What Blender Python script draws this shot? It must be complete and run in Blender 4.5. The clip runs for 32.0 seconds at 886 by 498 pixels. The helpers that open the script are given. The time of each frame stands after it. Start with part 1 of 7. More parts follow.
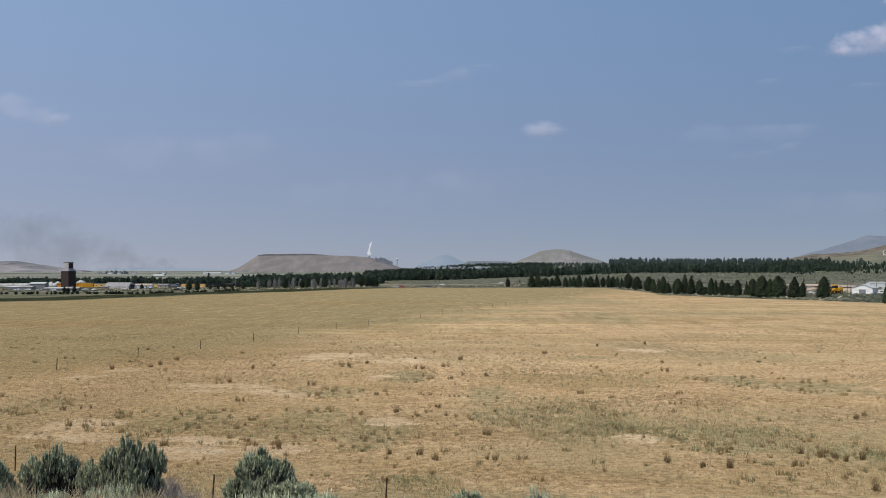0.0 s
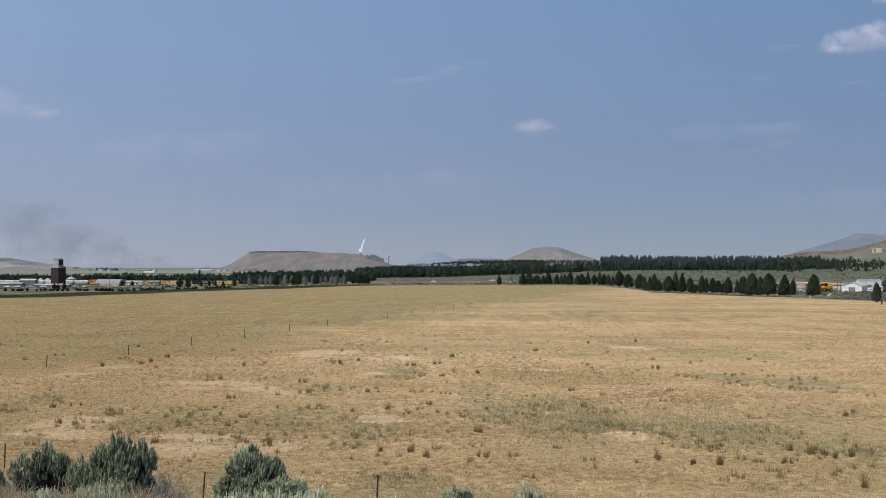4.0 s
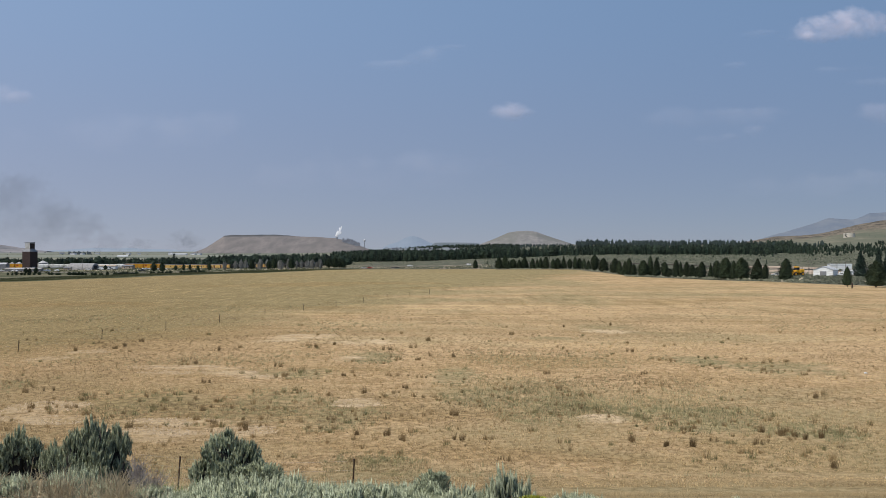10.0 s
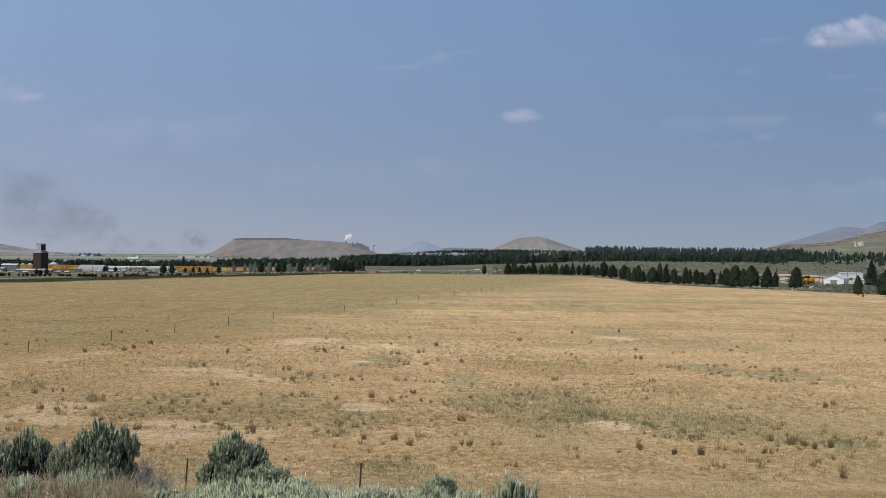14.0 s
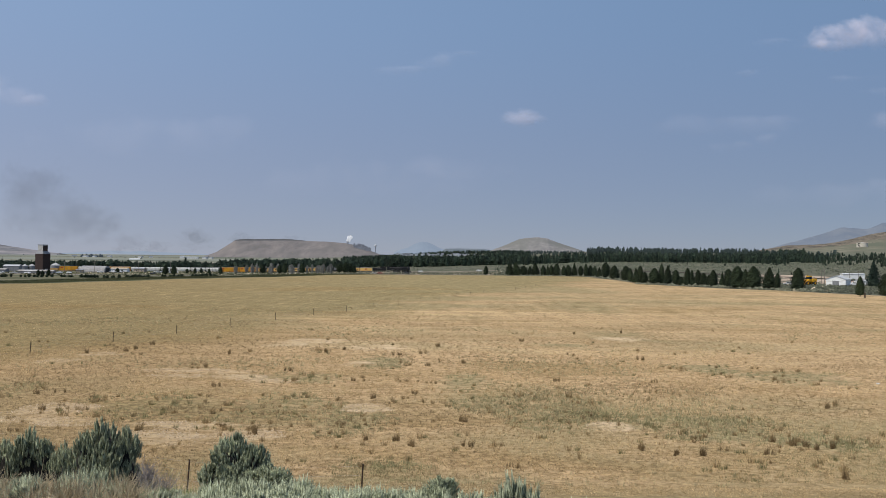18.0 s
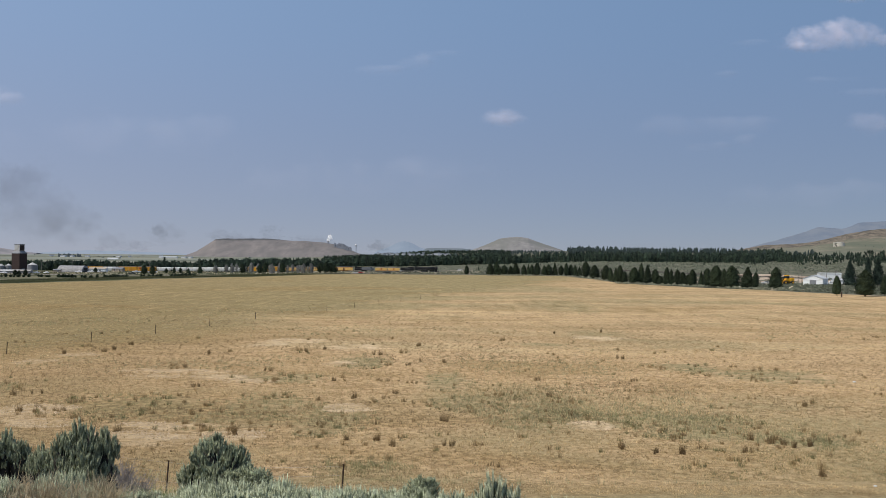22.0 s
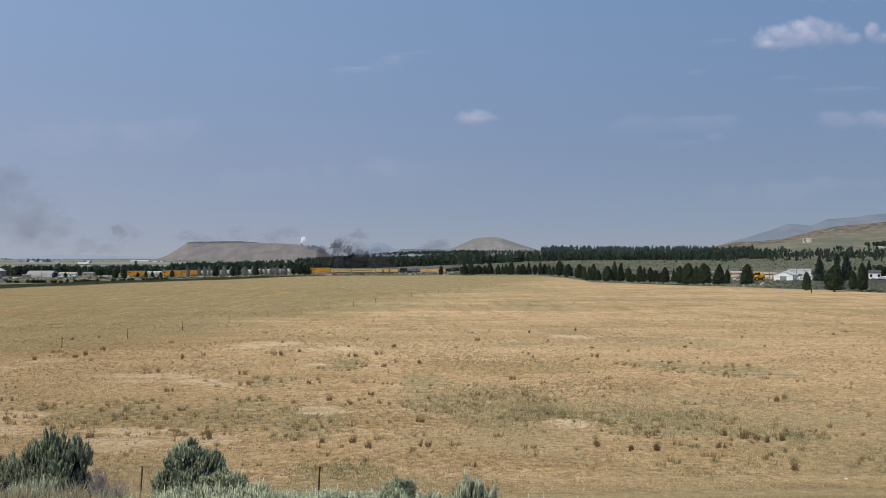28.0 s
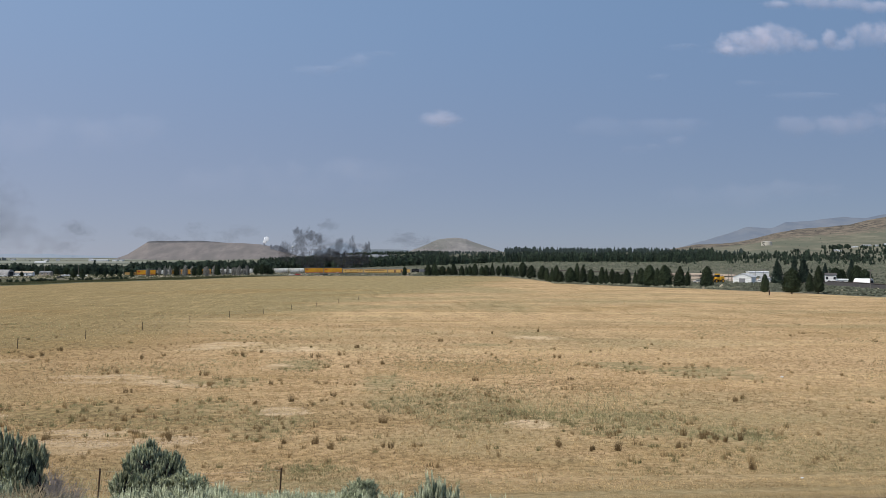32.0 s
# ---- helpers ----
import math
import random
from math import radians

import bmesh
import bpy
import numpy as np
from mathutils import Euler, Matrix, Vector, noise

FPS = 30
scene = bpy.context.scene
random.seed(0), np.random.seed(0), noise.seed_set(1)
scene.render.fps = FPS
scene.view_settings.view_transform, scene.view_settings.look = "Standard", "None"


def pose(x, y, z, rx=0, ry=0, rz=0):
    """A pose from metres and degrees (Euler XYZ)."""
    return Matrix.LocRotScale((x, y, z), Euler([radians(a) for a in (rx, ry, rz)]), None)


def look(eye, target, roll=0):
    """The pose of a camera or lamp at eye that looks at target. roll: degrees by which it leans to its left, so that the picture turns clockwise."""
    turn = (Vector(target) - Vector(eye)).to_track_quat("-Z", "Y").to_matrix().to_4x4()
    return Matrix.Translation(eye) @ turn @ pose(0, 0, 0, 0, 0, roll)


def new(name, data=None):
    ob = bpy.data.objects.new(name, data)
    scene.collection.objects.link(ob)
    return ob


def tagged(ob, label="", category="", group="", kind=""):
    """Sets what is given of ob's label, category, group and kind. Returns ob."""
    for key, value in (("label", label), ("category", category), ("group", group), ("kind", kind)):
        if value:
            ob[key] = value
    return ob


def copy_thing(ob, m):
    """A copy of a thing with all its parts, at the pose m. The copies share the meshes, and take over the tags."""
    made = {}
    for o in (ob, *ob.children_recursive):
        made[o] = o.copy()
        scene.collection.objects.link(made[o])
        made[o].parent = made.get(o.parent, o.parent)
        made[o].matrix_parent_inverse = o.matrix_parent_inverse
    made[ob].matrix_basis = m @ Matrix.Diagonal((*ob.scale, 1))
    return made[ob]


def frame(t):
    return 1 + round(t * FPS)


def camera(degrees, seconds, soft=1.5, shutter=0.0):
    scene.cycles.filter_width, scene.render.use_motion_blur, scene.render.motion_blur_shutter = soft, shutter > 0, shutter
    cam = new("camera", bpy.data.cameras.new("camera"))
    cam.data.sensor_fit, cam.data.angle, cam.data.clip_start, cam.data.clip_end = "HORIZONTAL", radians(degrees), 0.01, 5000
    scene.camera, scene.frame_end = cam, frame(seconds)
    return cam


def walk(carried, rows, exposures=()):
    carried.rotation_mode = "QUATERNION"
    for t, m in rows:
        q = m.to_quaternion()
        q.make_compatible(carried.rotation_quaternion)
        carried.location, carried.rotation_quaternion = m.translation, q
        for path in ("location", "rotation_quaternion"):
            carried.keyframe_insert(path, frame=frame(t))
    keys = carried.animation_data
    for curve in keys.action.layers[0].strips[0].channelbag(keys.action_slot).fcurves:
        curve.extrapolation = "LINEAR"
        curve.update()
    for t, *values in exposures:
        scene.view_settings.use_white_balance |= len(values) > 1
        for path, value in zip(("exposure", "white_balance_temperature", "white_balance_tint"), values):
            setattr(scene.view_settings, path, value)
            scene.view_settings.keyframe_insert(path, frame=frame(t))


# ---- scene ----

# ---------------------------------------------------------------- camera
EYE = Vector((0.0, 0.0, 18.0))
cam = camera(53.07, 32.0, soft=0.65)
# seconds, bearing to the right, tilt up, roll (degrees)
TURNS = [
    (0.0, -1.859, 1.153, -0.118),
    (0.5, -1.852, 1.123, -0.288),
    (1.0, -1.874, 1.045, -0.253),
    (1.5, -1.846, 0.967, -0.273),
    (2.0, -1.787, 0.888, -0.182),
    (2.5, -1.723, 0.896, -0.046),
    (3.0, -1.647, 0.940, -0.086),
    (3.5, -1.493, 0.979, -0.070),
    (5.5, -0.859, 0.832, 0.009),
    (6.0, -0.767, 0.712, -0.013),
    (6.5, -0.639, 0.573, -0.016),
    (7.0, -0.579, 0.383, 0.047),
    (7.5, -0.446, 0.168, -0.021),
    (8.0, -0.313, 0.098, -0.005),
    (8.5, -0.206, 0.118, -0.059),
    (9.0, 0.000, 0.000, -0.000),
    (9.5, 0.119, 0.006, 0.021),
    (10.0, 0.224, -0.054, 0.012),
    (10.5, 0.174, -0.067, 0.021),
    (11.0, 0.152, -0.047, -0.001),
    (11.5, 0.108, -0.075, 0.155),
    (12.0, 0.059, 0.013, 0.395),
    (12.5, -0.046, 0.039, 0.548),
    (13.0, -0.207, 0.124, 0.533),
    (13.5, -0.270, 0.212, 0.518),
    (14.0, -0.360, 0.265, 0.543),
    (14.5, -0.445, 0.314, 0.494),
    (16.5, -0.641, 0.407, 0.391),
    (17.0, -0.593, 0.345, 0.312),
    (17.5, -0.575, 0.324, 0.456),
    (18.0, -0.469, 0.321, 0.532),
    (18.5, -0.345, 0.312, 0.499),
    (19.0, -0.201, 0.290, 0.426),
    (19.5, 0.051, 0.251, 0.476),
    (20.0, 0.289, 0.217, 0.543),
    (20.5, 0.460, 0.209, 0.533),
    (21.0, 0.640, 0.269, 0.513),
    (21.5, 0.772, 0.259, 0.521),
    (22.0, 0.772, 0.304, 0.519),
    (22.5, 0.852, 0.252, 0.480),
    (23.0, 0.944, 0.222, 0.469),
    (23.5, 0.996, 0.213, 0.442),
    (24.0, 1.123, 0.206, 0.383),
    (24.5, 1.238, 0.260, 0.372),
    (25.0, 1.372, 0.318, 0.329),
    (25.5, 1.535, 0.310, 0.282),
    (27.5, 2.253, 0.343, -0.127),
    (28.0, 2.444, 0.346, -0.139),
    (28.5, 2.669, 0.335, -0.193),
    (29.0, 2.915, 0.321, -0.220),
    (29.5, 3.178, 0.327, -0.192),
    (30.0, 3.629, 0.339, -0.098),
    (30.5, 3.938, 0.334, -0.008),
    (31.0, 4.246, 0.335, 0.099),
    (31.5, 4.520, 0.370, 0.207),
    (32.0, 4.784, 0.398, 0.162),
]


def facing(yaw, tilt, roll):
    a, b = radians(yaw), radians(tilt)
    way = Vector((math.sin(a) * math.cos(b), math.cos(a) * math.cos(b), math.sin(b)))
    return look(EYE, EYE + way * 100, roll)


walk(cam, [(t, facing(y, p, r)) for t, y, p, r in TURNS])

# ---------------------------------------------------------------- sky, sun
SUN_AZ, SUN_EL = radians(-120), radians(54)
world = bpy.data.worlds.new("sky")
scene.world = world
world.use_nodes = True
nt = world.node_tree
nt.nodes.clear()
sky = nt.nodes.new("ShaderNodeTexSky")
sky.sky_type, sky.sun_disc = "NISHITA", False
sky.sun_elevation, sky.sun_rotation = SUN_EL, SUN_AZ % (2 * math.pi)
sky.altitude, sky.air_density, sky.dust_density, sky.ozone_density = 1800, 0.9, 0.0, 3.0
bg = nt.nodes.new("ShaderNodeBackground")
bg.inputs["Strength"].default_value = 0.1
wo = nt.nodes.new("ShaderNodeOutputWorld")
# smoke haze evens the sky out: warm grey low down, blue higher up
haze = nt.nodes.new("ShaderNodeMix")
haze.data_type = "RGBA"
haze.inputs["Factor"].default_value = 0.84
aim = nt.nodes.new("ShaderNodeTexCoord")
rise = nt.nodes.new("ShaderNodeSeparateXYZ")
tint = nt.nodes.new("ShaderNodeValToRGB")
tint.color_ramp.interpolation = "EASE"
tint.color_ramp.elements[0].position, tint.color_ramp.elements[0].color = 0.0, (3.10, 3.38, 4.62, 1)
tint.color_ramp.elements[1].position, tint.color_ramp.elements[1].color = 0.30, (2.75, 3.95, 6.05, 1)
nt.links.new(aim.outputs["Generated"], rise.inputs[0])
nt.links.new(rise.outputs["Z"], tint.inputs["Fac"])
# the haze is brighter and warmer towards the sun
side = nt.nodes.new("ShaderNodeVectorMath")
side.operation = "DOT_PRODUCT"
side.inputs[1].default_value = (math.sin(SUN_AZ), math.cos(SUN_AZ), 0)
nt.links.new(aim.outputs["Generated"], side.inputs[0])
lift = nt.nodes.new("ShaderNodeVectorMath")
lift.operation = "MULTIPLY_ADD"
lift.inputs[0].default_value, lift.inputs[2].default_value = (0.44, 0.35, 0.287), (1, 1, 1)
nt.links.new(side.outputs["Value"], lift.inputs[1])
full = nt.nodes.new("ShaderNodeVectorMath")
full.operation = "MULTIPLY"
nt.links.new(tint.outputs["Color"], full.inputs[0])
nt.links.new(lift.outputs[0], full.inputs[1])
nt.links.new(full.outputs[0], haze.inputs["B"])
nt.links.new(sky.outputs[0], haze.inputs["A"])
nt.links.new(haze.outputs["Result"], bg.inputs["Color"])
nt.links.new(bg.outputs[0], wo.inputs["Surface"])

sun = new("sun", bpy.data.lights.new("sun", "SUN"))
sun.data.energy, sun.data.angle, sun.data.color = 3.6, radians(0.6), (1.0, 0.94, 0.83)
sway = Vector((math.sin(SUN_AZ) * math.cos(SUN_EL), math.cos(SUN_AZ) * math.cos(SUN_EL), math.sin(SUN_EL)))
sun.matrix_world = look(sway * 100, (0, 0, 0))
scene.view_settings.exposure = 0.0

# ---------------------------------------------------------------- materials


def mat(name, c1, c2=None, scale=1.0, rough=0.9, island=0.0, obj=0.0, bump=0.0, c3=None, scale3=0.1, metal=0.0,
        stretch=(1, 1, 1), detail=6.0):
    """A surface: c1 to c2 by fine noise, c3 mixed in by coarse noise, brightness varied by island or by object."""
    m = bpy.data.materials.new(name)
    m.use_nodes = True
    n, l = m.node_tree.nodes, m.node_tree.links
    b = n["Principled BSDF"]
    b.inputs["Roughness"].default_value = rough
    b.inputs["Metallic"].default_value = metal
    b.inputs["Specular IOR Level"].default_value = 0.25
    tc = n.new("ShaderNodeTexCoord")
    mp = n.new("ShaderNodeMapping")
    mp.inputs["Scale"].default_value = stretch
    l.new(tc.outputs["Object"], mp.inputs["Vector"])
    nz = n.new("ShaderNodeTexNoise")
    nz.inputs["Scale"].default_value, nz.inputs["Detail"].default_value = scale, detail
    nz.inputs["Roughness"].default_value = 0.65
    l.new(mp.outputs[0], nz.inputs["Vector"])
    rp = n.new("ShaderNodeValToRGB")
    rp.color_ramp.elements[0].position, rp.color_ramp.elements[1].position = 0.32, 0.68
    rp.color_ramp.elements[0].color = (*c1, 1)
    rp.color_ramp.elements[1].color = (*(c2 or c1), 1)
    l.new(nz.outputs["Fac"], rp.inputs["Fac"])
    col = rp.outputs["Color"]
    if c3:
        nz3 = n.new("ShaderNodeTexNoise")
        nz3.inputs["Scale"].default_value, nz3.inputs["Detail"].default_value = scale3, 5
        l.new(mp.outputs[0], nz3.inputs["Vector"])
        mr = n.new("ShaderNodeMapRange")
        mr.inputs["From Min"].default_value, mr.inputs["From Max"].default_value = 0.45, 0.62
        l.new(nz3.outputs["Fac"], mr.inputs["Value"])
        mx = n.new("ShaderNodeMix")
        mx.data_type = "RGBA"
        l.new(mr.outputs[0], mx.inputs["Factor"])
        l.new(col, mx.inputs["A"])
        mx.inputs["B"].default_value = (*c3, 1)
        col = mx.outputs["Result"]
    for amount, node, sock in ((island, "ShaderNodeNewGeometry", "Random Per Island"), (obj, "ShaderNodeObjectInfo", "Random")):
        if amount:
            g = n.new(node)
            mr = n.new("ShaderNodeMapRange")
            mr.inputs["To Min"].default_value, mr.inputs["To Max"].default_value = 1 - amount, 1 + amount
            l.new(g.outputs[sock], mr.inputs["Value"])
            hv = n.new("ShaderNodeHueSaturation")
            l.new(mr.outputs[0], hv.inputs["Value"])
            l.new(col, hv.inputs["Color"])
            col = hv.outputs["Color"]
    l.new(col, b.inputs["Base Color"])
    if bump:
        bp = n.new("ShaderNodeBump")
        bp.inputs["Strength"].default_value, bp.inputs["Distance"].default_value = 0.6, bump
        l.new(nz.outputs["Fac"], bp.inputs["Height"])
        l.new(bp.outputs[0], b.inputs["Normal"])
    return m


def veil(name, colour, density, scale, glow=0.0, lo=0.35, hi=0.7, flat=1.0, still=False, grow=2.4):
    """A soft see-through body (smoke, steam, cloud): thin at the rim of the unit disc, broken up by noise. glow adds
    scattered sunlight as emission.
    """
    m = bpy.data.materials.new(name)
    m.use_nodes = True
    n, l = m.node_tree.nodes, m.node_tree.links
    n.clear()
    out = n.new("ShaderNodeOutputMaterial")
    mix = n.new("ShaderNodeMixShader")
    tr = n.new("ShaderNodeBsdfTransparent")
    df = n.new("ShaderNodeBsdfDiffuse")
    df.inputs["Color"].default_value = (*colour, 1)
    tc = n.new("ShaderNodeTexCoord")
    oi = n.new("ShaderNodeObjectInfo")
    off = n.new("ShaderNodeVectorMath")
    off.operation = "MULTIPLY_ADD"
    off.inputs[1].default_value = (1, 1, flat)
    sc = n.new("ShaderNodeVectorMath")
    sc.operation = "SCALE"
    sc.inputs[0].default_value = (17, 5, 31)
    l.new(oi.outputs["Random"], sc.inputs["Scale"])
    if still:
        geo = n.new("ShaderNodeNewGeometry")
        l.new(geo.outputs["Position"], off.inputs[0])
    else:
        l.new(tc.outputs["Object"], off.inputs[0])
    l.new(sc.outputs[0], off.inputs[2])
    nz = n.new("ShaderNodeTexNoise")
    nz.inputs["Scale"].default_value, nz.inputs["Detail"].default_value = scale, 7
    nz.inputs["Roughness"].default_value = 0.6
    l.new(off.outputs[0], nz.inputs["Vector"])
    fl = n.new("ShaderNodeVectorMath")
    fl.operation = "MULTIPLY"
    fl.inputs[1].default_value = (1, 0, 1)
    l.new(tc.outputs["Object"], fl.inputs[0])
    ln = n.new("ShaderNodeVectorMath")
    ln.operation = "LENGTH"
    l.new(fl.outputs[0], ln.inputs[0])
    rim = n.new("ShaderNodeMapRange")
    rim.interpolation_type = "SMOOTHSTEP"
    rim.inputs["From Min"].default_value, rim.inputs["From Max"].default_value = 1.0, 0.15
    rim.inputs["To Min"].default_value, rim.inputs["To Max"].default_value = -0.70, 0.14
    l.new(ln.outputs["Value"], rim.inputs["Value"])
    ad = n.new("ShaderNodeMath")
    ad.operation = "ADD"
    ct = n.new("ShaderNodeMath")
    ct.operation = "MULTIPLY_ADD"
    ct.inputs[1].default_value, ct.inputs[2].default_value = grow, 0.5 - grow / 2
    l.new(nz.outputs["Fac"], ct.inputs[0])
    l.new(ct.outputs[0], ad.inputs[0])
    l.new(rim.outputs[0], ad.inputs[1])
    al = n.new("ShaderNodeMapRange")
    al.interpolation_type = "SMOOTHSTEP"
    al.inputs["From Min"].default_value, al.inputs["From Max"].default_value = lo, hi
    al.inputs["To Max"].default_value = density
    l.new(ad.outputs[0], al.inputs["Value"])
    l.new(al.outputs[0], mix.inputs["Fac"])
    l.new(tr.outputs[0], mix.inputs[1])
    body = df.outputs[0]
    if glow:
        em = n.new("ShaderNodeEmission")
        em.inputs["Color"].default_value, em.inputs["Strength"].default_value = (*colour, 1), glow
        ads = n.new("ShaderNodeAddShader")
        l.new(body, ads.inputs[0])
        l.new(em.outputs[0], ads.inputs[1])
        body = ads.outputs[0]
    l.new(body, mix.inputs[2])
    l.new(mix.outputs[0], out.inputs["Surface"])
    return m


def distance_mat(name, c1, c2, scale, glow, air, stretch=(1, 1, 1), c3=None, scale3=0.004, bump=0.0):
    """A far surface through kilometres of air: its own colours, with the haze's light put in as emission."""
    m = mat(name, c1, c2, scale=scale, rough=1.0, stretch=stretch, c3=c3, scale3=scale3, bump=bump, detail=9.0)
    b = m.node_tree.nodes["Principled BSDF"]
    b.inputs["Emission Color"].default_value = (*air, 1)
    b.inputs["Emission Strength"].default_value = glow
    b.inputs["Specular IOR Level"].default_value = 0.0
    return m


# ---------------------------------------------------------------- the lie of the land
FALL_Y = [-400, -40, 0, 6, 12, 20, 28, 34, 45, 85, 156, 208, 268, 340, 450, 600, 660, 760, 860, 1200, 5200]
FALL_Z = [20, 17.5, 16.4, 15.8, 14.5, 12.4, 10.2, 9.3, 9.0, 8.75, 7.9, 7.25, 6.4, 5.4, 4.4, 3.3, 2.4, 0.2, -1.1, -1.2, -1.2]


def ease(x, a, b):
    k = np.clip((x - a) / (b - a), 0, 1)
    return k * k * (3 - 2 * k)


def hollow(x):
    """How far the railway has come down into the hollow by the yard."""
    return ease(-x, 60, 260)


def land(x, y):
    """Height of the ground."""
    x, y = np.asarray(x, float), np.asarray(y, float)
    z = np.interp(y, FALL_Y, FALL_Z)
    beyond = (-180 + (y - 334) * 0.373) - x            # metres past the field's far left border
    z = z * (1 - ease(beyond, 5, 150) * ease(y, 250, 330))
    right = ease(x / np.maximum(y, 50), -0.06, 0.2)
    z = z + right * (ease(y, 620, 1150) * 11 + ease(y, 1100, 2400) * 18)
    z = z + np.exp(-(x / np.maximum(y, 50) / 0.10) ** 2) * ease(y, 1300, 1800) * 15
    z = z - 3.3 * hollow(x) * ease(y, 800, 862) * (1 - ease(y, 1150, 1700))
    bump = np.sin(x * 0.11 + 1.3) * np.sin(y * 0.083) * 0.12 + np.sin(x * 0.031) * np.sin(y * 0.027 + 2) * 0.25
    return z + bump * ease(y, 34, 60) * (1 - ease(y, 500, 700) * 0.7)


def lz(x, y):
    return float(land(x, y))


def raw(name, verts, faces, material, parent=None, label="", smooth=False):
    me = bpy.data.meshes.new(name)
    me.from_pydata([tuple(v) for v in verts], [], [tuple(f) for f in faces])
    if smooth:
        me.shade_smooth()
    me.materials.append(material)
    ob = new(name, me)
    ob.parent = parent
    if label:
        tagged(ob, label)
    return ob


def part(name, bm, material, parent=None, label="", smooth=False):
    me = bpy.data.meshes.new(name)
    bm.to_mesh(me)
    bm.free()
    if smooth:
        me.shade_smooth()
    me.materials.append(material)
    ob = new(name, me)
    ob.parent = parent
    if label:
        tagged(ob, label)
    return ob


def empty(name, m, label, category, group="", kind=""):
    ob = new(name)
    ob.matrix_basis = m
    return tagged(ob, label, category, group, kind)


def put_box(bm, x0, x1, y0, y1, z0, z1, bevel=0.0, m=None):
    r = bmesh.ops.create_cube(bm, size=1, matrix=Matrix.Translation(((x0 + x1) / 2, (y0 + y1) / 2, (z0 + z1) / 2))
                              @ Matrix.Diagonal((x1 - x0, y1 - y0, z1 - z0, 1)))
    vs = r["verts"]
    if bevel:
        es = list({e for v in vs for e in v.link_edges})
        g = bmesh.ops.bevel(bm, geom=es, offset=bevel, segments=1, affect="EDGES")
        vs = g["verts"]
    if m is not None:
        bmesh.ops.transform(bm, matrix=m, verts=vs)


def put_tube(bm, p, q, r0, r1=None, n=8, caps=True):
    p, q = Vector(p), Vector(q)
    d = q - p
    m = Matrix.Translation((p + q) / 2) @ d.to_track_quat("Z", "Y").to_matrix().to_4x4()
    bmesh.ops.create_cone(bm, cap_ends=caps, segments=n, radius1=r0, radius2=r0 if r1 is None else r1, depth=d.length, matrix=m)


def box(name, dims, material, parent=None, label="", bevel=0.0):
    bm = bmesh.new()
    put_box(bm, *dims, bevel)
    return part(name, bm, material, parent, label)


def tube(name, p, q, r0, material, parent=None, label="", r1=None, n=8):
    bm = bmesh.new()
    put_tube(bm, p, q, r0, r1, n)
    return part(name, bm, material, parent, label, smooth=n > 12)


# ---------------------------------------------------------------- ground
# patches of greener grass and of bleached bare ground: x, y, half width, half depth; and the tallest weeds: x, y
GREEN = [(-10.8, 64.2, 3.1, 2.4), (-16.5, 51.3, 4.6, 3.7), (-10.1, 50.5, 3.5, 5.2), (-5.5, 48, 2.1, 3.9), (1.1, 63.9, 1.8, 4),
         (2.6, 54, 2.2, 2.6), (6.1, 51.8, 3, 5.4), (12.1, 48.1, 4.6, 1.9), (13.7, 45.6, 2.5, 2.9), (21.6, 73.5, 2.9, 3.4),
         (26.4, 68.4, 4.1, 4.5), (20.5, 108.8, 4.7, 5.4), (11.8, 92.1, 2.5, 2.1), (-5.7, 75.2, 2, 4.3), (-27.6, 56.7, 1.6, 3.2),
         (17.7, 43, 2.3, 2.1), (-131, 286, 9, 3), (26.8, 181.9, 7.9, 26), (41.9, 327.5, 14.6, 61), (-2.6, 36.1, 1.7, 1)]
BARE = [(-19.1, 66.8, 3.8, 1.3), (-19.7, 63.9, 1.7, 1.2), (-15.2, 64.3, 1.7, 1.8), (-12.5, 62.5, 1.7, 1.1), (-14, 93, 3, 2.8),
         (-16.3, 89.7, 2, 2.6), (-7.2, 86.2, 3, 2.8), (-7.4, 73.5, 1.3, 1.5), (-31.7, 72, 1.6, 1.6), (-30.4, 77.6, 1.6, 1.4),
         (-22, 50.1, 2, 1.7), (-23, 47.9, 1.4, 1.9), (-19.9, 46.4, 1.8, 1.1), (-13.6, 46, 3.2, 0.9), (-14, 42.6, 2.7, 1.8),
         (-10.4, 43.3, 2.1, 1.8), (8.6, 47.1, 1.1, 1.2), (-4.8, 52, 1.3, 1.6), (19.7, 102.7, 3.3, 2.5)]
WEEDS = [(-25.4, 54.7), (-24.3, 55.4), (-31.9, 78.1), (-28.9, 86.9), (-29.4, 80.1), (-29.1, 82.3), (-22.8, 49.5), (-18.8, 68.9),
         (-12.3, 67.8), (-10, 84.1), (-11.3, 81.6), (-4.7, 79.8), (-2.5, 81.3), (-1, 88), (-1.7, 72.8), (-6.8, 63.4), (-15.5, 59.2),
         (-2.3, 58), (-4.8, 55.9), (-19.6, 79.1), (-3.8, 42.4), (-2.5, 42.4), (-1.7, 41), (-9.5, 43.9), (-15.5, 44.3), (-11.6, 45.5),
         (1.1, 74.8), (7.9, 95.5), (7.9, 64.9), (14.9, 64.7), (17.1, 79.5), (7.7, 57.4), (15.1, 107.9), (21.5, 111.5), (8.8, 40.8),
         (10, 39.6), (11.4, 39.6), (15.7, 43), (16.3, 42.1), (22.7, 53.4), (14.3, 39.9), (0.9, 48), (0.8, 41), (17.2, 41.2), (16.9, 41.8),
         (17.9, 41.5), (15.8, 35.1)]


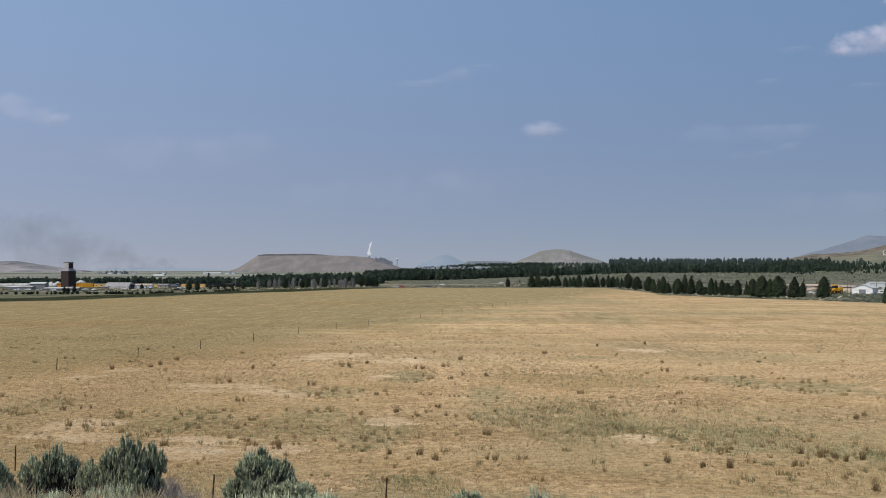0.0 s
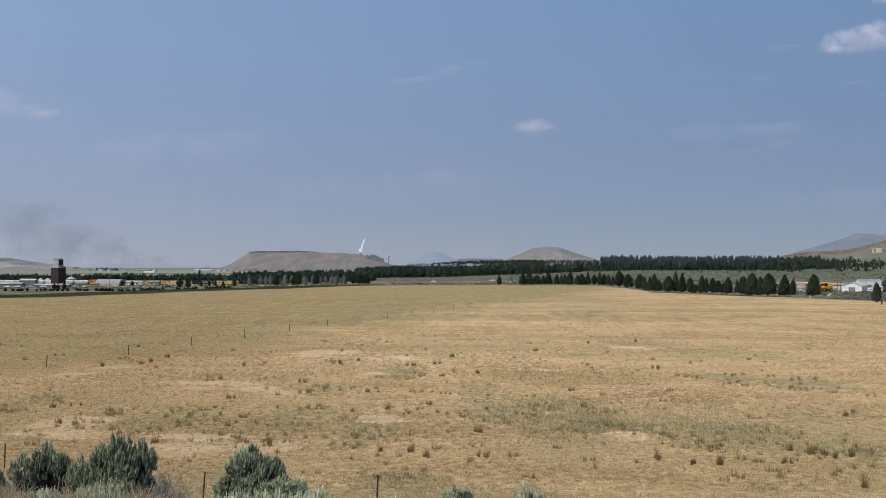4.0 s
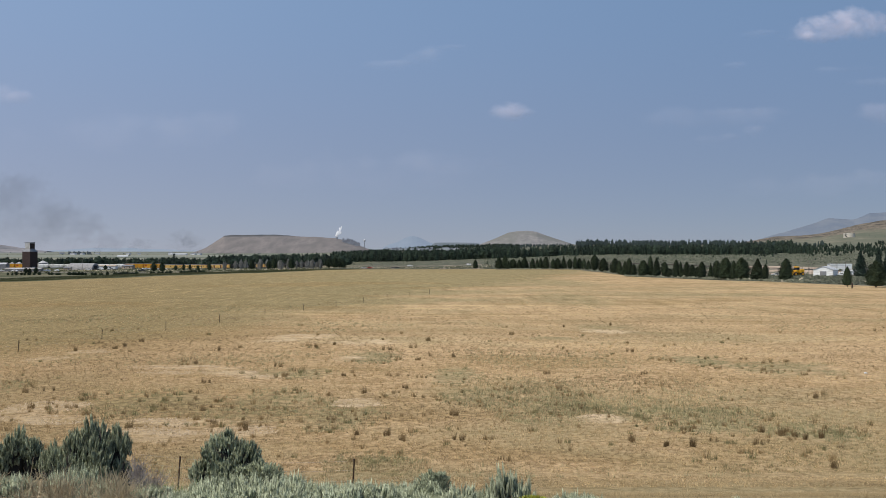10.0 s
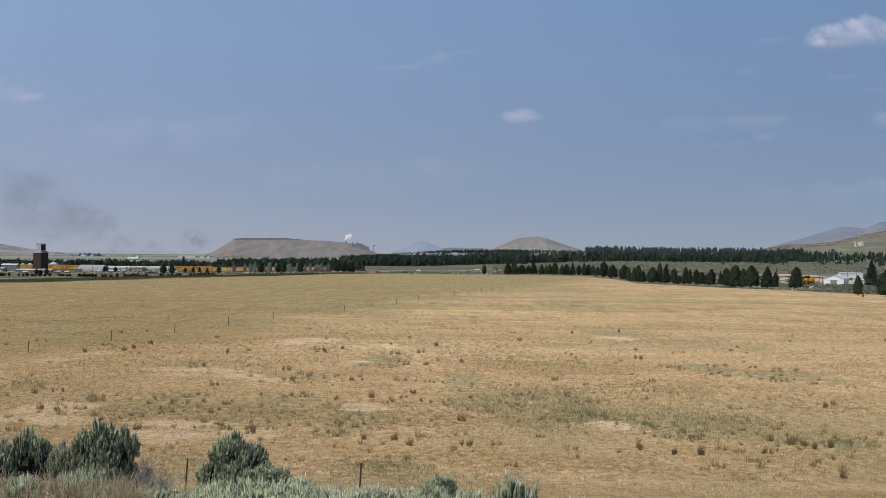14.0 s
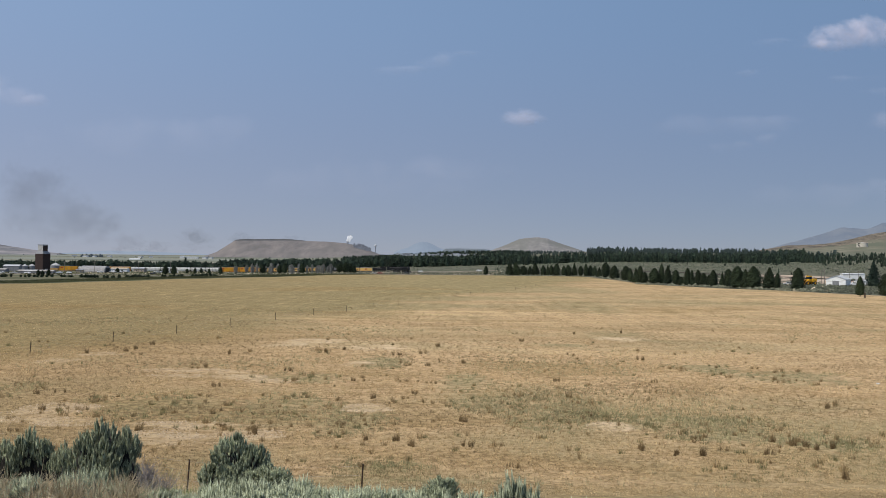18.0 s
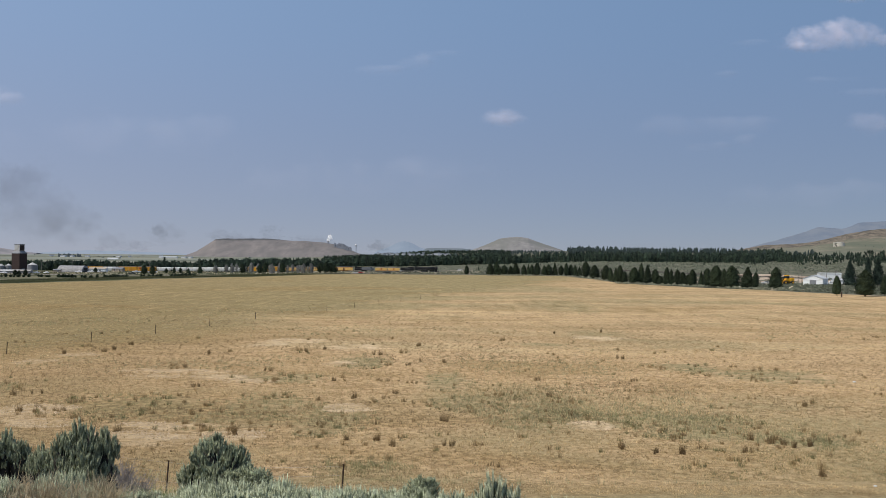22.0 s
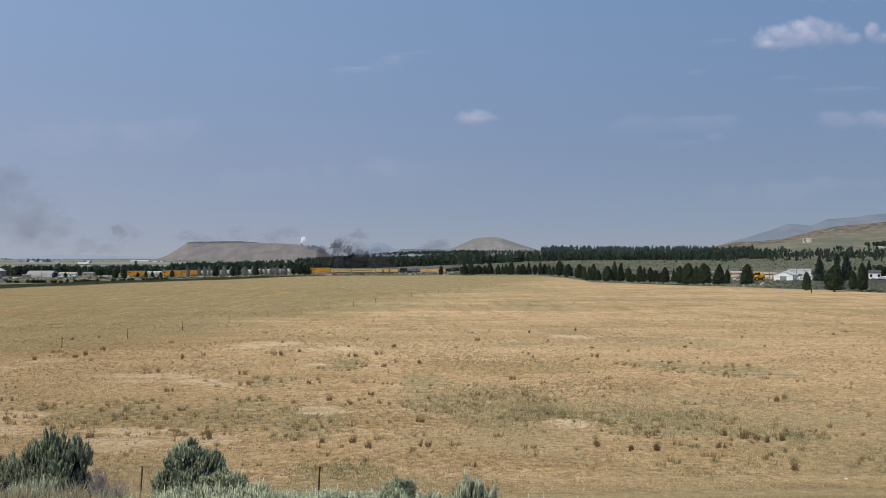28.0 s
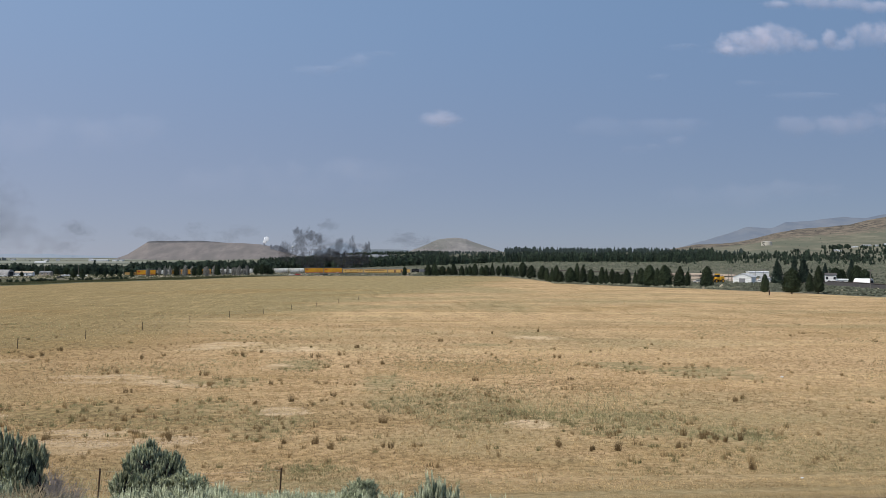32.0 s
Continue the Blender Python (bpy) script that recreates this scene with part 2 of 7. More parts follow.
def ground_material():
    m = bpy.data.materials.new("land")
    m.use_nodes = True
    n, l = m.node_tree.nodes, m.node_tree.links
    b = n["Principled BSDF"]
    b.inputs["Roughness"].default_value = 1.0
    b.inputs["Specular IOR Level"].default_value = 0.05

    def feed(sock, v):
        if hasattr(v, "is_output"):
            l.new(v, sock)
        else:
            sock.default_value = v

    def calc(op, a, c=0.0):
        k = n.new("ShaderNodeMath")
        k.operation = op
        feed(k.inputs[0], a)
        feed(k.inputs[1], c)
        return k.outputs[0]

    def step(v, lo, hi):
        k = n.new("ShaderNodeMapRange")
        k.interpolation_type = "SMOOTHSTEP"
        feed(k.inputs["Value"], v)
        k.inputs["From Min"].default_value, k.inputs["From Max"].default_value = lo, hi
        return k.outputs[0]

    def grain(scale, detail=6, sx=1.0, rough=0.6, sy=1.0):
        mp = n.new("ShaderNodeMapping")
        mp.inputs["Scale"].default_value = (sx, sy, 1)
        l.new(tc.outputs["Object"], mp.inputs["Vector"])
        k = n.new("ShaderNodeTexNoise")
        k.inputs["Scale"].default_value, k.inputs["Detail"].default_value = scale, detail
        k.inputs["Roughness"].default_value = rough
        l.new(mp.outputs[0], k.inputs["Vector"])
        return k.outputs["Fac"]

    def mix(f, a, c):
        k = n.new("ShaderNodeMix")
        k.data_type = "RGBA"
        feed(k.inputs["Factor"], f)
        for s, v in (("A", a), ("B", c)):
            feed(k.inputs[s], v if hasattr(v, "is_output") else (*v, 1))
        return k.outputs["Result"]

    tc = n.new("ShaderNodeTexCoord")
    sp = n.new("ShaderNodeSeparateXYZ")
    l.new(tc.outputs["Object"], sp.inputs[0])
    x, y = sp.outputs["X"], sp.outputs["Y"]
    fine, mid, coarse = grain(2.2, 9, rough=0.75), grain(0.22, 6, 0.6), grain(0.028, 5, 0.45)
    gold = mix(step(fine, 0.36, 0.60), (0.30, 0.205, 0.115), (0.68, 0.495, 0.315))
    gold = mix(calc("MULTIPLY", step(mid, 0.40, 0.65), 0.4), gold, (0.60, 0.435, 0.27))
    streak = grain(0.32, 8, 0.45, 0.7)
    gold = mix(calc("MULTIPLY", step(streak, 0.50, 0.36), 0.4), gold, (0.34, 0.23, 0.12))
    gold = mix(calc("MULTIPLY", step(streak, 0.54, 0.68), 0.35), gold, (0.67, 0.50, 0.315))
    furrow = calc("MULTIPLY", grain(0.075, 9, 0.12, 0.72), 1.0)
    gold = mix(calc("MULTIPLY", calc("MULTIPLY", step(furrow, 0.50, 0.38), 0.4), step(y, 60.0, 110.0)), gold, (0.23, 0.17, 0.08))
    gold = mix(calc("MULTIPLY", calc("MULTIPLY", step(furrow, 0.55, 0.63), 0.5), step(y, 60.0, 110.0)), gold, (0.72, 0.55, 0.335))
    # broad drifts of paler and of browner stubble
    broad = grain(0.055, 8, 0.4, 0.68)
    gold = mix(calc("MULTIPLY", step(broad, 0.53, 0.62), 0.7), gold, mix(step(fine, 0.36, 0.62), (0.44, 0.32, 0.195), (0.80, 0.60, 0.39)))
    gold = mix(calc("MULTIPLY", step(broad, 0.47, 0.38), 0.72), gold, mix(step(fine, 0.36, 0.62), (0.22, 0.155, 0.08), (0.50, 0.36, 0.20)))
    # the old fence divides greener pasture from mown gold
    across = calc("SUBTRACT", x, calc("ADD", calc("MULTIPLY", y, 0.254), -56.5))
    left = step(calc("ADD", across, calc("MULTIPLY", calc("SUBTRACT", grain(0.05, 6, 0.5), 0.5), 60.0)), 16.0, -12.0)
    ragged = grain(0.9, 9, 0.35, 0.75)

    def patches(spots, soft, rag=7.0, top=1.35):
        wob = n.new("ShaderNodeTexNoise")
        wob.inputs["Scale"].default_value, wob.inputs["Detail"].default_value = 0.35, 6
        l.new(tc.outputs["Object"], wob.inputs["Vector"])
        shift = calc("ADD", calc("MULTIPLY", calc("SUBTRACT", wob.outputs["Fac"], 0.5), 3.2), calc("MULTIPLY", calc("SUBTRACT", ragged, 0.5), rag))
        total = None
        for px, py, rx, ry in spots:
            dx = calc("DIVIDE", calc("SUBTRACT", x, px), rx)
            dy = calc("DIVIDE", calc("SUBTRACT", y, py), ry)
            d = calc("ADD", calc("ADD", calc("MULTIPLY", dx, dx), calc("MULTIPLY", dy, dy)), shift)
            k = step(d, top, top - soft)
            total = k if total is None else calc("MAXIMUM", total, k)
        return total

    gold = mix(calc("MULTIPLY", left, calc("ADD", 0.55, calc("MULTIPLY", step(ragged, 0.6, 0.4), 0.4))), gold, mix(step(fine, 0.36, 0.64), (0.15, 0.11, 0.046), (0.37, 0.272, 0.13)))
    spread = step(calc("ADD", calc("ADD", coarse, calc("MULTIPLY", mid, 0.3)), calc("MULTIPLY", left, 0.16)), 0.60, 0.80)
    olive = calc("MAXIMUM", calc("MULTIPLY", patches(GREEN, 1.6, 5.5, 1.5), 0.8), calc("MULTIPLY", spread, 0.75))
    gold = mix(calc("MULTIPLY", olive, 0.95), gold, mix(step(fine, 0.36, 0.64), (0.215, 0.188, 0.108), (0.42, 0.36, 0.218)))
    bare = patches(BARE, 1.0, 6.5, 1.5)
    clod = step(grain(0.75, 9, 0.55, 0.8), 0.43, 0.55)
    gold = mix(calc("MULTIPLY", calc("MULTIPLY", bare, 1.0), calc("ADD", calc("MULTIPLY", clod, 0.95), 0.05)), gold, mix(step(fine, 0.3, 0.7), (0.53, 0.41, 0.285), (0.80, 0.635, 0.46)))
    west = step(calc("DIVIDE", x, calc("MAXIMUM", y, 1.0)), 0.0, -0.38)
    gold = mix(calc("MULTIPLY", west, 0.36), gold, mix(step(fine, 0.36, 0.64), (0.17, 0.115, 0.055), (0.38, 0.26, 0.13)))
    # coarse tussocks that show from afar
    tuss = grain(0.55, 9, 0.8, 0.8, 0.13)
    away = step(y, 70.0, 180.0)
    gold = mix(calc("MULTIPLY", calc("MULTIPLY", step(tuss, 0.52, 0.36), 0.55), away), gold, (0.20, 0.15, 0.07))
    gold = mix(calc("MULTIPLY", calc("MULTIPLY", step(tuss, 0.53, 0.66), 0.5), away), gold, (0.66, 0.49, 0.275))
    dusty = n.new("ShaderNodeMix")
    dusty.data_type, dusty.blend_type = "RGBA", "MULTIPLY"
    dusty.inputs["Factor"].default_value = 1.0
    l.new(gold, dusty.inputs["A"])
    dusty.inputs["B"].default_value = (0.935, 0.885, 0.768, 1)
    gold = dusty.outputs["Result"]
    # scrub past the field's borders
    scrub_in = calc("MULTIPLY", step(x, 90.0, 97.0), step(calc("ADD", y, calc("MULTIPLY", x, 3.3)), 711.0, 719.0))
    scrub_in = calc("MAXIMUM", scrub_in, step(y, 640.0, 656.0))
    scrub = mix(step(grain(0.09, 6), 0.42, 0.68), (0.095, 0.098, 0.068), (0.195, 0.18, 0.13))
    col = mix(scrub_in, gold, scrub)
    past = calc("SUBTRACT", calc("ADD", calc("MULTIPLY", y, 0.373), -284.0), x)
    verge = mix(step(grain(0.05, 5, 0.4), 0.42, 0.62), (0.075, 0.08, 0.045), (0.21, 0.185, 0.12))
    col = mix(calc("MULTIPLY", step(past, 2.0, 6.0), step(x, -70.0, -110.0)), col, verge)
    col = mix(calc("MULTIPLY", calc("MULTIPLY", step(past, 8.0, 13.0), step(x, -60.0, -95.0)), step(past, 66.0, 50.0)), col, mix(step(mid, 0.4, 0.6), (0.032, 0.042, 0.018), (0.085, 0.095, 0.042)))
    far = mix(step(grain(0.006, 6, 0.25), 0.42, 0.58), (0.125, 0.14, 0.105), (0.25, 0.24, 0.18))
    col = mix(calc("MULTIPLY", step(y, 980.0, 1150.0), step(calc("DIVIDE", x, calc("MAXIMUM", y, 1.0)), -0.08, -0.15)), col, far)
    bank = mix(step(fine, 0.35, 0.65), (0.10, 0.078, 0.046), (0.22, 0.175, 0.11))
    col = mix(step(y, 19.0, 14.5), col, bank)
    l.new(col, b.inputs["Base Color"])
    bp = n.new("ShaderNodeBump")
    bp.inputs["Strength"].default_value, bp.inputs["Distance"].default_value = 0.9, 0.16
    l.new(fine, bp.inputs["Height"])
    l.new(bp.outputs[0], b.inputs["Normal"])
    return m


def ground():
    ys = np.concatenate([np.arange(-200, 0, 20), np.arange(0, 60, 1.5), np.geomspace(60, 4850, 190)])
    s = np.linspace(-1, 1, 221)
    s = 0.55 * s + 0.45 * s ** 3
    X = s[None, :] * (140 + 0.92 * np.maximum(ys, 0))[:, None]
    Y = np.repeat(ys[:, None], len(s), 1)
    Z = land(X, Y)
    V = np.stack([X, Y, Z], -1).reshape(-1, 3)
    k = len(s)
    i, j = np.meshgrid(np.arange(len(ys) - 1), np.arange(k - 1), indexing="ij")
    a = (i * k + j).ravel()
    F = np.stack([a, a + 1, a + k + 1, a + k], 1)
    tagged(raw("ground", V.tolist(), F.tolist(), ground_material(), smooth=True),
           "dry golden grassland sloping down to a flat valley", "ground", kind="structure")


ground()


def strip(name, material, y0, y1, x0, x1, lift, label, wob=6.0, nx=60):
    """A long band of other ground lying on the land between y0 and y1."""
    V, F = [], []
    for i in range(nx + 1):
        x = x0 + (x1 - x0) * i / nx
        for e, y in ((0, y0), (1, y1)):
            yy = y + wob * noise.noise((x * 0.01, y * 0.1, e))
            V.append((x, yy, lz(x, yy) + lift))
    for i in range(nx):
        F.append((2 * i, 2 * i + 2, 2 * i + 3, 2 * i + 1))
    return tagged(raw(name, V, F, material), label, "field", kind="structure")


# colour of the haze that all far materials give off as emission
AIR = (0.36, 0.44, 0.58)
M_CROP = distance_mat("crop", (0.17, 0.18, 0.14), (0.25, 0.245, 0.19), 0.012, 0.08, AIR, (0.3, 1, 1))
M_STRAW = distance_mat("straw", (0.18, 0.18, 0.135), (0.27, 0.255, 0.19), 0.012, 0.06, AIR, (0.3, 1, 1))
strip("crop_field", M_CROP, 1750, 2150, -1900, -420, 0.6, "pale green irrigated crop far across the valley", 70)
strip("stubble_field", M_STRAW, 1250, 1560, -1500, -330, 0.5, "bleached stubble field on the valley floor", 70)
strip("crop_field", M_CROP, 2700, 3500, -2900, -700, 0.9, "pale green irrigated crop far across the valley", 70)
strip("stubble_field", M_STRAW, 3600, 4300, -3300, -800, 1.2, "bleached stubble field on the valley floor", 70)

# ---------------------------------------------------------------- far hills
def hill(name, label, dist, line, depth, material, rough=2.0, power=1.0, drop=25.0, n=120, gully=0.35):
    """A hill whose crest follows (bearing, height) control points at that distance, with a front and a back slope."""
    bs, hs = [p[0] for p in line], [p[1] for p in line]
    V, F = [], []
    m = 26
    for i in range(n + 1):
        b = bs[0] + (bs[-1] - bs[0]) * i / n
        h = float(np.interp(b, bs, hs))
        for j in range(m + 1):
            s = j / m * 2 - 1
            y = dist + s * depth
            k = (1 - abs(s)) ** power
            x = b * (y if s < 0 else dist + s * depth * 0.3)
            base = lz(x, y) - drop * 0.2
            z = base + max(h - base, 0) * k
            z += rough * k * (1 - k * 0.8) * noise.fractal((x * 0.007, y * 0.003, 1.7), 0.8, 2.1, 4)
            z += rough * gully * k * (1 - k * 0.85) * abs(noise.fractal((x * 0.032, y * 0.004, 3.0), 0.8, 2.1, 4))
            V.append((x, y, z))
    for i in range(n):
        for j in range(m):
            a = i * (m + 1) + j
            F.append((a, a + m + 1, a + m + 2, a + 1))
    return tagged(raw(name, V, F, material, smooth=True), label, "hill", kind="structure")



def crest(dist, pts):
    return [((u - 784) / 1570, 18 + (441 - v) * dist / 1570) for u, v in pts]


def banded(m, way, spread, scale, lo, hi, c1, c2):
    """Lays a second surface over a far material, past a ragged line across the direction `way`."""
    n, l = m.node_tree.nodes, m.node_tree.links
    base = n["Principled BSDF"].inputs["Base Color"].links[0].from_socket
    geo, dot, nz, add, mr, mx, rp = [n.new(k) for k in ("ShaderNodeNewGeometry", "ShaderNodeVectorMath", "ShaderNodeTexNoise", "ShaderNodeMath", "ShaderNodeMapRange", "ShaderNodeMix", "ShaderNodeValToRGB")]
    dot.operation = "DOT_PRODUCT"
    dot.inputs[1].default_value = way
    l.new(geo.outputs["Position"], dot.inputs[0])
    nz.inputs["Scale"].default_value, nz.inputs["Detail"].default_value = scale, 10
    nz.inputs["Roughness"].default_value = 0.7
    l.new(geo.outputs["Position"], nz.inputs["Vector"])
    add.operation = "MULTIPLY_ADD"
    l.new(nz.outputs["Fac"], add.inputs[0])
    add.inputs[1].default_value = spread
    l.new(dot.outputs["Value"], add.inputs[2])
    mr.inputs["From Min"].default_value, mr.inputs["From Max"].default_value = lo, hi
    l.new(add.outputs[0], mr.inputs["Value"])
    rp.color_ramp.elements[0].position, rp.color_ramp.elements[1].position = 0.40, 0.60
    rp.color_ramp.elements[0].color, rp.color_ramp.elements[1].color = (*c1, 1), (*c2, 1)
    l.new(nz.outputs["Fac"], rp.inputs["Fac"])
    mx.data_type = "RGBA"
    l.new(mr.outputs[0], mx.inputs["Factor"])
    l.new(base, mx.inputs["A"])
    l.new(rp.outputs["Color"], mx.inputs["B"])
    l.new(mx.outputs["Result"], n["Principled BSDF"].inputs["Base Color"])
    return m


def slag_mat():
    """Tan slopes, and a darker ragged band along one end of the flat top."""
    m = distance_mat("slag", (0.135, 0.115, 0.104), (0.225, 0.19, 0.168), 0.06, 0.09, AIR, (1, 0.25, 1.2), (0.14, 0.122, 0.108), 0.03, 2.0)
    return banded(m, (-0.012, 0, 1), 8.0, 0.03, 72.5, 76.0, (0.048, 0.046, 0.046), (0.10, 0.09, 0.083))


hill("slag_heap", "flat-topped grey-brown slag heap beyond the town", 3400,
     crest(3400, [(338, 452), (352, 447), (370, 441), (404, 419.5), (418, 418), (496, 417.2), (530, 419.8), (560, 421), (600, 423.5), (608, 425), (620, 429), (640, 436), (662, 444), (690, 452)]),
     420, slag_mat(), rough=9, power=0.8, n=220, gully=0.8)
# the far hills' blue is haze, put into base colour and emission
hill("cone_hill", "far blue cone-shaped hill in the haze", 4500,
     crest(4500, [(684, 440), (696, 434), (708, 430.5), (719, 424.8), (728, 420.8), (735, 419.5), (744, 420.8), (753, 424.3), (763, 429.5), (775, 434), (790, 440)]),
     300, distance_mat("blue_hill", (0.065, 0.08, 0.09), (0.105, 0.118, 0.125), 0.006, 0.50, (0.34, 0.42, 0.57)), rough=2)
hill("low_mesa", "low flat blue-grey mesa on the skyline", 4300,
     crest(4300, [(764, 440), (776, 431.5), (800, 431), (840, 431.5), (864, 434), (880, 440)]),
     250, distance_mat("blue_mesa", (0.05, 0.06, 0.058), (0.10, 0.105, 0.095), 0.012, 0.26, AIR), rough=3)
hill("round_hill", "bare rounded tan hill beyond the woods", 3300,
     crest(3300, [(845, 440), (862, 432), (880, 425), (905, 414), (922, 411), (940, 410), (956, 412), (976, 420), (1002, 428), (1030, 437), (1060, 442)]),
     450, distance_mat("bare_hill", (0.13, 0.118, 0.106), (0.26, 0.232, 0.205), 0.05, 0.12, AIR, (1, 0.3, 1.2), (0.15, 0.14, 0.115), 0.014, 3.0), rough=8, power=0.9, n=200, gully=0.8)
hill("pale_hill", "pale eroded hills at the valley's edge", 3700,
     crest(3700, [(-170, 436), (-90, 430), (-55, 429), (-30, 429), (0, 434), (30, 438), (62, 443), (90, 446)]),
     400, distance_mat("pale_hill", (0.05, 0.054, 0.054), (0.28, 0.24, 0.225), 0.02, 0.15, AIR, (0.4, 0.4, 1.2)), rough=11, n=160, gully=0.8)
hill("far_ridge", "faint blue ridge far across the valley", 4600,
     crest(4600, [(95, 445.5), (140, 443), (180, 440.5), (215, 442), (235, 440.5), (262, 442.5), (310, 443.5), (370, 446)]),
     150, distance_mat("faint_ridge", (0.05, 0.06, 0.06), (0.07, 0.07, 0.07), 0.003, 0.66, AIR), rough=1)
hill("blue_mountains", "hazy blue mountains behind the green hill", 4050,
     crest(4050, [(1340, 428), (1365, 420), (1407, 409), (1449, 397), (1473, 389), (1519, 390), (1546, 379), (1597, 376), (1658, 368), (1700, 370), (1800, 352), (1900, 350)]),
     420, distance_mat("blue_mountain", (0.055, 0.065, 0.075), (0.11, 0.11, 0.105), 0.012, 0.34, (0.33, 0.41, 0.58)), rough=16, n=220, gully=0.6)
def ledge_mat():
    """Pale olive grass, and rocky brown ledges along the hill's top."""
    m = distance_mat("hill_grass", (0.105, 0.102, 0.066), (0.20, 0.182, 0.125), 0.045, 0.06, AIR, (0.6, 0.35, 1.0), (0.115, 0.118, 0.078), 0.012, 3.0)
    return banded(m, (0, 1, 0), 620.0, 0.035, 2350, 2440, (0.05, 0.042, 0.032), (0.22, 0.175, 0.125))


HILL_LINE = crest(2400, [(1250, 452), (1300, 441), (1340, 428), (1374, 421.5), (1426, 419), (1466, 415), (1486, 409), (1505, 404), (1530, 398.5), (1568, 392), (1630, 386), (1672, 382), (1700, 375), (1738, 367), (1850, 350), (2000, 340)])
hill("green_hill", "long brown and green hillside with dry grass", 2400, HILL_LINE, 900, ledge_mat(), rough=13, power=1.15, n=220, gully=0.5)


def slope_z(x, y):
    """Height of the ground or of the green hill's near slope, whichever is higher."""
    g = lz(x, y)
    if y < 1500 or x / y < 0.34:
        return g
    h = float(np.interp(x / y, [p[0] for p in HILL_LINE], [p[1] for p in HILL_LINE]))
    k = max(1 - abs(y - 2400) / 900, 0) ** 1.15
    return max(g, g - 5 + max(h - g + 5, 0) * k)


# ---------------------------------------------------------------- trees
M_JUNIPER = mat("juniper_leaf", (0.013, 0.023, 0.012), (0.040, 0.054, 0.027), scale=0.8, island=0.45, obj=0.25)
M_SPRUCE = mat("spruce_leaf", (0.013, 0.024, 0.019), (0.036, 0.052, 0.037), scale=0.8, island=0.4, obj=0.2)
M_WOODS = mat("woods_leaf", (0.014, 0.026, 0.019), (0.046, 0.064, 0.040), scale=0.11, island=0.5, detail=2.0)
M_POPLAR = mat("pale_leaf", (0.17, 0.165, 0.15), (0.26, 0.25, 0.225), scale=0.6, island=0.35, obj=0.2)
M_BARK = mat("bark", (0.07, 0.05, 0.035), (0.16, 0.12, 0.09), scale=6, bump=0.02, stretch=(1, 1, 0.2))
M_PALESCRUB = mat("pale_scrub_leaf", (0.11, 0.118, 0.08), (0.29, 0.285, 0.20), scale=0.7, island=0.35)
M_SCRUB = mat("scrub_leaf", (0.062, 0.072, 0.048), (0.175, 0.18, 0.128), scale=0.7, island=0.35, obj=0.25)

PROFILES = {
    "juniper": ([0, 0.08, 0.25, 0.5, 0.75, 0.9, 1.0], [0.66, 0.95, 1.0, 0.88, 0.60, 0.34, 0.06]),
    "cone": ([0, 0.1, 0.4, 0.7, 1.0], [0.8, 1.0, 0.72, 0.38, 0.03]),
    "round": ([0, 0.15, 0.4, 0.65, 0.85, 1.0], [0.35, 0.85, 1.0, 0.92, 0.62, 0.15]),
    "tall": ([0, 0.1, 0.35, 0.7, 0.9, 1.0], [0.4, 0.8, 1.0, 0.8, 0.45, 0.1]),
}


def crown_mesh(rng, h, r, shape, leaves, size, core=0.72, tiers=0):
    """Verts and triangles of a crown h high: a ragged inner body and a shell of small leaf sprays."""
    ts, ws = PROFILES[shape]
    ph = rng.uniform(0, 6.28, 4)

    def lump(t, a):
        k = 1 + 0.13 * np.sin(3 * a + ph[0] + 5 * t) + 0.10 * np.sin(5 * a - 9 * t + ph[1]) + 0.08 * np.sin(2 * a + 17 * t + ph[2])
        if tiers:
            k = k * (0.78 + 0.32 * (1 - (t * tiers + 0.08 * np.sin(4 * a + ph[3])) % 1.0))
        return k

    V, F = [], []
    R, S = 9, 9
    for i in range(R + 1):
        t = i / R * 0.97
        for j in range(S):
            a = j / S * 6.2832 + 0.3 * i
            w = float(np.interp(t, ts, ws)) * r * core * float(lump(t, a)) * rng.uniform(0.85, 1.1)
            V.append((w * math.cos(a), w * math.sin(a), t * h))
    for i in range(R):
        for j in range(S):
            p, q = i * S + j, i * S + (j + 1) % S
            F += [(p, q, q + S), (p, q + S, p + S)]
    t = rng.uniform(0, 1, leaves) ** 0.85
    a = rng.uniform(0, 6.2832, leaves)
    w = np.interp(t, ts, ws) * r * lump(t, a) * rng.uniform(0.72, 1.06, leaves)
    c = np.stack([w * np.cos(a), w * np.sin(a), t * h], 1)
    k = len(V)
    out = np.stack([np.cos(a), np.sin(a), np.full(leaves, 0.55)], 1)
    up = np.array([0, 0, 1.0]) * 0.7 + rng.normal(0, 0.5, (leaves, 3))
    side = np.cross(out, up)
    side /= np.linalg.norm(side, axis=1)[:, None] + 1e-6
    sz = size * rng.uniform(0.6, 1.4, leaves)[:, None]
    tip = c + (out * 0.35 + up) * sz * 0.8
    V += (c - side * sz * 0.5).tolist() + (c + side * sz * 0.5).tolist() + tip.tolist()
    F += [(k + i, k + leaves + i, k + 2 * leaves + i) for i in range(leaves)]
    return V, F


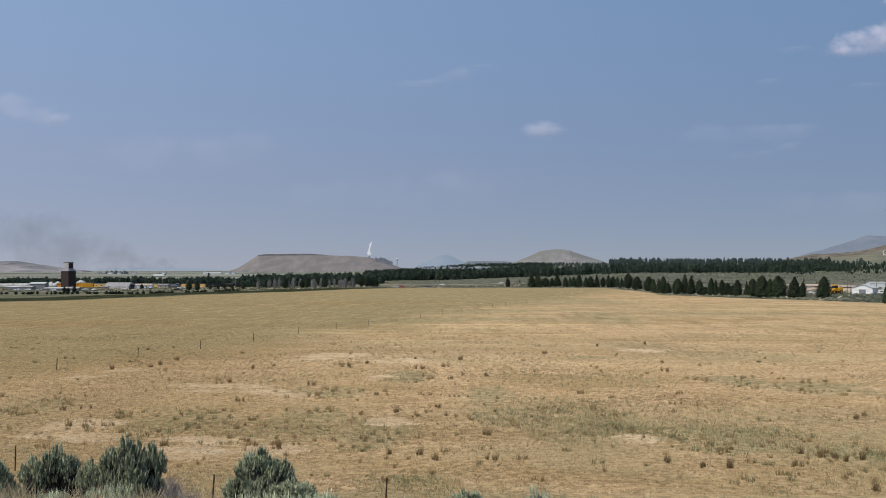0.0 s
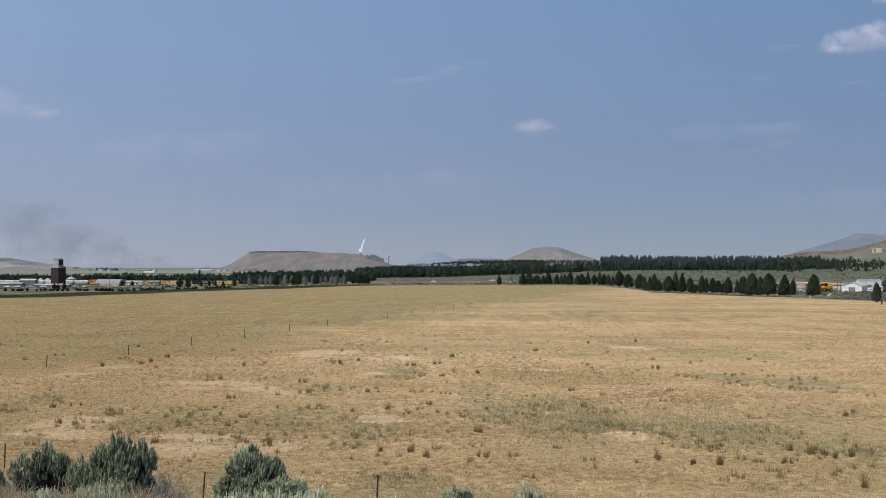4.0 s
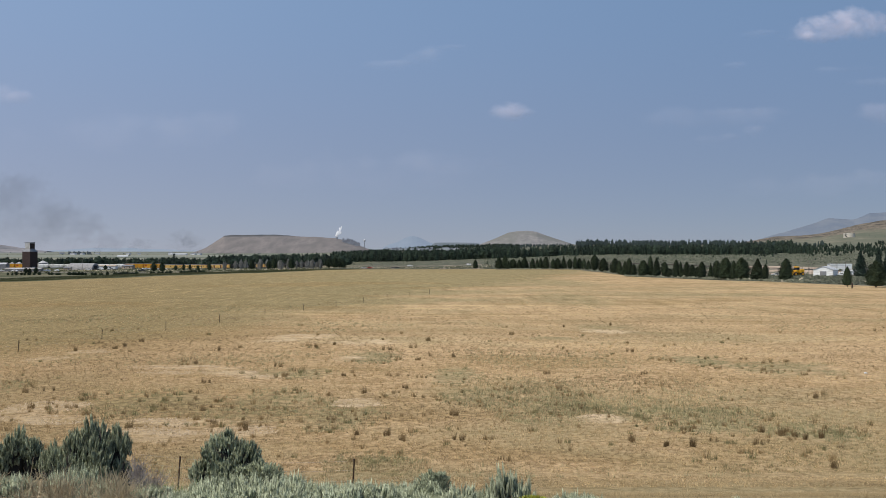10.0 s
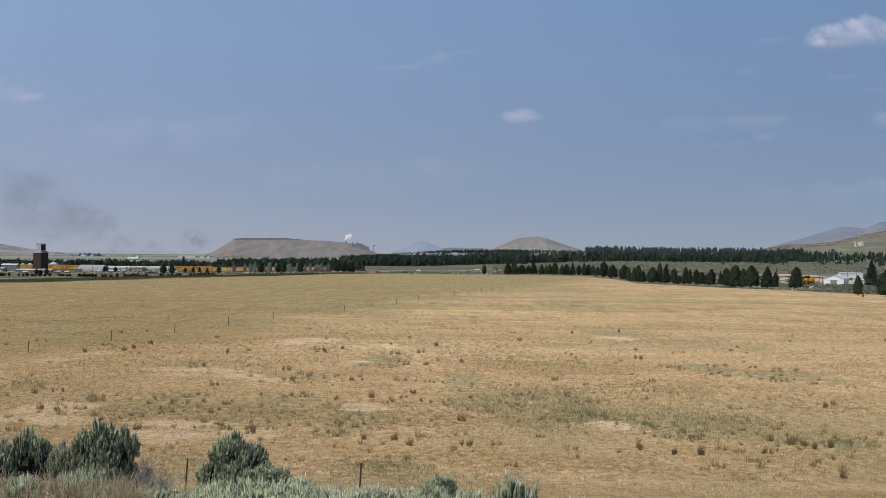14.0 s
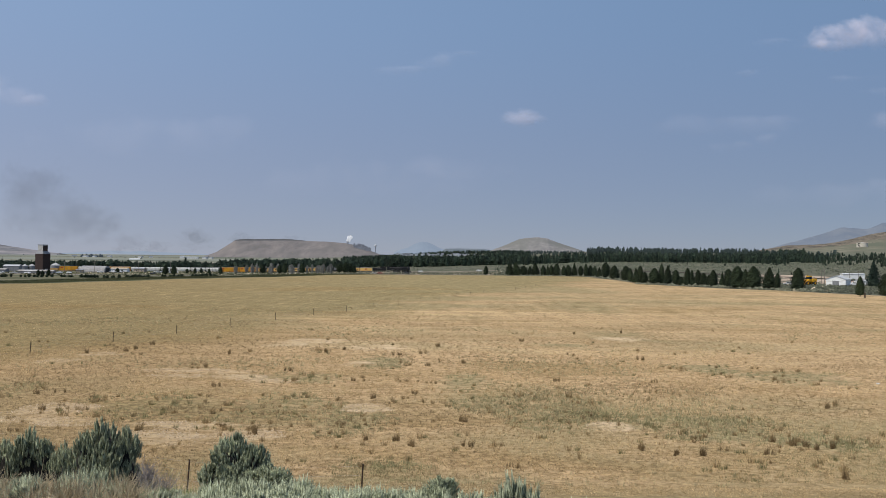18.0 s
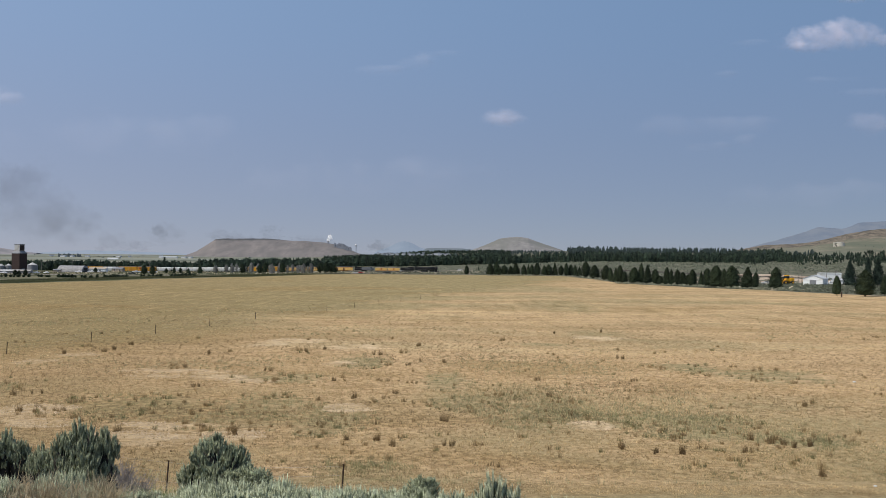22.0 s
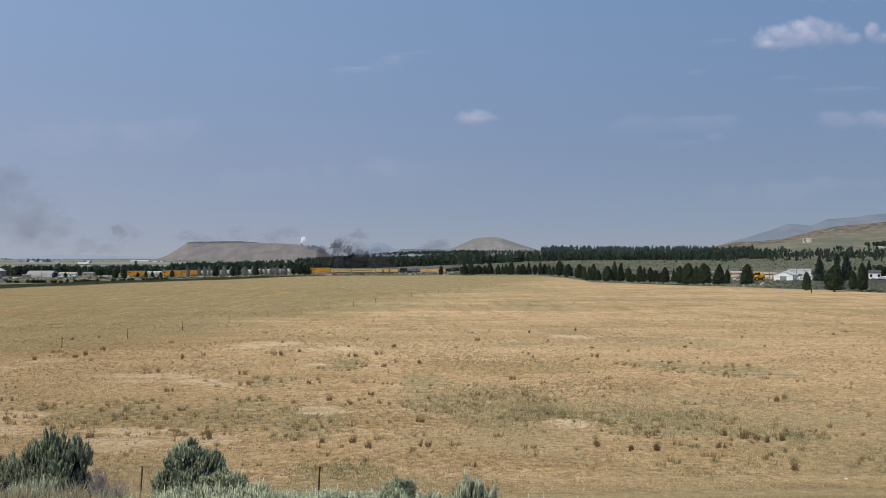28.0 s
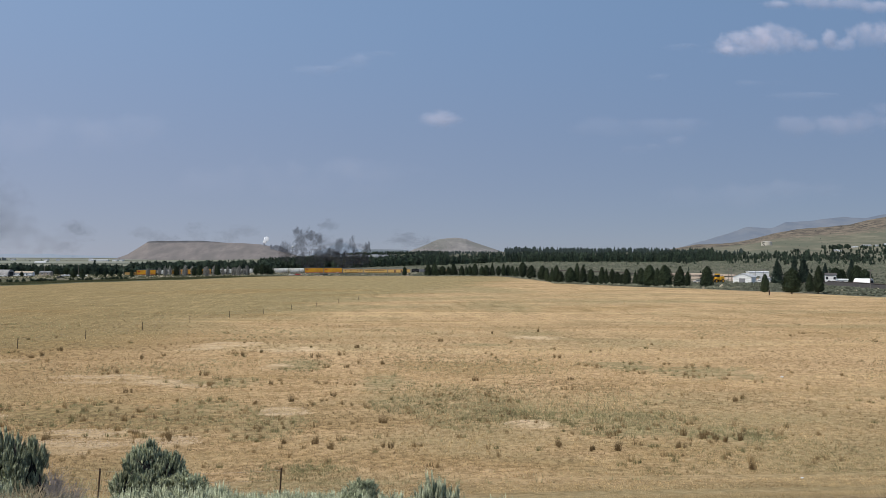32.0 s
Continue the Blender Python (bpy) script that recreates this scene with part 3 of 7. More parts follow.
def tree(name, label, rng, h, r, shape, leaf, leaves=900, size=0.4, trunk=0.08, foot=0.05, tiers=0, core=0.72):
    """A tree at the origin: a tapered trunk with limbs, and a crown that starts at foot * h."""
    ob = empty(name, Matrix(), label, "tree")
    bm = bmesh.new()
    put_tube(bm, (0, 0, -0.3), (0.02 * h, 0, h * 0.8), trunk * r + 0.07, 0.03, 7)
    for i in range(6):
        a, z = i * 2.4, h * (foot + 0.1 + 0.09 * i)
        put_tube(bm, (0.005 * h, 0, z), (math.cos(a) * r * 0.6, math.sin(a) * r * 0.6, z + 0.12 * h), 0.06, 0.015, 5)
    part("trunk", bm, M_BARK, ob)
    V, F = crown_mesh(rng, h * (1 - foot), r, shape, leaves, size, core, tiers)
    cr = raw("crown", [(x, y, z + h * foot) for x, y, z in V], F, leaf, ob)
    return ob


def at(x, y, turn=0.0, s=1.0, sz=None, lift=0.0):
    return pose(x, y, lz(x, y) + lift, 0, 0, turn)


def plant_at(proto, x, y, turn, wide, tall):
    """A copy of a plant, made wide and tall; each keeps one size all along."""
    ob = copy_thing(proto, at(x, y, turn))
    ob.scale = (wide, wide, tall)
    return ob


RNG = np.random.default_rng(5)
JUNIPERS = [tree("juniper_tree", "dark green juniper tree at the field's edge", RNG, 8.0, 2.4, sh, M_JUNIPER, 3000, 0.27, foot=0.07, core=0.84)
            for sh in ("juniper", "juniper", "cone", "round", "juniper")]

ROW_B = [0.060, 0.158, 0.175, 0.1847, 0.1976, 0.209, 0.245, 0.26, 0.295, 0.313, 0.36, 0.395]
ROW_Y = [634, 638, 557, 524, 486, 420, 412, 392, 379, 365, 337, 320]
# bearing, height, radius
ROW_FAR = [(0.067, 8.5, 2.8), (0.074, 9.6, 2.6), (0.078, 5.8, 2.0), (0.083, 7.1, 2.8), (0.09, 6.8, 1.9), (0.096, 8.8, 2.6),
           (0.105, 7.5, 2.2), (0.11, 7.8, 1.6), (0.114, 7.8, 1.6), (0.12, 8.9, 2.8), (0.128, 7.3, 2.0), (0.133, 7.9, 3.0),
           (0.14, 9.4, 2.3), (0.147, 7.4, 1.9), (0.153, 9.1, 1.8), (0.158, 8.0, 2.4), (0.163, 7.4, 1.8), (0.168, 6.7, 2.3),
           (0.175, 9.8, 2.8), (0.185, 8.1, 3.1), (0.198, 8.1, 2.9), (0.203, 7.0, 1.5), (0.209, 7.1, 2.0)]
ROW_NEAR = [(0.214, 8.4, 1.5), (0.219, 5.6, 1.7), (0.23, 7.5, 2.9), (0.238, 9.5, 1.5), (0.245, 8.7, 2.4), (0.254, 6.8, 1.8),
            (0.26, 3.9, 1.7), (0.267, 7.8, 1.7), (0.272, 7.0, 1.0), (0.275, 4.0, 1.7), (0.279, 6.9, 1.4), (0.285, 5.7, 2.0),
            (0.291, 4.9, 1.4), (0.296, 7.1, 2.0), (0.306, 6.5, 1.3), (0.313, 7.6, 1.8), (0.323, 8.8, 3.2), (0.332, 7.6, 1.5),
            (0.341, 8.7, 3.3), (0.359, 8.2, 3.1), (0.368, 6.1, 1.2), (0.391, 8.1, 2.6)]
SINGLE = [(123.7, 268.6, 5.9, 1.5), (128.8, 261.3, 7.7, 3.2), (138.3, 263.1, 8.5, 1.8), (139.6, 271.0, 6.0, 1.45)]


def juniper_rows():
    k = 0
    for b, h, r in ROW_FAR + ROW_NEAR:
        y = float(np.interp(b, ROW_B, ROW_Y)) + RNG.uniform(-2, 2)
        t = plant_at(JUNIPERS[k % 5], b * y, y, RNG.uniform(0, 360), r / 2.35, h / 8.0)
        tagged(t, group="junipers along the field")
        k += 1
    for x, y, h, r in SINGLE:
        tagged(plant_at(JUNIPERS[(1, 0, 0, 4)[k % 4]], x, y, RNG.uniform(0, 360), r / 2.55, h / 8.0), group="junipers along the field")
        k += 1
    y = 655.0
    tagged(plant_at(JUNIPERS[0], 0.0405 * y, y, 40, 0.8, 0.85), "lone dark juniper at the end of the field")


juniper_rows()


def small_tree(rng, kind):
    """Verts and triangles of one far tree of unit height and width: a ragged body and a fringe of sprays."""
    v, f = [], []
    S = 8
    rings = ((0.0, 0.55), (0.12, 1.0), (0.35, 0.85), (0.6, 0.58), (0.85, 0.24), (1.0, 0.02)) if kind == "cone" else \
            ((0.0, 0.5), (0.15, 0.95), (0.42, 1.08), (0.68, 0.9), (0.88, 0.5), (0.97, 0.1))
    for t, w in rings:
        for j in range(S):
            a = j / S * 6.2832 + t * 3
            q = 0.66 * w * rng.uniform(0.7, 1.15)
            v.append((q * math.cos(a), q * math.sin(a), t + rng.uniform(-0.03, 0.03)))
    for i in range(len(rings) - 1):
        for j in range(S):
            p, q = i * S + j, i * S + (j + 1) % S
            f += [(p, q, q + S), (p, q + S, p + S)]
    for _ in range(84):
        t, a = rng.uniform(0.03, 0.99), rng.uniform(0, 6.28)
        w = float(np.interp(t, [r[0] for r in rings], [r[1] for r in rings])) * rng.uniform(0.75, 1.0)
        c = np.array((w * math.cos(a), w * math.sin(a), t))
        k = len(v)
        for _ in range(3):
            v.append(tuple(c + rng.normal(0, 1, 3) * (0.17, 0.17, 0.06)))
        f.append((k, k + 1, k + 2))
    return np.array(v), np.array(f)


def woods(name, label, bands, n, leaf, rng, on_hill=False, open_ground=0.0):
    """Far woods in one sheet of many small trees. Bands: bearings, distances, heights, share, part of them pointed."""
    kinds = {k: [small_tree(rng, k) for _ in range(8)] for k in ("cone", "round")}
    VS, FS, at_v = [], [], 0
    for b0, b1, y0, y1, h0, h1, share, pointed in bands:
        for _ in range(int(n * share)):
            b, y = rng.uniform(b0, b1), rng.uniform(y0, y1)
            h = h0 + (h1 - h0) * rng.uniform(0, 1) ** 1.6
            if open_ground and noise.noise((b * 34, y * 0.006, 4.4)) + 0.5 * noise.noise((b * 90, y * 0.02, 9.1)) < open_ground - 1.0:
                continue
            cone = rng.uniform() < pointed
            r = h * (rng.uniform(0.17, 0.28) if cone else rng.uniform(0.28, 0.46))
            x = b * y
            z = slope_z(x, y) - 0.3
            if not on_hill and z > lz(x, y) + 3 and not (1570 < y < 1650 and b > 0.5):
                continue
            v, f = kinds["cone" if cone else "round"][int(rng.integers(8))]
            t = rng.uniform(0, 6.28)
            c, q = math.cos(t), math.sin(t)
            VS.append(np.stack([x + r * (c * v[:, 0] - q * v[:, 1]), y + r * (q * v[:, 0] + c * v[:, 1]), z + h * v[:, 2]], 1))
            FS.append(f + at_v)
            at_v += len(v)
    V, F = np.concatenate(VS), np.concatenate(FS)
    return tagged(raw(name, V.tolist(), F.tolist(), leaf), label, "woods", kind="stuff")


# far leaves carry haze as a weak emission
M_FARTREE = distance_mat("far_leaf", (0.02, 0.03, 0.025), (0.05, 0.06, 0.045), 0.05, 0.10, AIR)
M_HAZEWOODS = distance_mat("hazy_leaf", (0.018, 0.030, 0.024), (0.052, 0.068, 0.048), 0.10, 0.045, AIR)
WR = np.random.default_rng(11)
woods("woods", "dark band of conifers and town trees beyond the railway",
      [(-0.62, -0.29, 925, 1060, 4, 11, 0.80, 0.1), (-0.33, -0.24, 935, 1100, 6, 11, 0.26, 0.25), (-0.26, -0.10, 940, 1120, 8, 14, 0.40, 0.35), (-0.12, 0.09, 1185, 1360, 11, 16, 0.5, 0.5),
       (-0.10, 0.09, 1420, 2100, 4, 8, 0.75, 0.2), (-0.58, -0.3, 1060, 1300, 4, 9, 0.2, 0.1), (-0.41, -0.37, 925, 940, 9, 13, 0.012, 0.1), (-0.302, -0.298, 930, 935, 15, 16, 0.001, 1)], 1150, M_WOODS, WR)
woods("far_trees", "scattered trees far across the valley floor", [(-0.62, -0.2, 2000, 3600, 2, 5, 0.5, 0.1), (-0.418, -0.392, 2480, 2540, 6, 11, 0.22, 0.1), (-0.6, -0.24, 1300, 1345, 2, 5, 0.5, 0.1)], 120, M_FARTREE, WR)
woods("woods", "dark conifers along the foot of the hill", [(0.335, 0.40, 1620, 1850, 6, 11, 1.0, 0.4), (0.38, 0.68, 1540, 1700, 4, 9, 1.3, 0.3), (0.53, 0.565, 1715, 1760, 7, 11, 0.10, 0.2), (0.575, 0.66, 1690, 1735, 5, 9, 0.16, 0.2)], 260, M_WOODS, WR, True)
woods("hill_shrubs", "small dark shrubs dotted over the hillside", [(0.34, 0.72, 1720, 2350, 0.8, 2.2, 1.0, 0.1)], 130, M_HAZEWOODS, WR, True)
woods("woods", "dark conifer woods on the rising sagebrush slope",
      [(0.05, 0.17, 1220, 1600, 4, 8, 0.3, 0.5), (0.16, 0.42, 1220, 1600, 7, 13, 0.68, 0.6), (0.3, 0.64, 1250, 1650, 3, 8, 0.4, 0.5), (0.34, 0.68, 1000, 1400, 3, 7, 0.5, 0.5),
       (0.36, 0.7, 1400, 1700, 4, 9, 0.7, 0.4), (0.50, 0.68, 1580, 1640, 7, 11, 0.08, 0.3)], 800, M_WOODS, WR, open_ground=0.80)
woods("woods", "close row of dark conifers below the sagebrush slope", [(0.06, 0.375, 1110, 1190, 7, 14, 1.0, 0.7)], 560, M_WOODS, WR)
woods("woods", "lone young conifers dotted over the sagebrush slope", [(0.05, 0.6, 760, 1080, 2, 5, 1.0, 0.6)], 46, M_WOODS, WR)
woods("woods", "hazy conifer woods along the skyline", [(0.055, 0.165, 1650, 2100, 3, 7, 0.32, 0.4), (0.155, 0.44, 1650, 2300, 8, 14, 0.72, 0.6)], 760, M_HAZEWOODS, WR)

# ---------------------------------------------------------------- grass, fences, sagebrush


def quick(name, V, F, material, parent=None):
    """A mesh of triangles straight from arrays."""
    V, F = np.asarray(V, np.float32), np.asarray(F, np.int32)
    me = bpy.data.meshes.new(name)
    me.vertices.add(len(V))
    me.vertices.foreach_set("co", V.ravel())
    me.loops.add(F.size)
    me.loops.foreach_set("vertex_index", F.ravel())
    me.polygons.add(len(F))
    me.polygons.foreach_set("loop_start", np.arange(0, F.size, 3, dtype=np.int32))
    me.update(calc_edges=True)
    me.materials.append(material)
    ob = new(name, me)
    ob.parent = parent
    return ob


def blades(rng, P, per, tall, spread, width, lean=0.35):
    """Per tuft at P, a fan of narrow blades, joined: one island a tuft."""
    n = len(P)
    a = rng.uniform(0, 6.2832, (n, per))
    h = np.asarray(tall)[:, None] * rng.uniform(0.55, 1.1, (n, per))
    off = np.stack([np.cos(a), np.sin(a)], -1)
    foot = P[:, None, :2] + off * (np.asarray(spread)[:, None, None] * rng.uniform(0, 1, (n, per, 1)))
    w = np.asarray(width)[:, None]
    side = rng.uniform(0, 6.2832, (n, per))
    sx, sy = np.cos(side) * w * 0.5, np.sin(side) * w * 0.5 * 0.4
    z = np.repeat(P[:, None, 2], per, 1)
    A = np.stack([foot[..., 0] - sx, foot[..., 1] - sy, z - 0.02], -1)
    B = np.stack([foot[..., 0] + sx, foot[..., 1] + sy, z - 0.02], -1)
    tip = np.stack([foot[..., 0] + off[..., 0] * h * lean * rng.uniform(0.2, 1, (n, per)), foot[..., 1] + off[..., 1] * h * lean, z + h], -1)
    V = np.stack([A, B, tip], 2).reshape(-1, 3)
    F = np.arange(len(V)).reshape(-1, 3)
    return V, F


def spots(rng, n, y0, y1, half=0.67, power=1.0):
    """Points strewn over the field, in even number for each stretch of the view's depth."""
    y = 1 / (1 / y0 + (1 / y1 - 1 / y0) * rng.uniform(0, 1, n) ** power)
    x = rng.uniform(-half, half, n) * y
    keep = (x > 0.373 * y - 281.5) & ~((x > 88) & (y + 3.3 * x > 712)) & (y < 640)
    return np.stack([x[keep], y[keep]], 1)


def in_patches(P, table, grow=1.0):
    k = np.zeros(len(P), bool)
    for x, y, rx, ry in table:
        k |= ((P[:, 0] - x) / (rx * grow)) ** 2 + ((P[:, 1] - y) / (ry * grow)) ** 2 < 1
    return k


M_STALK = mat("dry_grass", (0.42, 0.305, 0.155), (0.64, 0.475, 0.265), scale=0.3, island=0.42)
M_DEAD = mat("dead_grass", (0.28, 0.20, 0.108), (0.46, 0.335, 0.185), scale=0.3, island=0.45)
M_GREENGRASS = mat("green_grass", (0.26, 0.235, 0.125), (0.44, 0.385, 0.215), scale=0.3, island=0.4)
M_WEED = mat("brown_weed", (0.225, 0.155, 0.076), (0.37, 0.262, 0.13), scale=0.3, island=0.35)
M_WEEDGREEN = mat("green_weed", (0.16, 0.15, 0.068), (0.29, 0.255, 0.125), scale=0.3, island=0.35)
M_TUSSOCK = mat("tussock", (0.27, 0.20, 0.105), (0.43, 0.325, 0.175), scale=0.3, island=0.35)
M_TALLWEED = mat("tall_weed", (0.15, 0.102, 0.05), (0.28, 0.195, 0.098), scale=0.3, island=0.35)
M_GREENTUFT = mat("green_tuft", (0.22, 0.21, 0.105), (0.42, 0.38, 0.205), scale=0.3, island=0.4)
M_CHAFF = mat("straw_stalk", (0.46, 0.38, 0.26), (0.66, 0.57, 0.42), scale=4, island=0.3)
M_CLOD = mat("pale_clod", (0.34, 0.255, 0.165), (0.57, 0.44, 0.30), scale=3, island=0.25)


def drift(P, scale, seed, sx=0.5):
    """Smooth noise over the field, in streaks that run across it."""
    return np.array([noise.noise((x * scale * sx, y * scale * 0.5, seed)) + 0.5 * noise.noise((x * scale * sx * 2.7, y * scale * 1.4, seed + 7)) for x, y in P.tolist()])


def field_grass():
    rng = np.random.default_rng(21)

    def lay(name, label, P, material, per, tall, spread, width, lean=0.35, far=60, near=False):
        P3 = np.concatenate([P, land(P[:, 0], P[:, 1])[:, None]], 1)
        n = len(P)
        f = rng.uniform(0.6, 1.4, n)
        f = f * np.clip(120 / P[:, 1], 0.45, 1.0) * (np.clip((P[:, 1] / 62) ** 1.5, 0.34, 1.0) if near else 1.0)
        V, F = blades(rng, P3, per, tall * f, spread * f, np.full(n, width) * np.maximum(1, P[:, 1] / far), lean)
        tagged(quick(name, V, F, material), label, "grass", kind="stuff")

    P = spots(rng, 90000, 30, 480)
    k = drift(P, 0.12, 1.7) + rng.normal(0, 0.13, len(P))
    bare = in_patches(P, BARE, 1.1) & (rng.uniform(0, 1, len(P)) < 0.7)
    green = in_patches(P, GREEN, 1.1)
    thin = (P[:, 0] < -56.5 + 0.254 * P[:, 1]) & (rng.uniform(0, 1, len(P)) < 0.6)
    lay("dry_grass", "short dry golden grass stubble", P[(k > -0.12) & ~bare & ~green & ~thin], M_STALK, 5, 0.14, 0.16, 0.030, 0.8, near=True)
    lay("dead_grass", "short brown dead grass in the field", P[(k < -0.14) & ~bare & (P[:, 1] < 130)], M_DEAD, 5, 0.14, 0.15, 0.032, 0.7, near=True)
    lay("dead_grass", "faded brown grass far out in the field", P[(k < -0.14) & ~bare & (P[:, 1] >= 130)], M_TUSSOCK, 5, 0.14, 0.15, 0.032, 0.7)
    P = spots(rng, 80000, 33, 420)
    k = drift(P, 0.10, 5.2) + rng.normal(0, 0.2, len(P))
    g = in_patches(P, GREEN, 1.3)
    k += np.where(g, 0.38, 0.0) - np.where(in_patches(P, BARE, 1.1), 0.6, 0.0) + np.where(P[:, 0] < -56.5 + 0.254 * P[:, 1] - 2, 0.16, 0.0)
    lay("green_grass", "patches of grey-green grass in the dry field", P[k > 0.44], M_GREENGRASS, 5, 0.18, 0.16, 0.032, 0.55)
    # pale clods and straw lumps on bare ground
    P = spots(rng, 260000, 33, 190)
    P = P[in_patches(P, BARE, 1.2)]
    P = P[(drift(P, 0.9, 8.8, 0.35) + rng.normal(0, 0.12, len(P)) > 0.02)]
    n = len(P)
    z = land(P[:, 0], P[:, 1])
    r = rng.uniform(0.02, 0.075, n) * np.maximum(1, P[:, 1] / 80)
    a = rng.uniform(0, 2.1, n)
    ring = [np.stack([P[:, 0] + r * np.cos(a + q), P[:, 1] + r * np.sin(a + q), z - 0.02], 1) for q in (0, 2.1, 4.2)]
    top = np.stack([P[:, 0], P[:, 1], z + r * rng.uniform(0.35, 0.8, n)], 1)
    V = np.stack(ring + [top], 1).reshape(-1, 3)
    F = (np.arange(n)[:, None, None] * 4 + np.array([[0, 1, 3], [1, 2, 3], [2, 0, 3]])[None]).reshape(-1, 3)
    tagged(quick("straw_clods", V, F, M_CLOD), "bleached straw and clods on bare ground", "soil", kind="stuff")
    # taller weeds, singly and in twos and threes, all over the field
    P = spots(rng, 210, 36, 110)
    Q = spots(rng, 3000, 38, 76)
    P = np.concatenate([P, Q[in_patches(Q, GREEN, 1.4)][:170]])
    P = np.concatenate([P, P[::2] + rng.normal(0, 0.35, P[::2].shape) * np.array([1.0, 0.6]), P[::5] + rng.normal(0, 0.9, P[::5].shape)])
    half = rng.uniform(0, 1, len(P)) < 0.75
    lay("brown_weeds", "scattered brown weed tufts standing in the field", P[half], M_WEED, 34, 0.30, 0.13, 0.020, 0.35)
    lay("green_weeds", "scattered olive weed tufts standing in the field", P[~half], M_WEEDGREEN, 34, 0.27, 0.17, 0.020, 0.4)
    P = np.repeat(np.array(WEEDS), 3, 0)
    P = P + rng.normal(0, 0.14, P.shape) * np.array([1.0, 0.7])
    lay("tall_weeds", "tall dark brown weeds standing out of the field", P, M_TALLWEED, 42, 0.42, 0.085, 0.016, 0.3)
    # bushy green tufts where the ground is damper
    P = spots(rng, 16000, 36, 74)
    P = P[in_patches(P, GREEN, 1.3) & ~in_patches(P, BARE, 1.1)]
    P = P[drift(P, 0.5, 15.1) + rng.normal(0, 0.2, len(P)) > 0.12]
    lay("green_tufts", "dense low olive-green tufts in the dry field", P, M_GREENTUFT, 14, 0.19, 0.16, 0.018, 0.55)
    # dark tussocks of the rougher pasture past the fence
    P = spots(rng, 10000, 58, 330)
    P = P[P[:, 0] < -56.5 + 0.254 * P[:, 1] - 1]
    P = P[drift(P, 0.25, 19.7) + rng.normal(0, 0.3, len(P)) > 0.25]
    lay("pasture_tussocks", "small dark tussocks in the rough pasture", P, M_TUSSOCK, 9, 0.12, 0.22, 0.03, 0.6)
    # ragged drifts of coarse brown grass
    P = spots(rng, 26000, 34, 300)
    P = P[drift(P, 0.17, 11.3) + rng.normal(0, 0.14, len(P)) > 0.50]
    lay("coarse_grass", "low drifts of coarse olive-brown grass", P, M_WEEDGREEN, 5, 0.12, 0.16, 0.02, 0.55)


field_grass()

M_POST = mat("rusty_post", (0.035, 0.025, 0.02), (0.09, 0.055, 0.035), scale=14, rough=0.7)
M_WIRE = mat("wire", (0.30, 0.28, 0.25), (0.42, 0.38, 0.33), scale=9, rough=0.5, metal=0.6)
M_WOODPOST = mat("grey_wood", (0.13, 0.11, 0.09), (0.26, 0.23, 0.2), scale=8, stretch=(1, 1, 0.2))


def fence(name, label, feet, tall, wires, leans, thick=0.022):
    ob = empty(name, Matrix(), label, "fence")
    tops = []
    for (x, y), (lx, ly) in zip(feet, leans):
        z = lz(x, y)
        bm = bmesh.new()
        put_box(bm, -thick, thick, -thick * 0.3, thick * 0.3, -0.3, tall, 0.004)
        put_box(bm, -thick * 0.3, thick * 0.3, -thick, thick * 0.2, -0.3, tall - 0.01)
        for k in range(6):
            put_box(bm, -thick * 0.45, thick * 0.45, -thick * 1.5, -thick, 0.25 + k * 0.15, 0.30 + k * 0.15)
        p = part("post", bm, M_POST, ob)
        p.matrix_basis = pose(x, y, z, lx, ly, 0)
        tops.append(pose(x, y, z, lx, ly, 0))
    for h in wires:
        bm = bmesh.new()
        for a, b in zip(tops[:-1], tops[1:]):
            p, q = a @ Vector((0, -thick, h)), b @ Vector((0, -thick, h))
            for i in range(4):
                u0, u1 = i / 4, (i + 1) / 4
                s0, s1 = -0.1 * 4 * u0 * (1 - u0), -0.1 * 4 * u1 * (1 - u1)
                put_tube(bm, p.lerp(q, u0) + Vector((0, 0, s0)), p.lerp(q, u1) + Vector((0, 0, s1)), 0.0022, None, 4, False)
        part("wire", bm, M_WIRE, ob)
    return ob


fence("wire_fence", "leaning rusty steel posts with thin wire strands", [(-31.0, 43.0), (-19.8, 38.0), (-8.72, 29.6), (-2.8, 28.6)], 1.12,
      (0.4, 0.75, 1.05), [(0, 3), (2, 2), (3, 5), (2, 3)], 0.026)
FENCE_Y = [66.0, 77.6, 89.1, 100.5, 112.6, 125.4, 138.7, 152.5, 166.5, 181.1, 196.4, 212.9, 228.8, 244.6, 261.1, 276.6, 293.0, 313.7, 335.1, 358.1, 381.1]
fence("field_fence", "long line of thin steel posts dividing the pasture", [(-56.5 + 0.254 * y, y) for y in FENCE_Y], 1.0, (0.33, 0.62, 0.92),
      [((i * 37 % 7) - 3, (i * 53 % 9) - 4) for i in range(len(FENCE_Y))], 0.034)

M_SAGE = mat("sage_leaf", (0.082, 0.098, 0.055), (0.50, 0.525, 0.345), scale=7, island=0.5, obj=0.1)
M_SILVER = mat("silver_sage_leaf", (0.13, 0.15, 0.09), (0.55, 0.575, 0.40), scale=7, island=0.42, obj=0.1)
# twigs far inside a bush, their shade put into the colour
M_HEART = mat("shaded_twigs", (0.018, 0.017, 0.014), (0.045, 0.04, 0.033), scale=14)
M_TWIG = mat("twig", (0.085, 0.07, 0.06), (0.19, 0.16, 0.14), scale=12)
M_GREYTWIG = mat("grey_twig", (0.19, 0.165, 0.155), (0.32, 0.28, 0.265), scale=12)
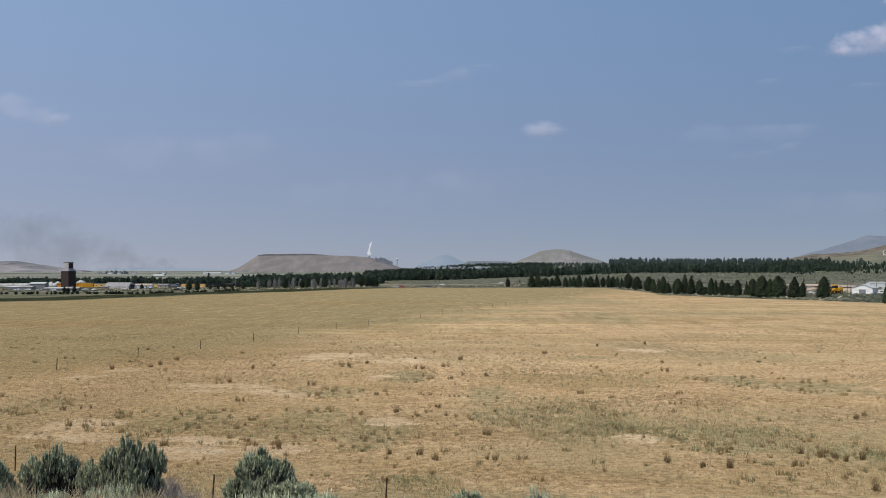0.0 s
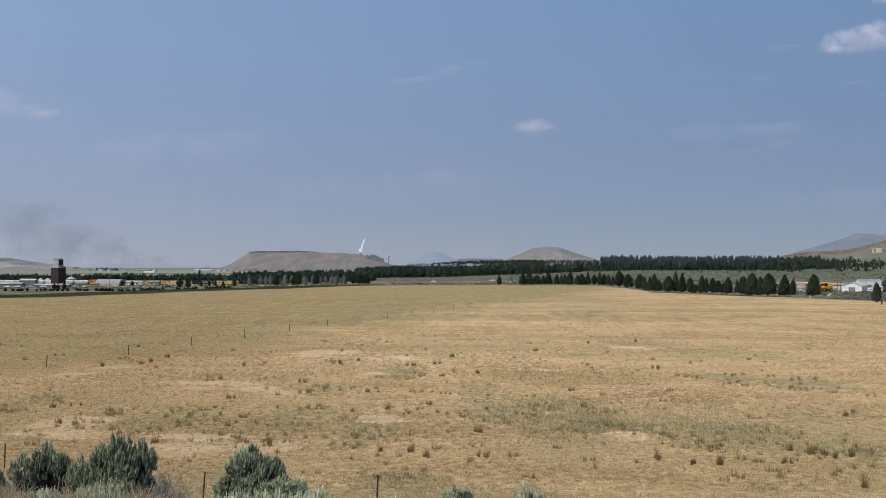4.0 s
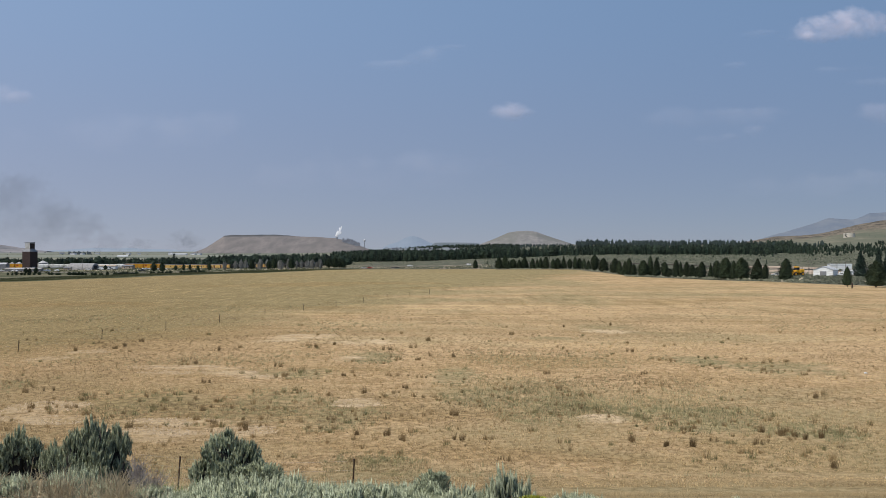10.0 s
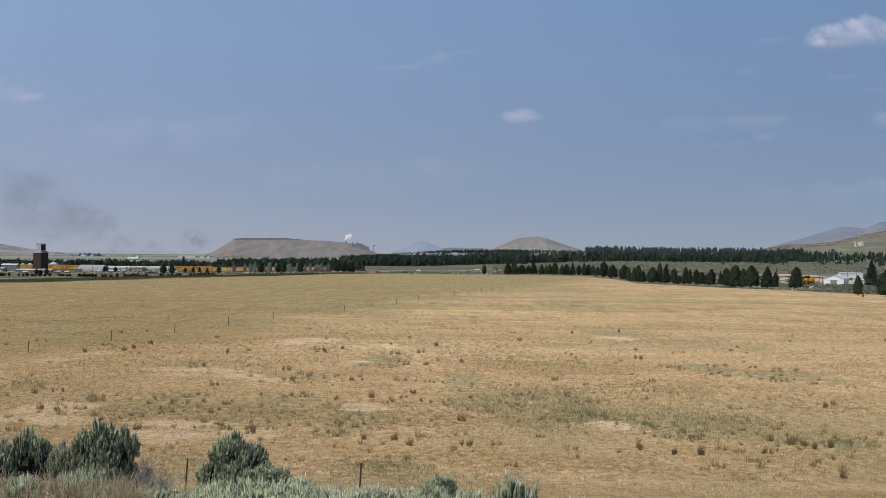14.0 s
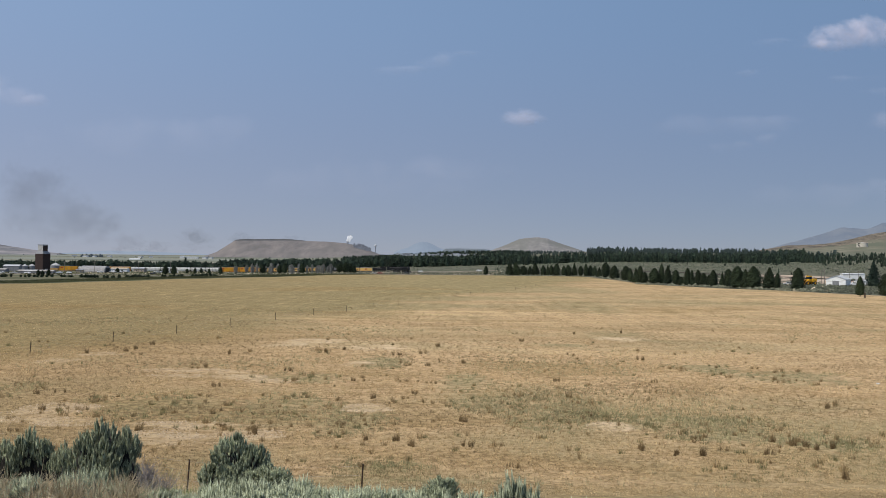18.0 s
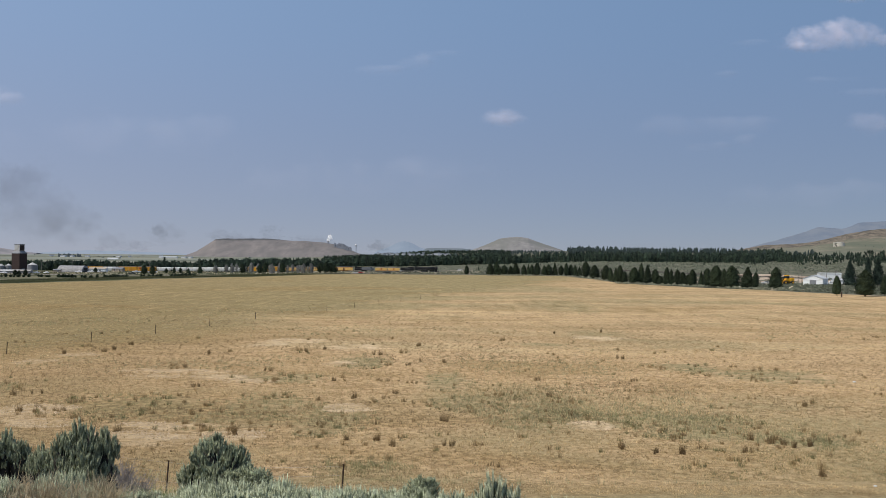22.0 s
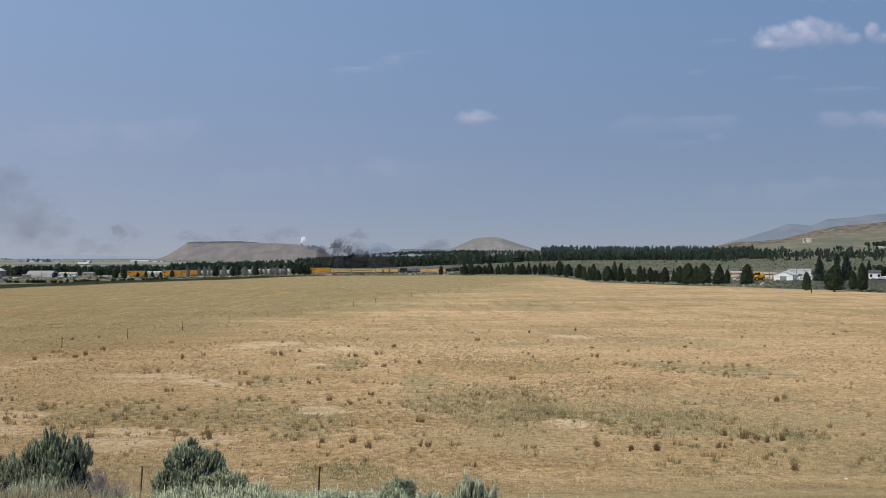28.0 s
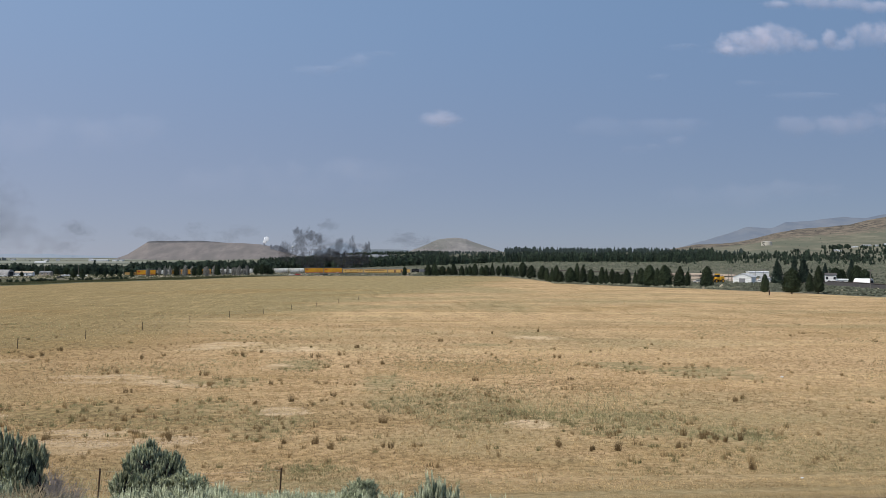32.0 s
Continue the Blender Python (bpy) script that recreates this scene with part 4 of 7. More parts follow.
M_STRAWTWIG = mat("straw_twig", (0.28, 0.22, 0.13), (0.52, 0.42, 0.27), scale=12)
M_BANKSTRAW = mat("bank_straw", (0.28, 0.235, 0.16), (0.56, 0.48, 0.34), scale=4, island=0.45)
M_RUSTGRASS = mat("russet_grass", (0.26, 0.15, 0.075), (0.40, 0.25, 0.13), scale=4, island=0.35)
M_BLOSSOM = mat("yellow_blossom", (0.34, 0.36, 0.05), (0.46, 0.46, 0.09), scale=6, island=0.25)
M_FRESH = mat("fresh_leaf", (0.13, 0.19, 0.06), (0.22, 0.29, 0.10), scale=4, island=0.3)


def shoots(rng, C, D, length, leaves, leaf, width, splay=0.36):
    """Upright sprigs at C along D, each a spike of small leaves. One island a leaf."""
    n = len(C)
    D = D / np.linalg.norm(D, axis=1)[:, None]
    t = np.tile(np.linspace(0.0, 1.0, leaves)[None, :], (n, 1)) + rng.uniform(-0.04, 0.04, (n, leaves))
    L = np.asarray(length)[:, None]
    base = C[:, None, :] + D[:, None, :] * (t * L)[..., None]
    r = rng.normal(0, 1, (n, leaves, 3))
    r -= (r * D[:, None, :]).sum(-1, keepdims=True) * D[:, None, :]
    r /= np.linalg.norm(r, axis=2, keepdims=True) + 1e-6
    out = r * splay + D[:, None, :] * 0.85
    size = leaf * (1.15 - 0.5 * t)[..., None] * rng.uniform(0.7, 1.3, (n, leaves, 1))
    side = np.cross(out, r + rng.normal(0, 0.6, r.shape))
    side /= np.linalg.norm(side, axis=2, keepdims=True) + 1e-6
    A = base - side * width * 0.5
    B = base + side * width * 0.5
    T = base + out * size
    V = np.stack([A, B, T], 2).reshape(-1, 3)
    return V, np.arange(len(V)).reshape(-1, 3)


def fingers(rng, C, D, length, width):
    """Slender leafy spikes at C along D: closed spindles of four sides. One island a spike."""
    n = len(C)
    D = D / np.linalg.norm(D, axis=1)[:, None]
    e = np.cross(D, rng.normal(0, 1, (n, 3)))
    e /= np.linalg.norm(e, axis=1)[:, None] + 1e-6
    g = np.cross(D, e)
    L, W = np.asarray(length)[:, None], np.asarray(width)[:, None]
    bend = rng.normal(0, 0.06, (n, 3)) * L
    rows = []
    for t, r in ((0.0, 0.5), (0.3, 1.0), (0.7, 0.75)):
        for k in range(4):
            a = k * 1.5708 + t * 1.5
            rows.append(C + D * L * t + bend * t * t + (e * math.cos(a) + g * math.sin(a)) * W * r * rng.uniform(0.7, 1.3, (n, 1)))
    rows.append(C + D * L + bend)
    V = np.stack(rows, 1).reshape(-1, 3)
    f = []
    for i in (0, 4):
        for k in range(4):
            p, q = i + k, i + (k + 1) % 4
            f += [(p, q, q + 4), (p, q + 4, p + 4)]
    f += [(8 + k, 8 + (k + 1) % 4, 12) for k in range(4)]
    return V, (np.arange(n)[:, None, None] * 13 + np.array(f)[None]).reshape(-1, 3)


def sagebrush(name, label, rng, lobes, leaf_mat, count, length, width, upright, deep=0.35):
    """A sagebrush: crooked woody stems, a twiggy heart painted near black for the shade inside, and leafy spikes on the
    shell of its rounded lobes (x, y, z, radius, height).
    """
    ob = empty(name, Matrix(), label, "shrub")
    bm = bmesh.new()
    for lx, ly, lzz, r, h in lobes:
        for _ in range(9):
            a, q = rng.uniform(0, 6.28), rng.uniform(0.2, 0.85)
            e = Vector((lx + math.cos(a) * r * q * 0.8, ly + math.sin(a) * r * q * 0.8, lzz + h * rng.uniform(0.25, 0.6)))
            k = Vector((lx * 0.5 + rng.uniform(-0.1, 0.1), ly * 0.5 + rng.uniform(-0.1, 0.1), e.z * 0.4))
            put_tube(bm, (rng.uniform(-0.06, 0.06), rng.uniform(-0.06, 0.06), -0.15), k, 0.022, 0.014, 5, False)
            put_tube(bm, k, e, 0.014, 0.005, 4, False)
            for _ in range(3):
                d = Vector(rng.normal(0, 0.06, 3)) + Vector((0, 0, 0.05))
                put_tube(bm, k.lerp(e, rng.uniform(0.4, 1)), e + d, 0.006, 0.002, 3, False)
    part("stem", bm, M_TWIG, ob)
    # each lobe breaks up into tufted heads with dark gaps between
    heads = []
    for lx, ly, lzz, r, h in lobes:
        for _ in range(22):
            u, a = rng.uniform(0.0, 1.0), rng.uniform(0, 6.2832)
            s = math.sqrt(1 - u * u)
            q = rng.uniform(0.22, 0.38)
            heads.append((lx + math.cos(a) * s * r * 0.66, ly + math.sin(a) * s * r * 0.66, lzz + u * h * 0.60, r * q, h * q, a, s))
    C, D, L = [], [], []
    total = sum(l[3] ** 2 for l in heads)
    for lx, ly, lzz, r, h, ha, hs in heads:
        m = int(count * r * r / total / 5)
        u, a = rng.uniform(-0.1, 1, m), rng.uniform(0, 6.2832, m)
        s = np.sqrt(np.clip(1 - u * u, 0, 1))
        f = 1 - deep * rng.uniform(0, 1, m) ** 2
        P = np.stack([lx + np.cos(a) * s * r * f, ly + np.sin(a) * s * r * f, lzz + u * h * f], 1)
        W = np.stack([np.cos(a) * s * 0.5 + math.cos(ha) * hs * 0.4, np.sin(a) * s * 0.5 + math.sin(ha) * hs * 0.4, np.maximum(u, 0) * 0.5 + upright], 1) + rng.normal(0, 0.12, (m, 3))
        # five spikes to a sprig
        P, W = np.repeat(P, 5, 0) + rng.normal(0, width * 0.9, (m * 5, 3)), np.repeat(W, 5, 0) + rng.normal(0, 0.16, (m * 5, 3))
        C.append(P)
        D.append(W)
        L.append(np.repeat(length * rng.uniform(0.7, 1.35, m), 5) * rng.uniform(0.7, 1.1, m * 5))
    C, D, L = np.concatenate(C), np.concatenate(D), np.concatenate(L)
    V, F = fingers(rng, C - D / np.linalg.norm(D, axis=1)[:, None] * L[:, None] * 0.4, D, L, width * rng.uniform(0.7, 1.3, len(C)))
    V2, F2 = shoots(rng, C - D / np.linalg.norm(D, axis=1)[:, None] * L[:, None] * 0.3, D, L * 0.95, 9, width * 2.6, width * 0.8, 0.45)
    F = np.concatenate([F, F2 + len(V)])
    V = np.concatenate([V, V2])
    quick("foliage", V, F, leaf_mat, ob)
    # the dense heart of each lobe: a hull coloured near black for inner shade
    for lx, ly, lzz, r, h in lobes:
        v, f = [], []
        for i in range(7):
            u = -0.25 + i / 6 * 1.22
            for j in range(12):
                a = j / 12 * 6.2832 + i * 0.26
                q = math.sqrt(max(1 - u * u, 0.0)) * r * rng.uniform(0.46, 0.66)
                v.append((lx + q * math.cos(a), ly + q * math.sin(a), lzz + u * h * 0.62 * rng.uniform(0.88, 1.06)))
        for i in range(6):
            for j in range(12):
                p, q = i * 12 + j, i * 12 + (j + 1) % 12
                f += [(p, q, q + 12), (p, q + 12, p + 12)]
        quick("shade_core", v, f, M_HEART, ob)
    return ob


SR = np.random.default_rng(31)
BIG_SAGE = "grey-green big sagebrush on the bank above the field"
SILVER_SAGE = "pale silvery sagebrush with upright leafy sprigs on the bank"
SAGE_A = sagebrush("sagebrush", BIG_SAGE, SR, [(0.02, 0, 0.52, 0.42, 0.62), (0.40, 0.1, 0.45, 0.36, 0.52), (-0.40, 0.05, 0.42, 0.38, 0.54), (0.15, -0.26, 0.3, 0.38, 0.45), (-0.24, -0.22, 0.24, 0.36, 0.42), (0.52, -0.1, 0.2, 0.3, 0.4)], M_SAGE, 5200, 0.115, 0.0115, 1.15)
SAGE_B = sagebrush("sagebrush", BIG_SAGE, SR, [(-0.12, 0, 0.46, 0.42, 0.58), (0.34, 0.05, 0.36, 0.38, 0.56), (0, -0.28, 0.24, 0.36, 0.42), (-0.42, 0.0, 0.26, 0.32, 0.42), (0.55, -0.1, 0.2, 0.28, 0.36)], M_SAGE, 4600, 0.115, 0.0115, 1.15)
SAGE_C = sagebrush("silver_sagebrush", SILVER_SAGE, SR, [(0, 0, 0.1, 0.42, 0.42), (0.36, 0.05, 0.08, 0.32, 0.34), (-0.36, 0.06, 0.08, 0.34, 0.36)], M_SILVER, 1500, 0.27, 0.0105, 3.2, 0.6)
SAGE_D = sagebrush("silver_sagebrush", SILVER_SAGE, SR, [(0.1, 0, 0.1, 0.4, 0.5), (-0.3, -0.05, 0.05, 0.36, 0.3), (0.42, 0.1, 0.0, 0.3, 0.3)], M_SILVER, 1400, 0.27, 0.0105, 3.0, 0.6)


def bank_plants():
    # x, y, turn, wide, tall
    first = True
    for proto, rows in ((SAGE_A, [(-5.42, 14.0, 20, 0.74, 1.25), (-6.98, 14.6, 200, 0.70, 1.12), (-8.3, 15.0, 90, 0.8, 1.0)]),
                        (SAGE_B, [(-3.12, 13.0, 0, 0.74, 1.1), (-6.1, 14.1, 140, 0.48, 0.98), (-2.55, 12.7, 150, 0.7, 0.66), (-0.1, 10.35, 250, 0.55, 0.55)]),
                        (SAGE_C, [(-2.36, 10.6, 0, 0.85, 0.85), (-1.78, 10.3, 70, 0.9, 0.84), (-0.62, 10.2, 160, 0.95, 0.74), (-1.1, 9.9, 250, 0.9, 0.7),
                                  (-2.05, 9.9, 40, 0.9, 0.7), (-0.15, 10.1, 310, 0.8, 0.72), (-2.7, 10.4, 110, 0.8, 0.72), (-1.35, 10.4, 200, 0.8, 0.74), (1.62, 9.8, 130, 0.7, 0.55), (-5.9, 12.2, 60, 0.7, 0.75), (-5.0, 12.2, 15, 0.6, 0.95), (-6.6, 12.6, 190, 0.8, 0.7), (-4.35, 11.5, 75, 0.7, 0.62), (-3.7, 11.2, 230, 0.6, 0.55),
                                  (1.36, 9.6, 10, 0.8, 0.45), (-4.9, 11.6, 120, 0.7, 0.8), (2.55, 9.5, 200, 0.7, 0.36), (-2.95, 10.0, 300, 0.7, 0.5), (-0.25, 9.7, 30, 0.8, 0.45)]),
                        (SAGE_D, [(0.71, 10.2, 20, 0.75, 0.85), (-5.5, 11.4, 10, 0.8, 0.62), (-1.55, 9.6, 170, 0.9, 0.52), (1.9, 9.2, 90, 0.8, 0.36), (-6.6, 11.9, 280, 0.8, 0.62), (0.3, 9.9, 220, 0.8, 0.62), (3.3, 9.6, 40, 0.8, 0.36)])):
        for i, (x, y, turn, w, h) in enumerate(rows):
            if i == 0:
                proto.matrix_basis = at(x, y, turn)
                ob = proto
            else:
                ob = copy_thing(proto, at(x, y, turn))
            ob.scale = (w, w, h)
            tagged(ob, group="sagebrush on the bank")


bank_plants()


def twig_bush(x, y, tall, wide, rng, bark=None, label="bare grey-purple twiggy shrub among the sagebrush"):
    ob = empty("dead_shrub", at(x, y), label, "shrub")
    bm = bmesh.new()
    for _ in range(34):
        a, q = rng.uniform(0, 6.28), rng.uniform(0.1, 1)
        e = Vector((math.cos(a) * wide * q, math.sin(a) * wide * q, tall * rng.uniform(0.6, 1.0) * (1.1 - 0.4 * q)))
        k = e * 0.5 + Vector((0, 0, tall * 0.05))
        put_tube(bm, (0, 0, -0.1), k, 0.01, 0.006, 4, False)
        put_tube(bm, k, e, 0.006, 0.003, 3, False)
        for _ in range(9):
            s = k.lerp(e, rng.uniform(0, 1))
            put_tube(bm, s, s + Vector(rng.normal(0, 0.09, 3)) + Vector((0, 0, 0.13)), 0.0035, 0.0015, 3, False)
    part("twig", bm, bark or M_GREYTWIG, ob)


twig_bush(-4.55, 13.4, 0.62, 0.26, SR)
twig_bush(-4.2, 12.9, 0.36, 0.24, SR)
for tx, ty, th, tw in ((-6.4, 11.2, 0.5, 0.34), (-5.1, 11.3, 0.4, 0.4), (-4.6, 11.0, 0.32, 0.4), (-5.7, 10.9, 0.36, 0.36), (-6.0, 11.6, 0.5, 0.4), (-3.9, 10.8, 0.3, 0.35), (-4.3, 11.6, 0.34, 0.3)):
    twig_bush(tx, ty, th * 1.0, tw * 1.2, SR, M_STRAWTWIG, "tangle of pale dead twigs on the bank")


def bank_grass():
    rng = np.random.default_rng(41)

    def lay(name, label, n, x0, x1, y0, y1, material, per, tall, width, spread=0.12, lean=0.45):
        P = np.stack([rng.uniform(x0, x1, n), rng.uniform(y0, y1, n)], 1)
        P = np.concatenate([P, land(P[:, 0], P[:, 1])[:, None]], 1)
        f = rng.uniform(0.5, 1.25, n)
        V, F = blades(rng, P, per, tall * f, np.full(n, spread), np.full(n, width), lean)
        tagged(quick(name, V, F, material), label, "grass", kind="stuff")

    lay("bank_grass", "bleached dry grass stalks between the sagebrush", 260, -9, -2.2, 9.3, 15, M_BANKSTRAW, 14, 0.22, 0.006, 0.2, 1.3)
    lay("bank_grass", "tangle of bleached stalks at the foot of the sagebrush", 80, -6.6, -3.4, 10.6, 12.6, M_BANKSTRAW, 26, 0.36, 0.007, 0.12, 1.3)
    lay("bank_grass", "russet dry grass on the bank", 420, -9, -4.2, 9.3, 12.5, M_RUSTGRASS, 12, 0.2, 0.007, 0.2, 1.2)
    lay("bank_grass", "brown dead grass between the sagebrush", 900, -9, -1.5, 9.3, 14, M_DEAD, 12, 0.2, 0.007, 0.2, 1.2)
    lay("bank_grass", "dry grass clumps along the wire fence", 700, -16, 22, 26, 34.5, M_STALK, 10, 0.10, 0.014, 0.28, 0.8)
    lay("bank_grass", "olive-brown tall grass beside the fence", 260, -4.6, -0.4, 33, 38.5, M_WEEDGREEN, 12, 0.15, 0.012, 0.28, 0.5)
    lay("bank_grass", "brown tall grass along the wire fence", 120, -16, 22, 26, 36, M_DEAD, 10, 0.11, 0.012, 0.28, 0.6)
    lay("bank_grass", "low dry grass on the bank", 3000, -16, 20, 9, 27, M_TUSSOCK, 8, 0.11, 0.008, 0.16, 1.1)
    lay("bank_grass", "short brown grass over the brow of the bank", 5200, -4, 22, 18, 32, M_TUSSOCK, 8, 0.08, 0.012, 0.22, 1.0)
    lay("bank_grass", "fresh green grass at the fence's foot", 320, -4.1, -3.2, 11.3, 12.6, M_FRESH, 10, 0.3, 0.008, 0.12, 0.4)


bank_grass()


def ditch_grass():
    """Rank green grass in the ditch between the field and the road."""
    rng = np.random.default_rng(43)
    y = rng.uniform(330, 640, 9000)
    past = rng.uniform(9, 56, 9000)
    x = 0.373 * y - 284.0 - past
    P = np.stack([x, y, land(x, y)], 1)
    V, F = blades(rng, P, 5, rng.uniform(0.2, 0.5, 9000), np.full(9000, 0.7), np.full(9000, 0.3), 0.5)
    tagged(quick("ditch_grass", V, F, M_DITCHGRASS), "rank dark green grass along the ditch", "grass", kind="stuff")


M_DITCHGRASS = mat("ditch_blade", (0.045, 0.05, 0.024), (0.11, 0.11, 0.052), scale=0.1, island=0.35)
ditch_grass()


def blossom_bush(x, y, rng):
    ob = empty("rabbitbrush", at(x, y), "low green shrub with yellow blossom on the bank", "shrub")
    n = 220
    a, q = rng.uniform(0, 6.28, n), np.sqrt(rng.uniform(0, 1, n)) * 0.2
    C = np.stack([np.cos(a) * q, np.sin(a) * q, np.zeros(n)], 1)
    D = np.stack([np.cos(a) * q, np.sin(a) * q, np.full(n, 0.8)], 1)
    V, F = shoots(rng, C, D, np.full(n, 0.28) - q * 0.4, 12, 0.04, 0.01)
    quick("foliage", V, F, M_FRESH, ob)
    T = C + D / np.linalg.norm(D, axis=1)[:, None] * (0.27 - q * 0.4)[:, None]
    V, F = shoots(rng, T, np.tile([[0, 0, 1.0]], (n, 1)), np.full(n, 0.05), 7, 0.03, 0.02)
    quick("blossom", V, F, M_BLOSSOM, ob)


blossom_bush(0.98, 9.3, SR)

# ---------------------------------------------------------------- railway
M_BALLAST = mat("ballast", (0.03, 0.027, 0.024), (0.08, 0.07, 0.063), scale=1.2, bump=0.05)
M_RAIL = mat("rail_steel", (0.10, 0.07, 0.055), (0.2, 0.15, 0.12), scale=3, rough=0.5, metal=0.6)
M_TIE = mat("tarred_tie", (0.03, 0.024, 0.02), (0.07, 0.055, 0.045), scale=4)
RAIL_Z, TRACK_Y = -0.5, 880.0
LINE = [(-900, 880), (-400, 880), (-100, 880), (60, 880), (150, 862), (215, 800), (248, 700), (252, 590), (236, 480), (214, 400), (199, 325), (190, 240), (186, 150)]


def rail_z(x):
    return RAIL_Z - 2.5 * float(hollow(x))


def track_points():
    pts = [Vector((x, y, 0)) for x, y in LINE]
    out = []
    for i in range(len(pts) - 1):
        a, b = pts[max(i - 1, 0)], pts[min(i + 2, len(pts) - 1)]
        p, q = pts[i], pts[i + 1]
        for k in range(8):
            t = k / 8
            h = (2 * t ** 3 - 3 * t ** 2 + 1) * p + (t ** 3 - 2 * t ** 2 + t) * (q - a) * 0.5 + (-2 * t ** 3 + 3 * t ** 2) * q + (t ** 3 - t ** 2) * (b - p) * 0.5
            h.z = rail_z(h.x) if i < 3 else max(lz(h.x, h.y) + 0.75 + (1.0 if h.y < 520 else 0.0), RAIL_Z)
            out.append(h)
    return out


def sweep(name, pts, section, material, parent=None):
    """A section (across, up) drawn along points."""
    V, F = [], []
    m = len(section)
    for i, p in enumerate(pts):
        d = (pts[min(i + 1, len(pts) - 1)] - pts[max(i - 1, 0)]).normalized()
        s = Vector((-d.y, d.x, 0)).normalized()
        V += [tuple(p + s * a + Vector((0, 0, b))) for a, b in section]
    for i in range(len(pts) - 1):
        for j in range(m - 1):
            F.append((i * m + j, i * m + j + 1, (i + 1) * m + j + 1, (i + 1) * m + j))
    return raw(name, V, F, material, parent)


def railway():
    pts = track_points()
    ob = empty("railway", Matrix(), "single railway track on a low dark ballast bank", "railway", kind="structure")
    sweep("ballast_bank", pts, [(-6.5, -2.6), (-2.2, -0.32), (2.2, -0.32), (6.5, -2.6)], M_BALLAST, ob)
    for s in (-0.75, 0.75):
        sweep("rail", pts, [(s - 0.05, -0.2), (s - 0.04, 0), (s + 0.04, 0), (s + 0.05, -0.2)], M_RAIL, ob)
    V, F = [], []
    for i in range(len(pts) - 1):
        p, q = pts[i], pts[i + 1]
        n = int((q - p).length / 0.9)
        d = (q - p).normalized()
        s = Vector((-d.y, d.x, 0))
        for k in range(n):
            c = p.lerp(q, k / n)
            b = len(V)
            for u, v, z in ((-1, -1, -.16), (1, -1, -.16), (1, 1, -.16), (-1, 1, -.16), (-1, -1, -.34), (1, -1, -.34)):
                V.append(tuple(c + s * 1.3 * u + d * 0.12 * v + Vector((0, 0, z))))
            F += [(b, b + 1, b + 2, b + 3), (b, b + 4, b + 5, b + 1)]
    tagged(raw("ties", V, F, M_TIE, ob), kind="stuff")


railway()

# ---------------------------------------------------------------- the train
M_YELLOW = mat("car_yellow", (0.66, 0.40, 0.11), (0.78, 0.50, 0.17), scale=0.6, rough=0.45, obj=0.08)
M_ORANGE = mat("boxcar_yellow", (0.56, 0.26, 0.015), (0.70, 0.35, 0.03), scale=0.5, rough=0.55, obj=0.1, c3=(0.46, 0.22, 0.03), scale3=0.25)
M_CARGREY = mat("car_grey", (0.12, 0.123, 0.13), (0.22, 0.223, 0.23), scale=0.8, rough=0.5)
M_WHITECAR = mat("hopper_white", (0.56, 0.55, 0.52), (0.70, 0.69, 0.66), scale=0.4, rough=0.55, c3=(0.42, 0.39, 0.34), scale3=0.3, obj=0.1)
M_BLACK = mat("loco_black", (0.009, 0.009, 0.010), (0.024, 0.023, 0.023), scale=1.5, rough=0.75)
M_STEEL = mat("worn_steel", (0.18, 0.18, 0.18), (0.32, 0.31, 0.3), scale=3, rough=0.4, metal=0.7)
M_CARROOF = mat("car_roof", (0.085, 0.08, 0.078), (0.15, 0.145, 0.14), scale=0.8, rough=0.7)
M_TANCAR = mat("rusty_tan", (0.36, 0.21, 0.07), (0.50, 0.31, 0.12), scale=0.7, rough=0.7)
M_RED = mat("stripe_red", (0.35, 0.025, 0.02), (0.45, 0.04, 0.03), scale=2, rough=0.45)
M_GLASS = mat("dark_glass", (0.015, 0.02, 0.025), (0.03, 0.035, 0.04), scale=0.7, rough=0.1)
M_BROWN = mat("oxide_brown", (0.10, 0.055, 0.04), (0.17, 0.09, 0.06), scale=1, rough=0.7)


def truck(parent, x, wheels=2, r=0.45, base=1.0):
    bm = bmesh.new()
    n = wheels
    span = base * (n - 1)
    put_box(bm, x - span - 0.6, x + span + 0.6, -1.05, -0.9, 0.35, 0.62, 0.05)
    put_box(bm, x - span - 0.6, x + span + 0.6, 0.9, 1.05, 0.35, 0.62, 0.05)
    put_box(bm, x - 0.25, x + 0.25, -1.05, 1.05, 0.4, 0.95)
    t = part("truck", bm, M_BLACK, parent)
    for i in range(n):
        cx = x + (i * 2 - (n - 1)) * base
        bm = bmesh.new()
        for s in (-0.75, 0.75):
            put_tube(bm, (cx, s - 0.07, r), (cx, s + 0.07, r), r, None, 14)
        put_tube(bm, (cx, -0.8, r), (cx, 0.8, r), 0.08, None, 6)
        part("wheelset", bm, M_STEEL, t)


def vault(bm, x0, x1, half, z0, rise, n=8):
    """An arched roof from x0 to x1."""
    rows = []
    for x in (x0, x1):
        rows.append([bm.verts.new((x, -half * math.cos(math.pi * i / n), z0 + rise * math.sin(math.pi * i / n))) for i in range(n + 1)])
    for i in range(n):
        bm.faces.new((rows[0][i], rows[1][i], rows[1][i + 1], rows[0][i + 1]))
    bm.faces.new(rows[0])
    bm.faces.new(rows[1][::-1])


def coupler(parent, x):
    s = 1 if x > 0 else -1
    box("coupler", (min(x, x + s * 0.45), max(x, x + s * 0.45), -0.15, 0.15, 0.75, 1.05), M_BLACK, parent)


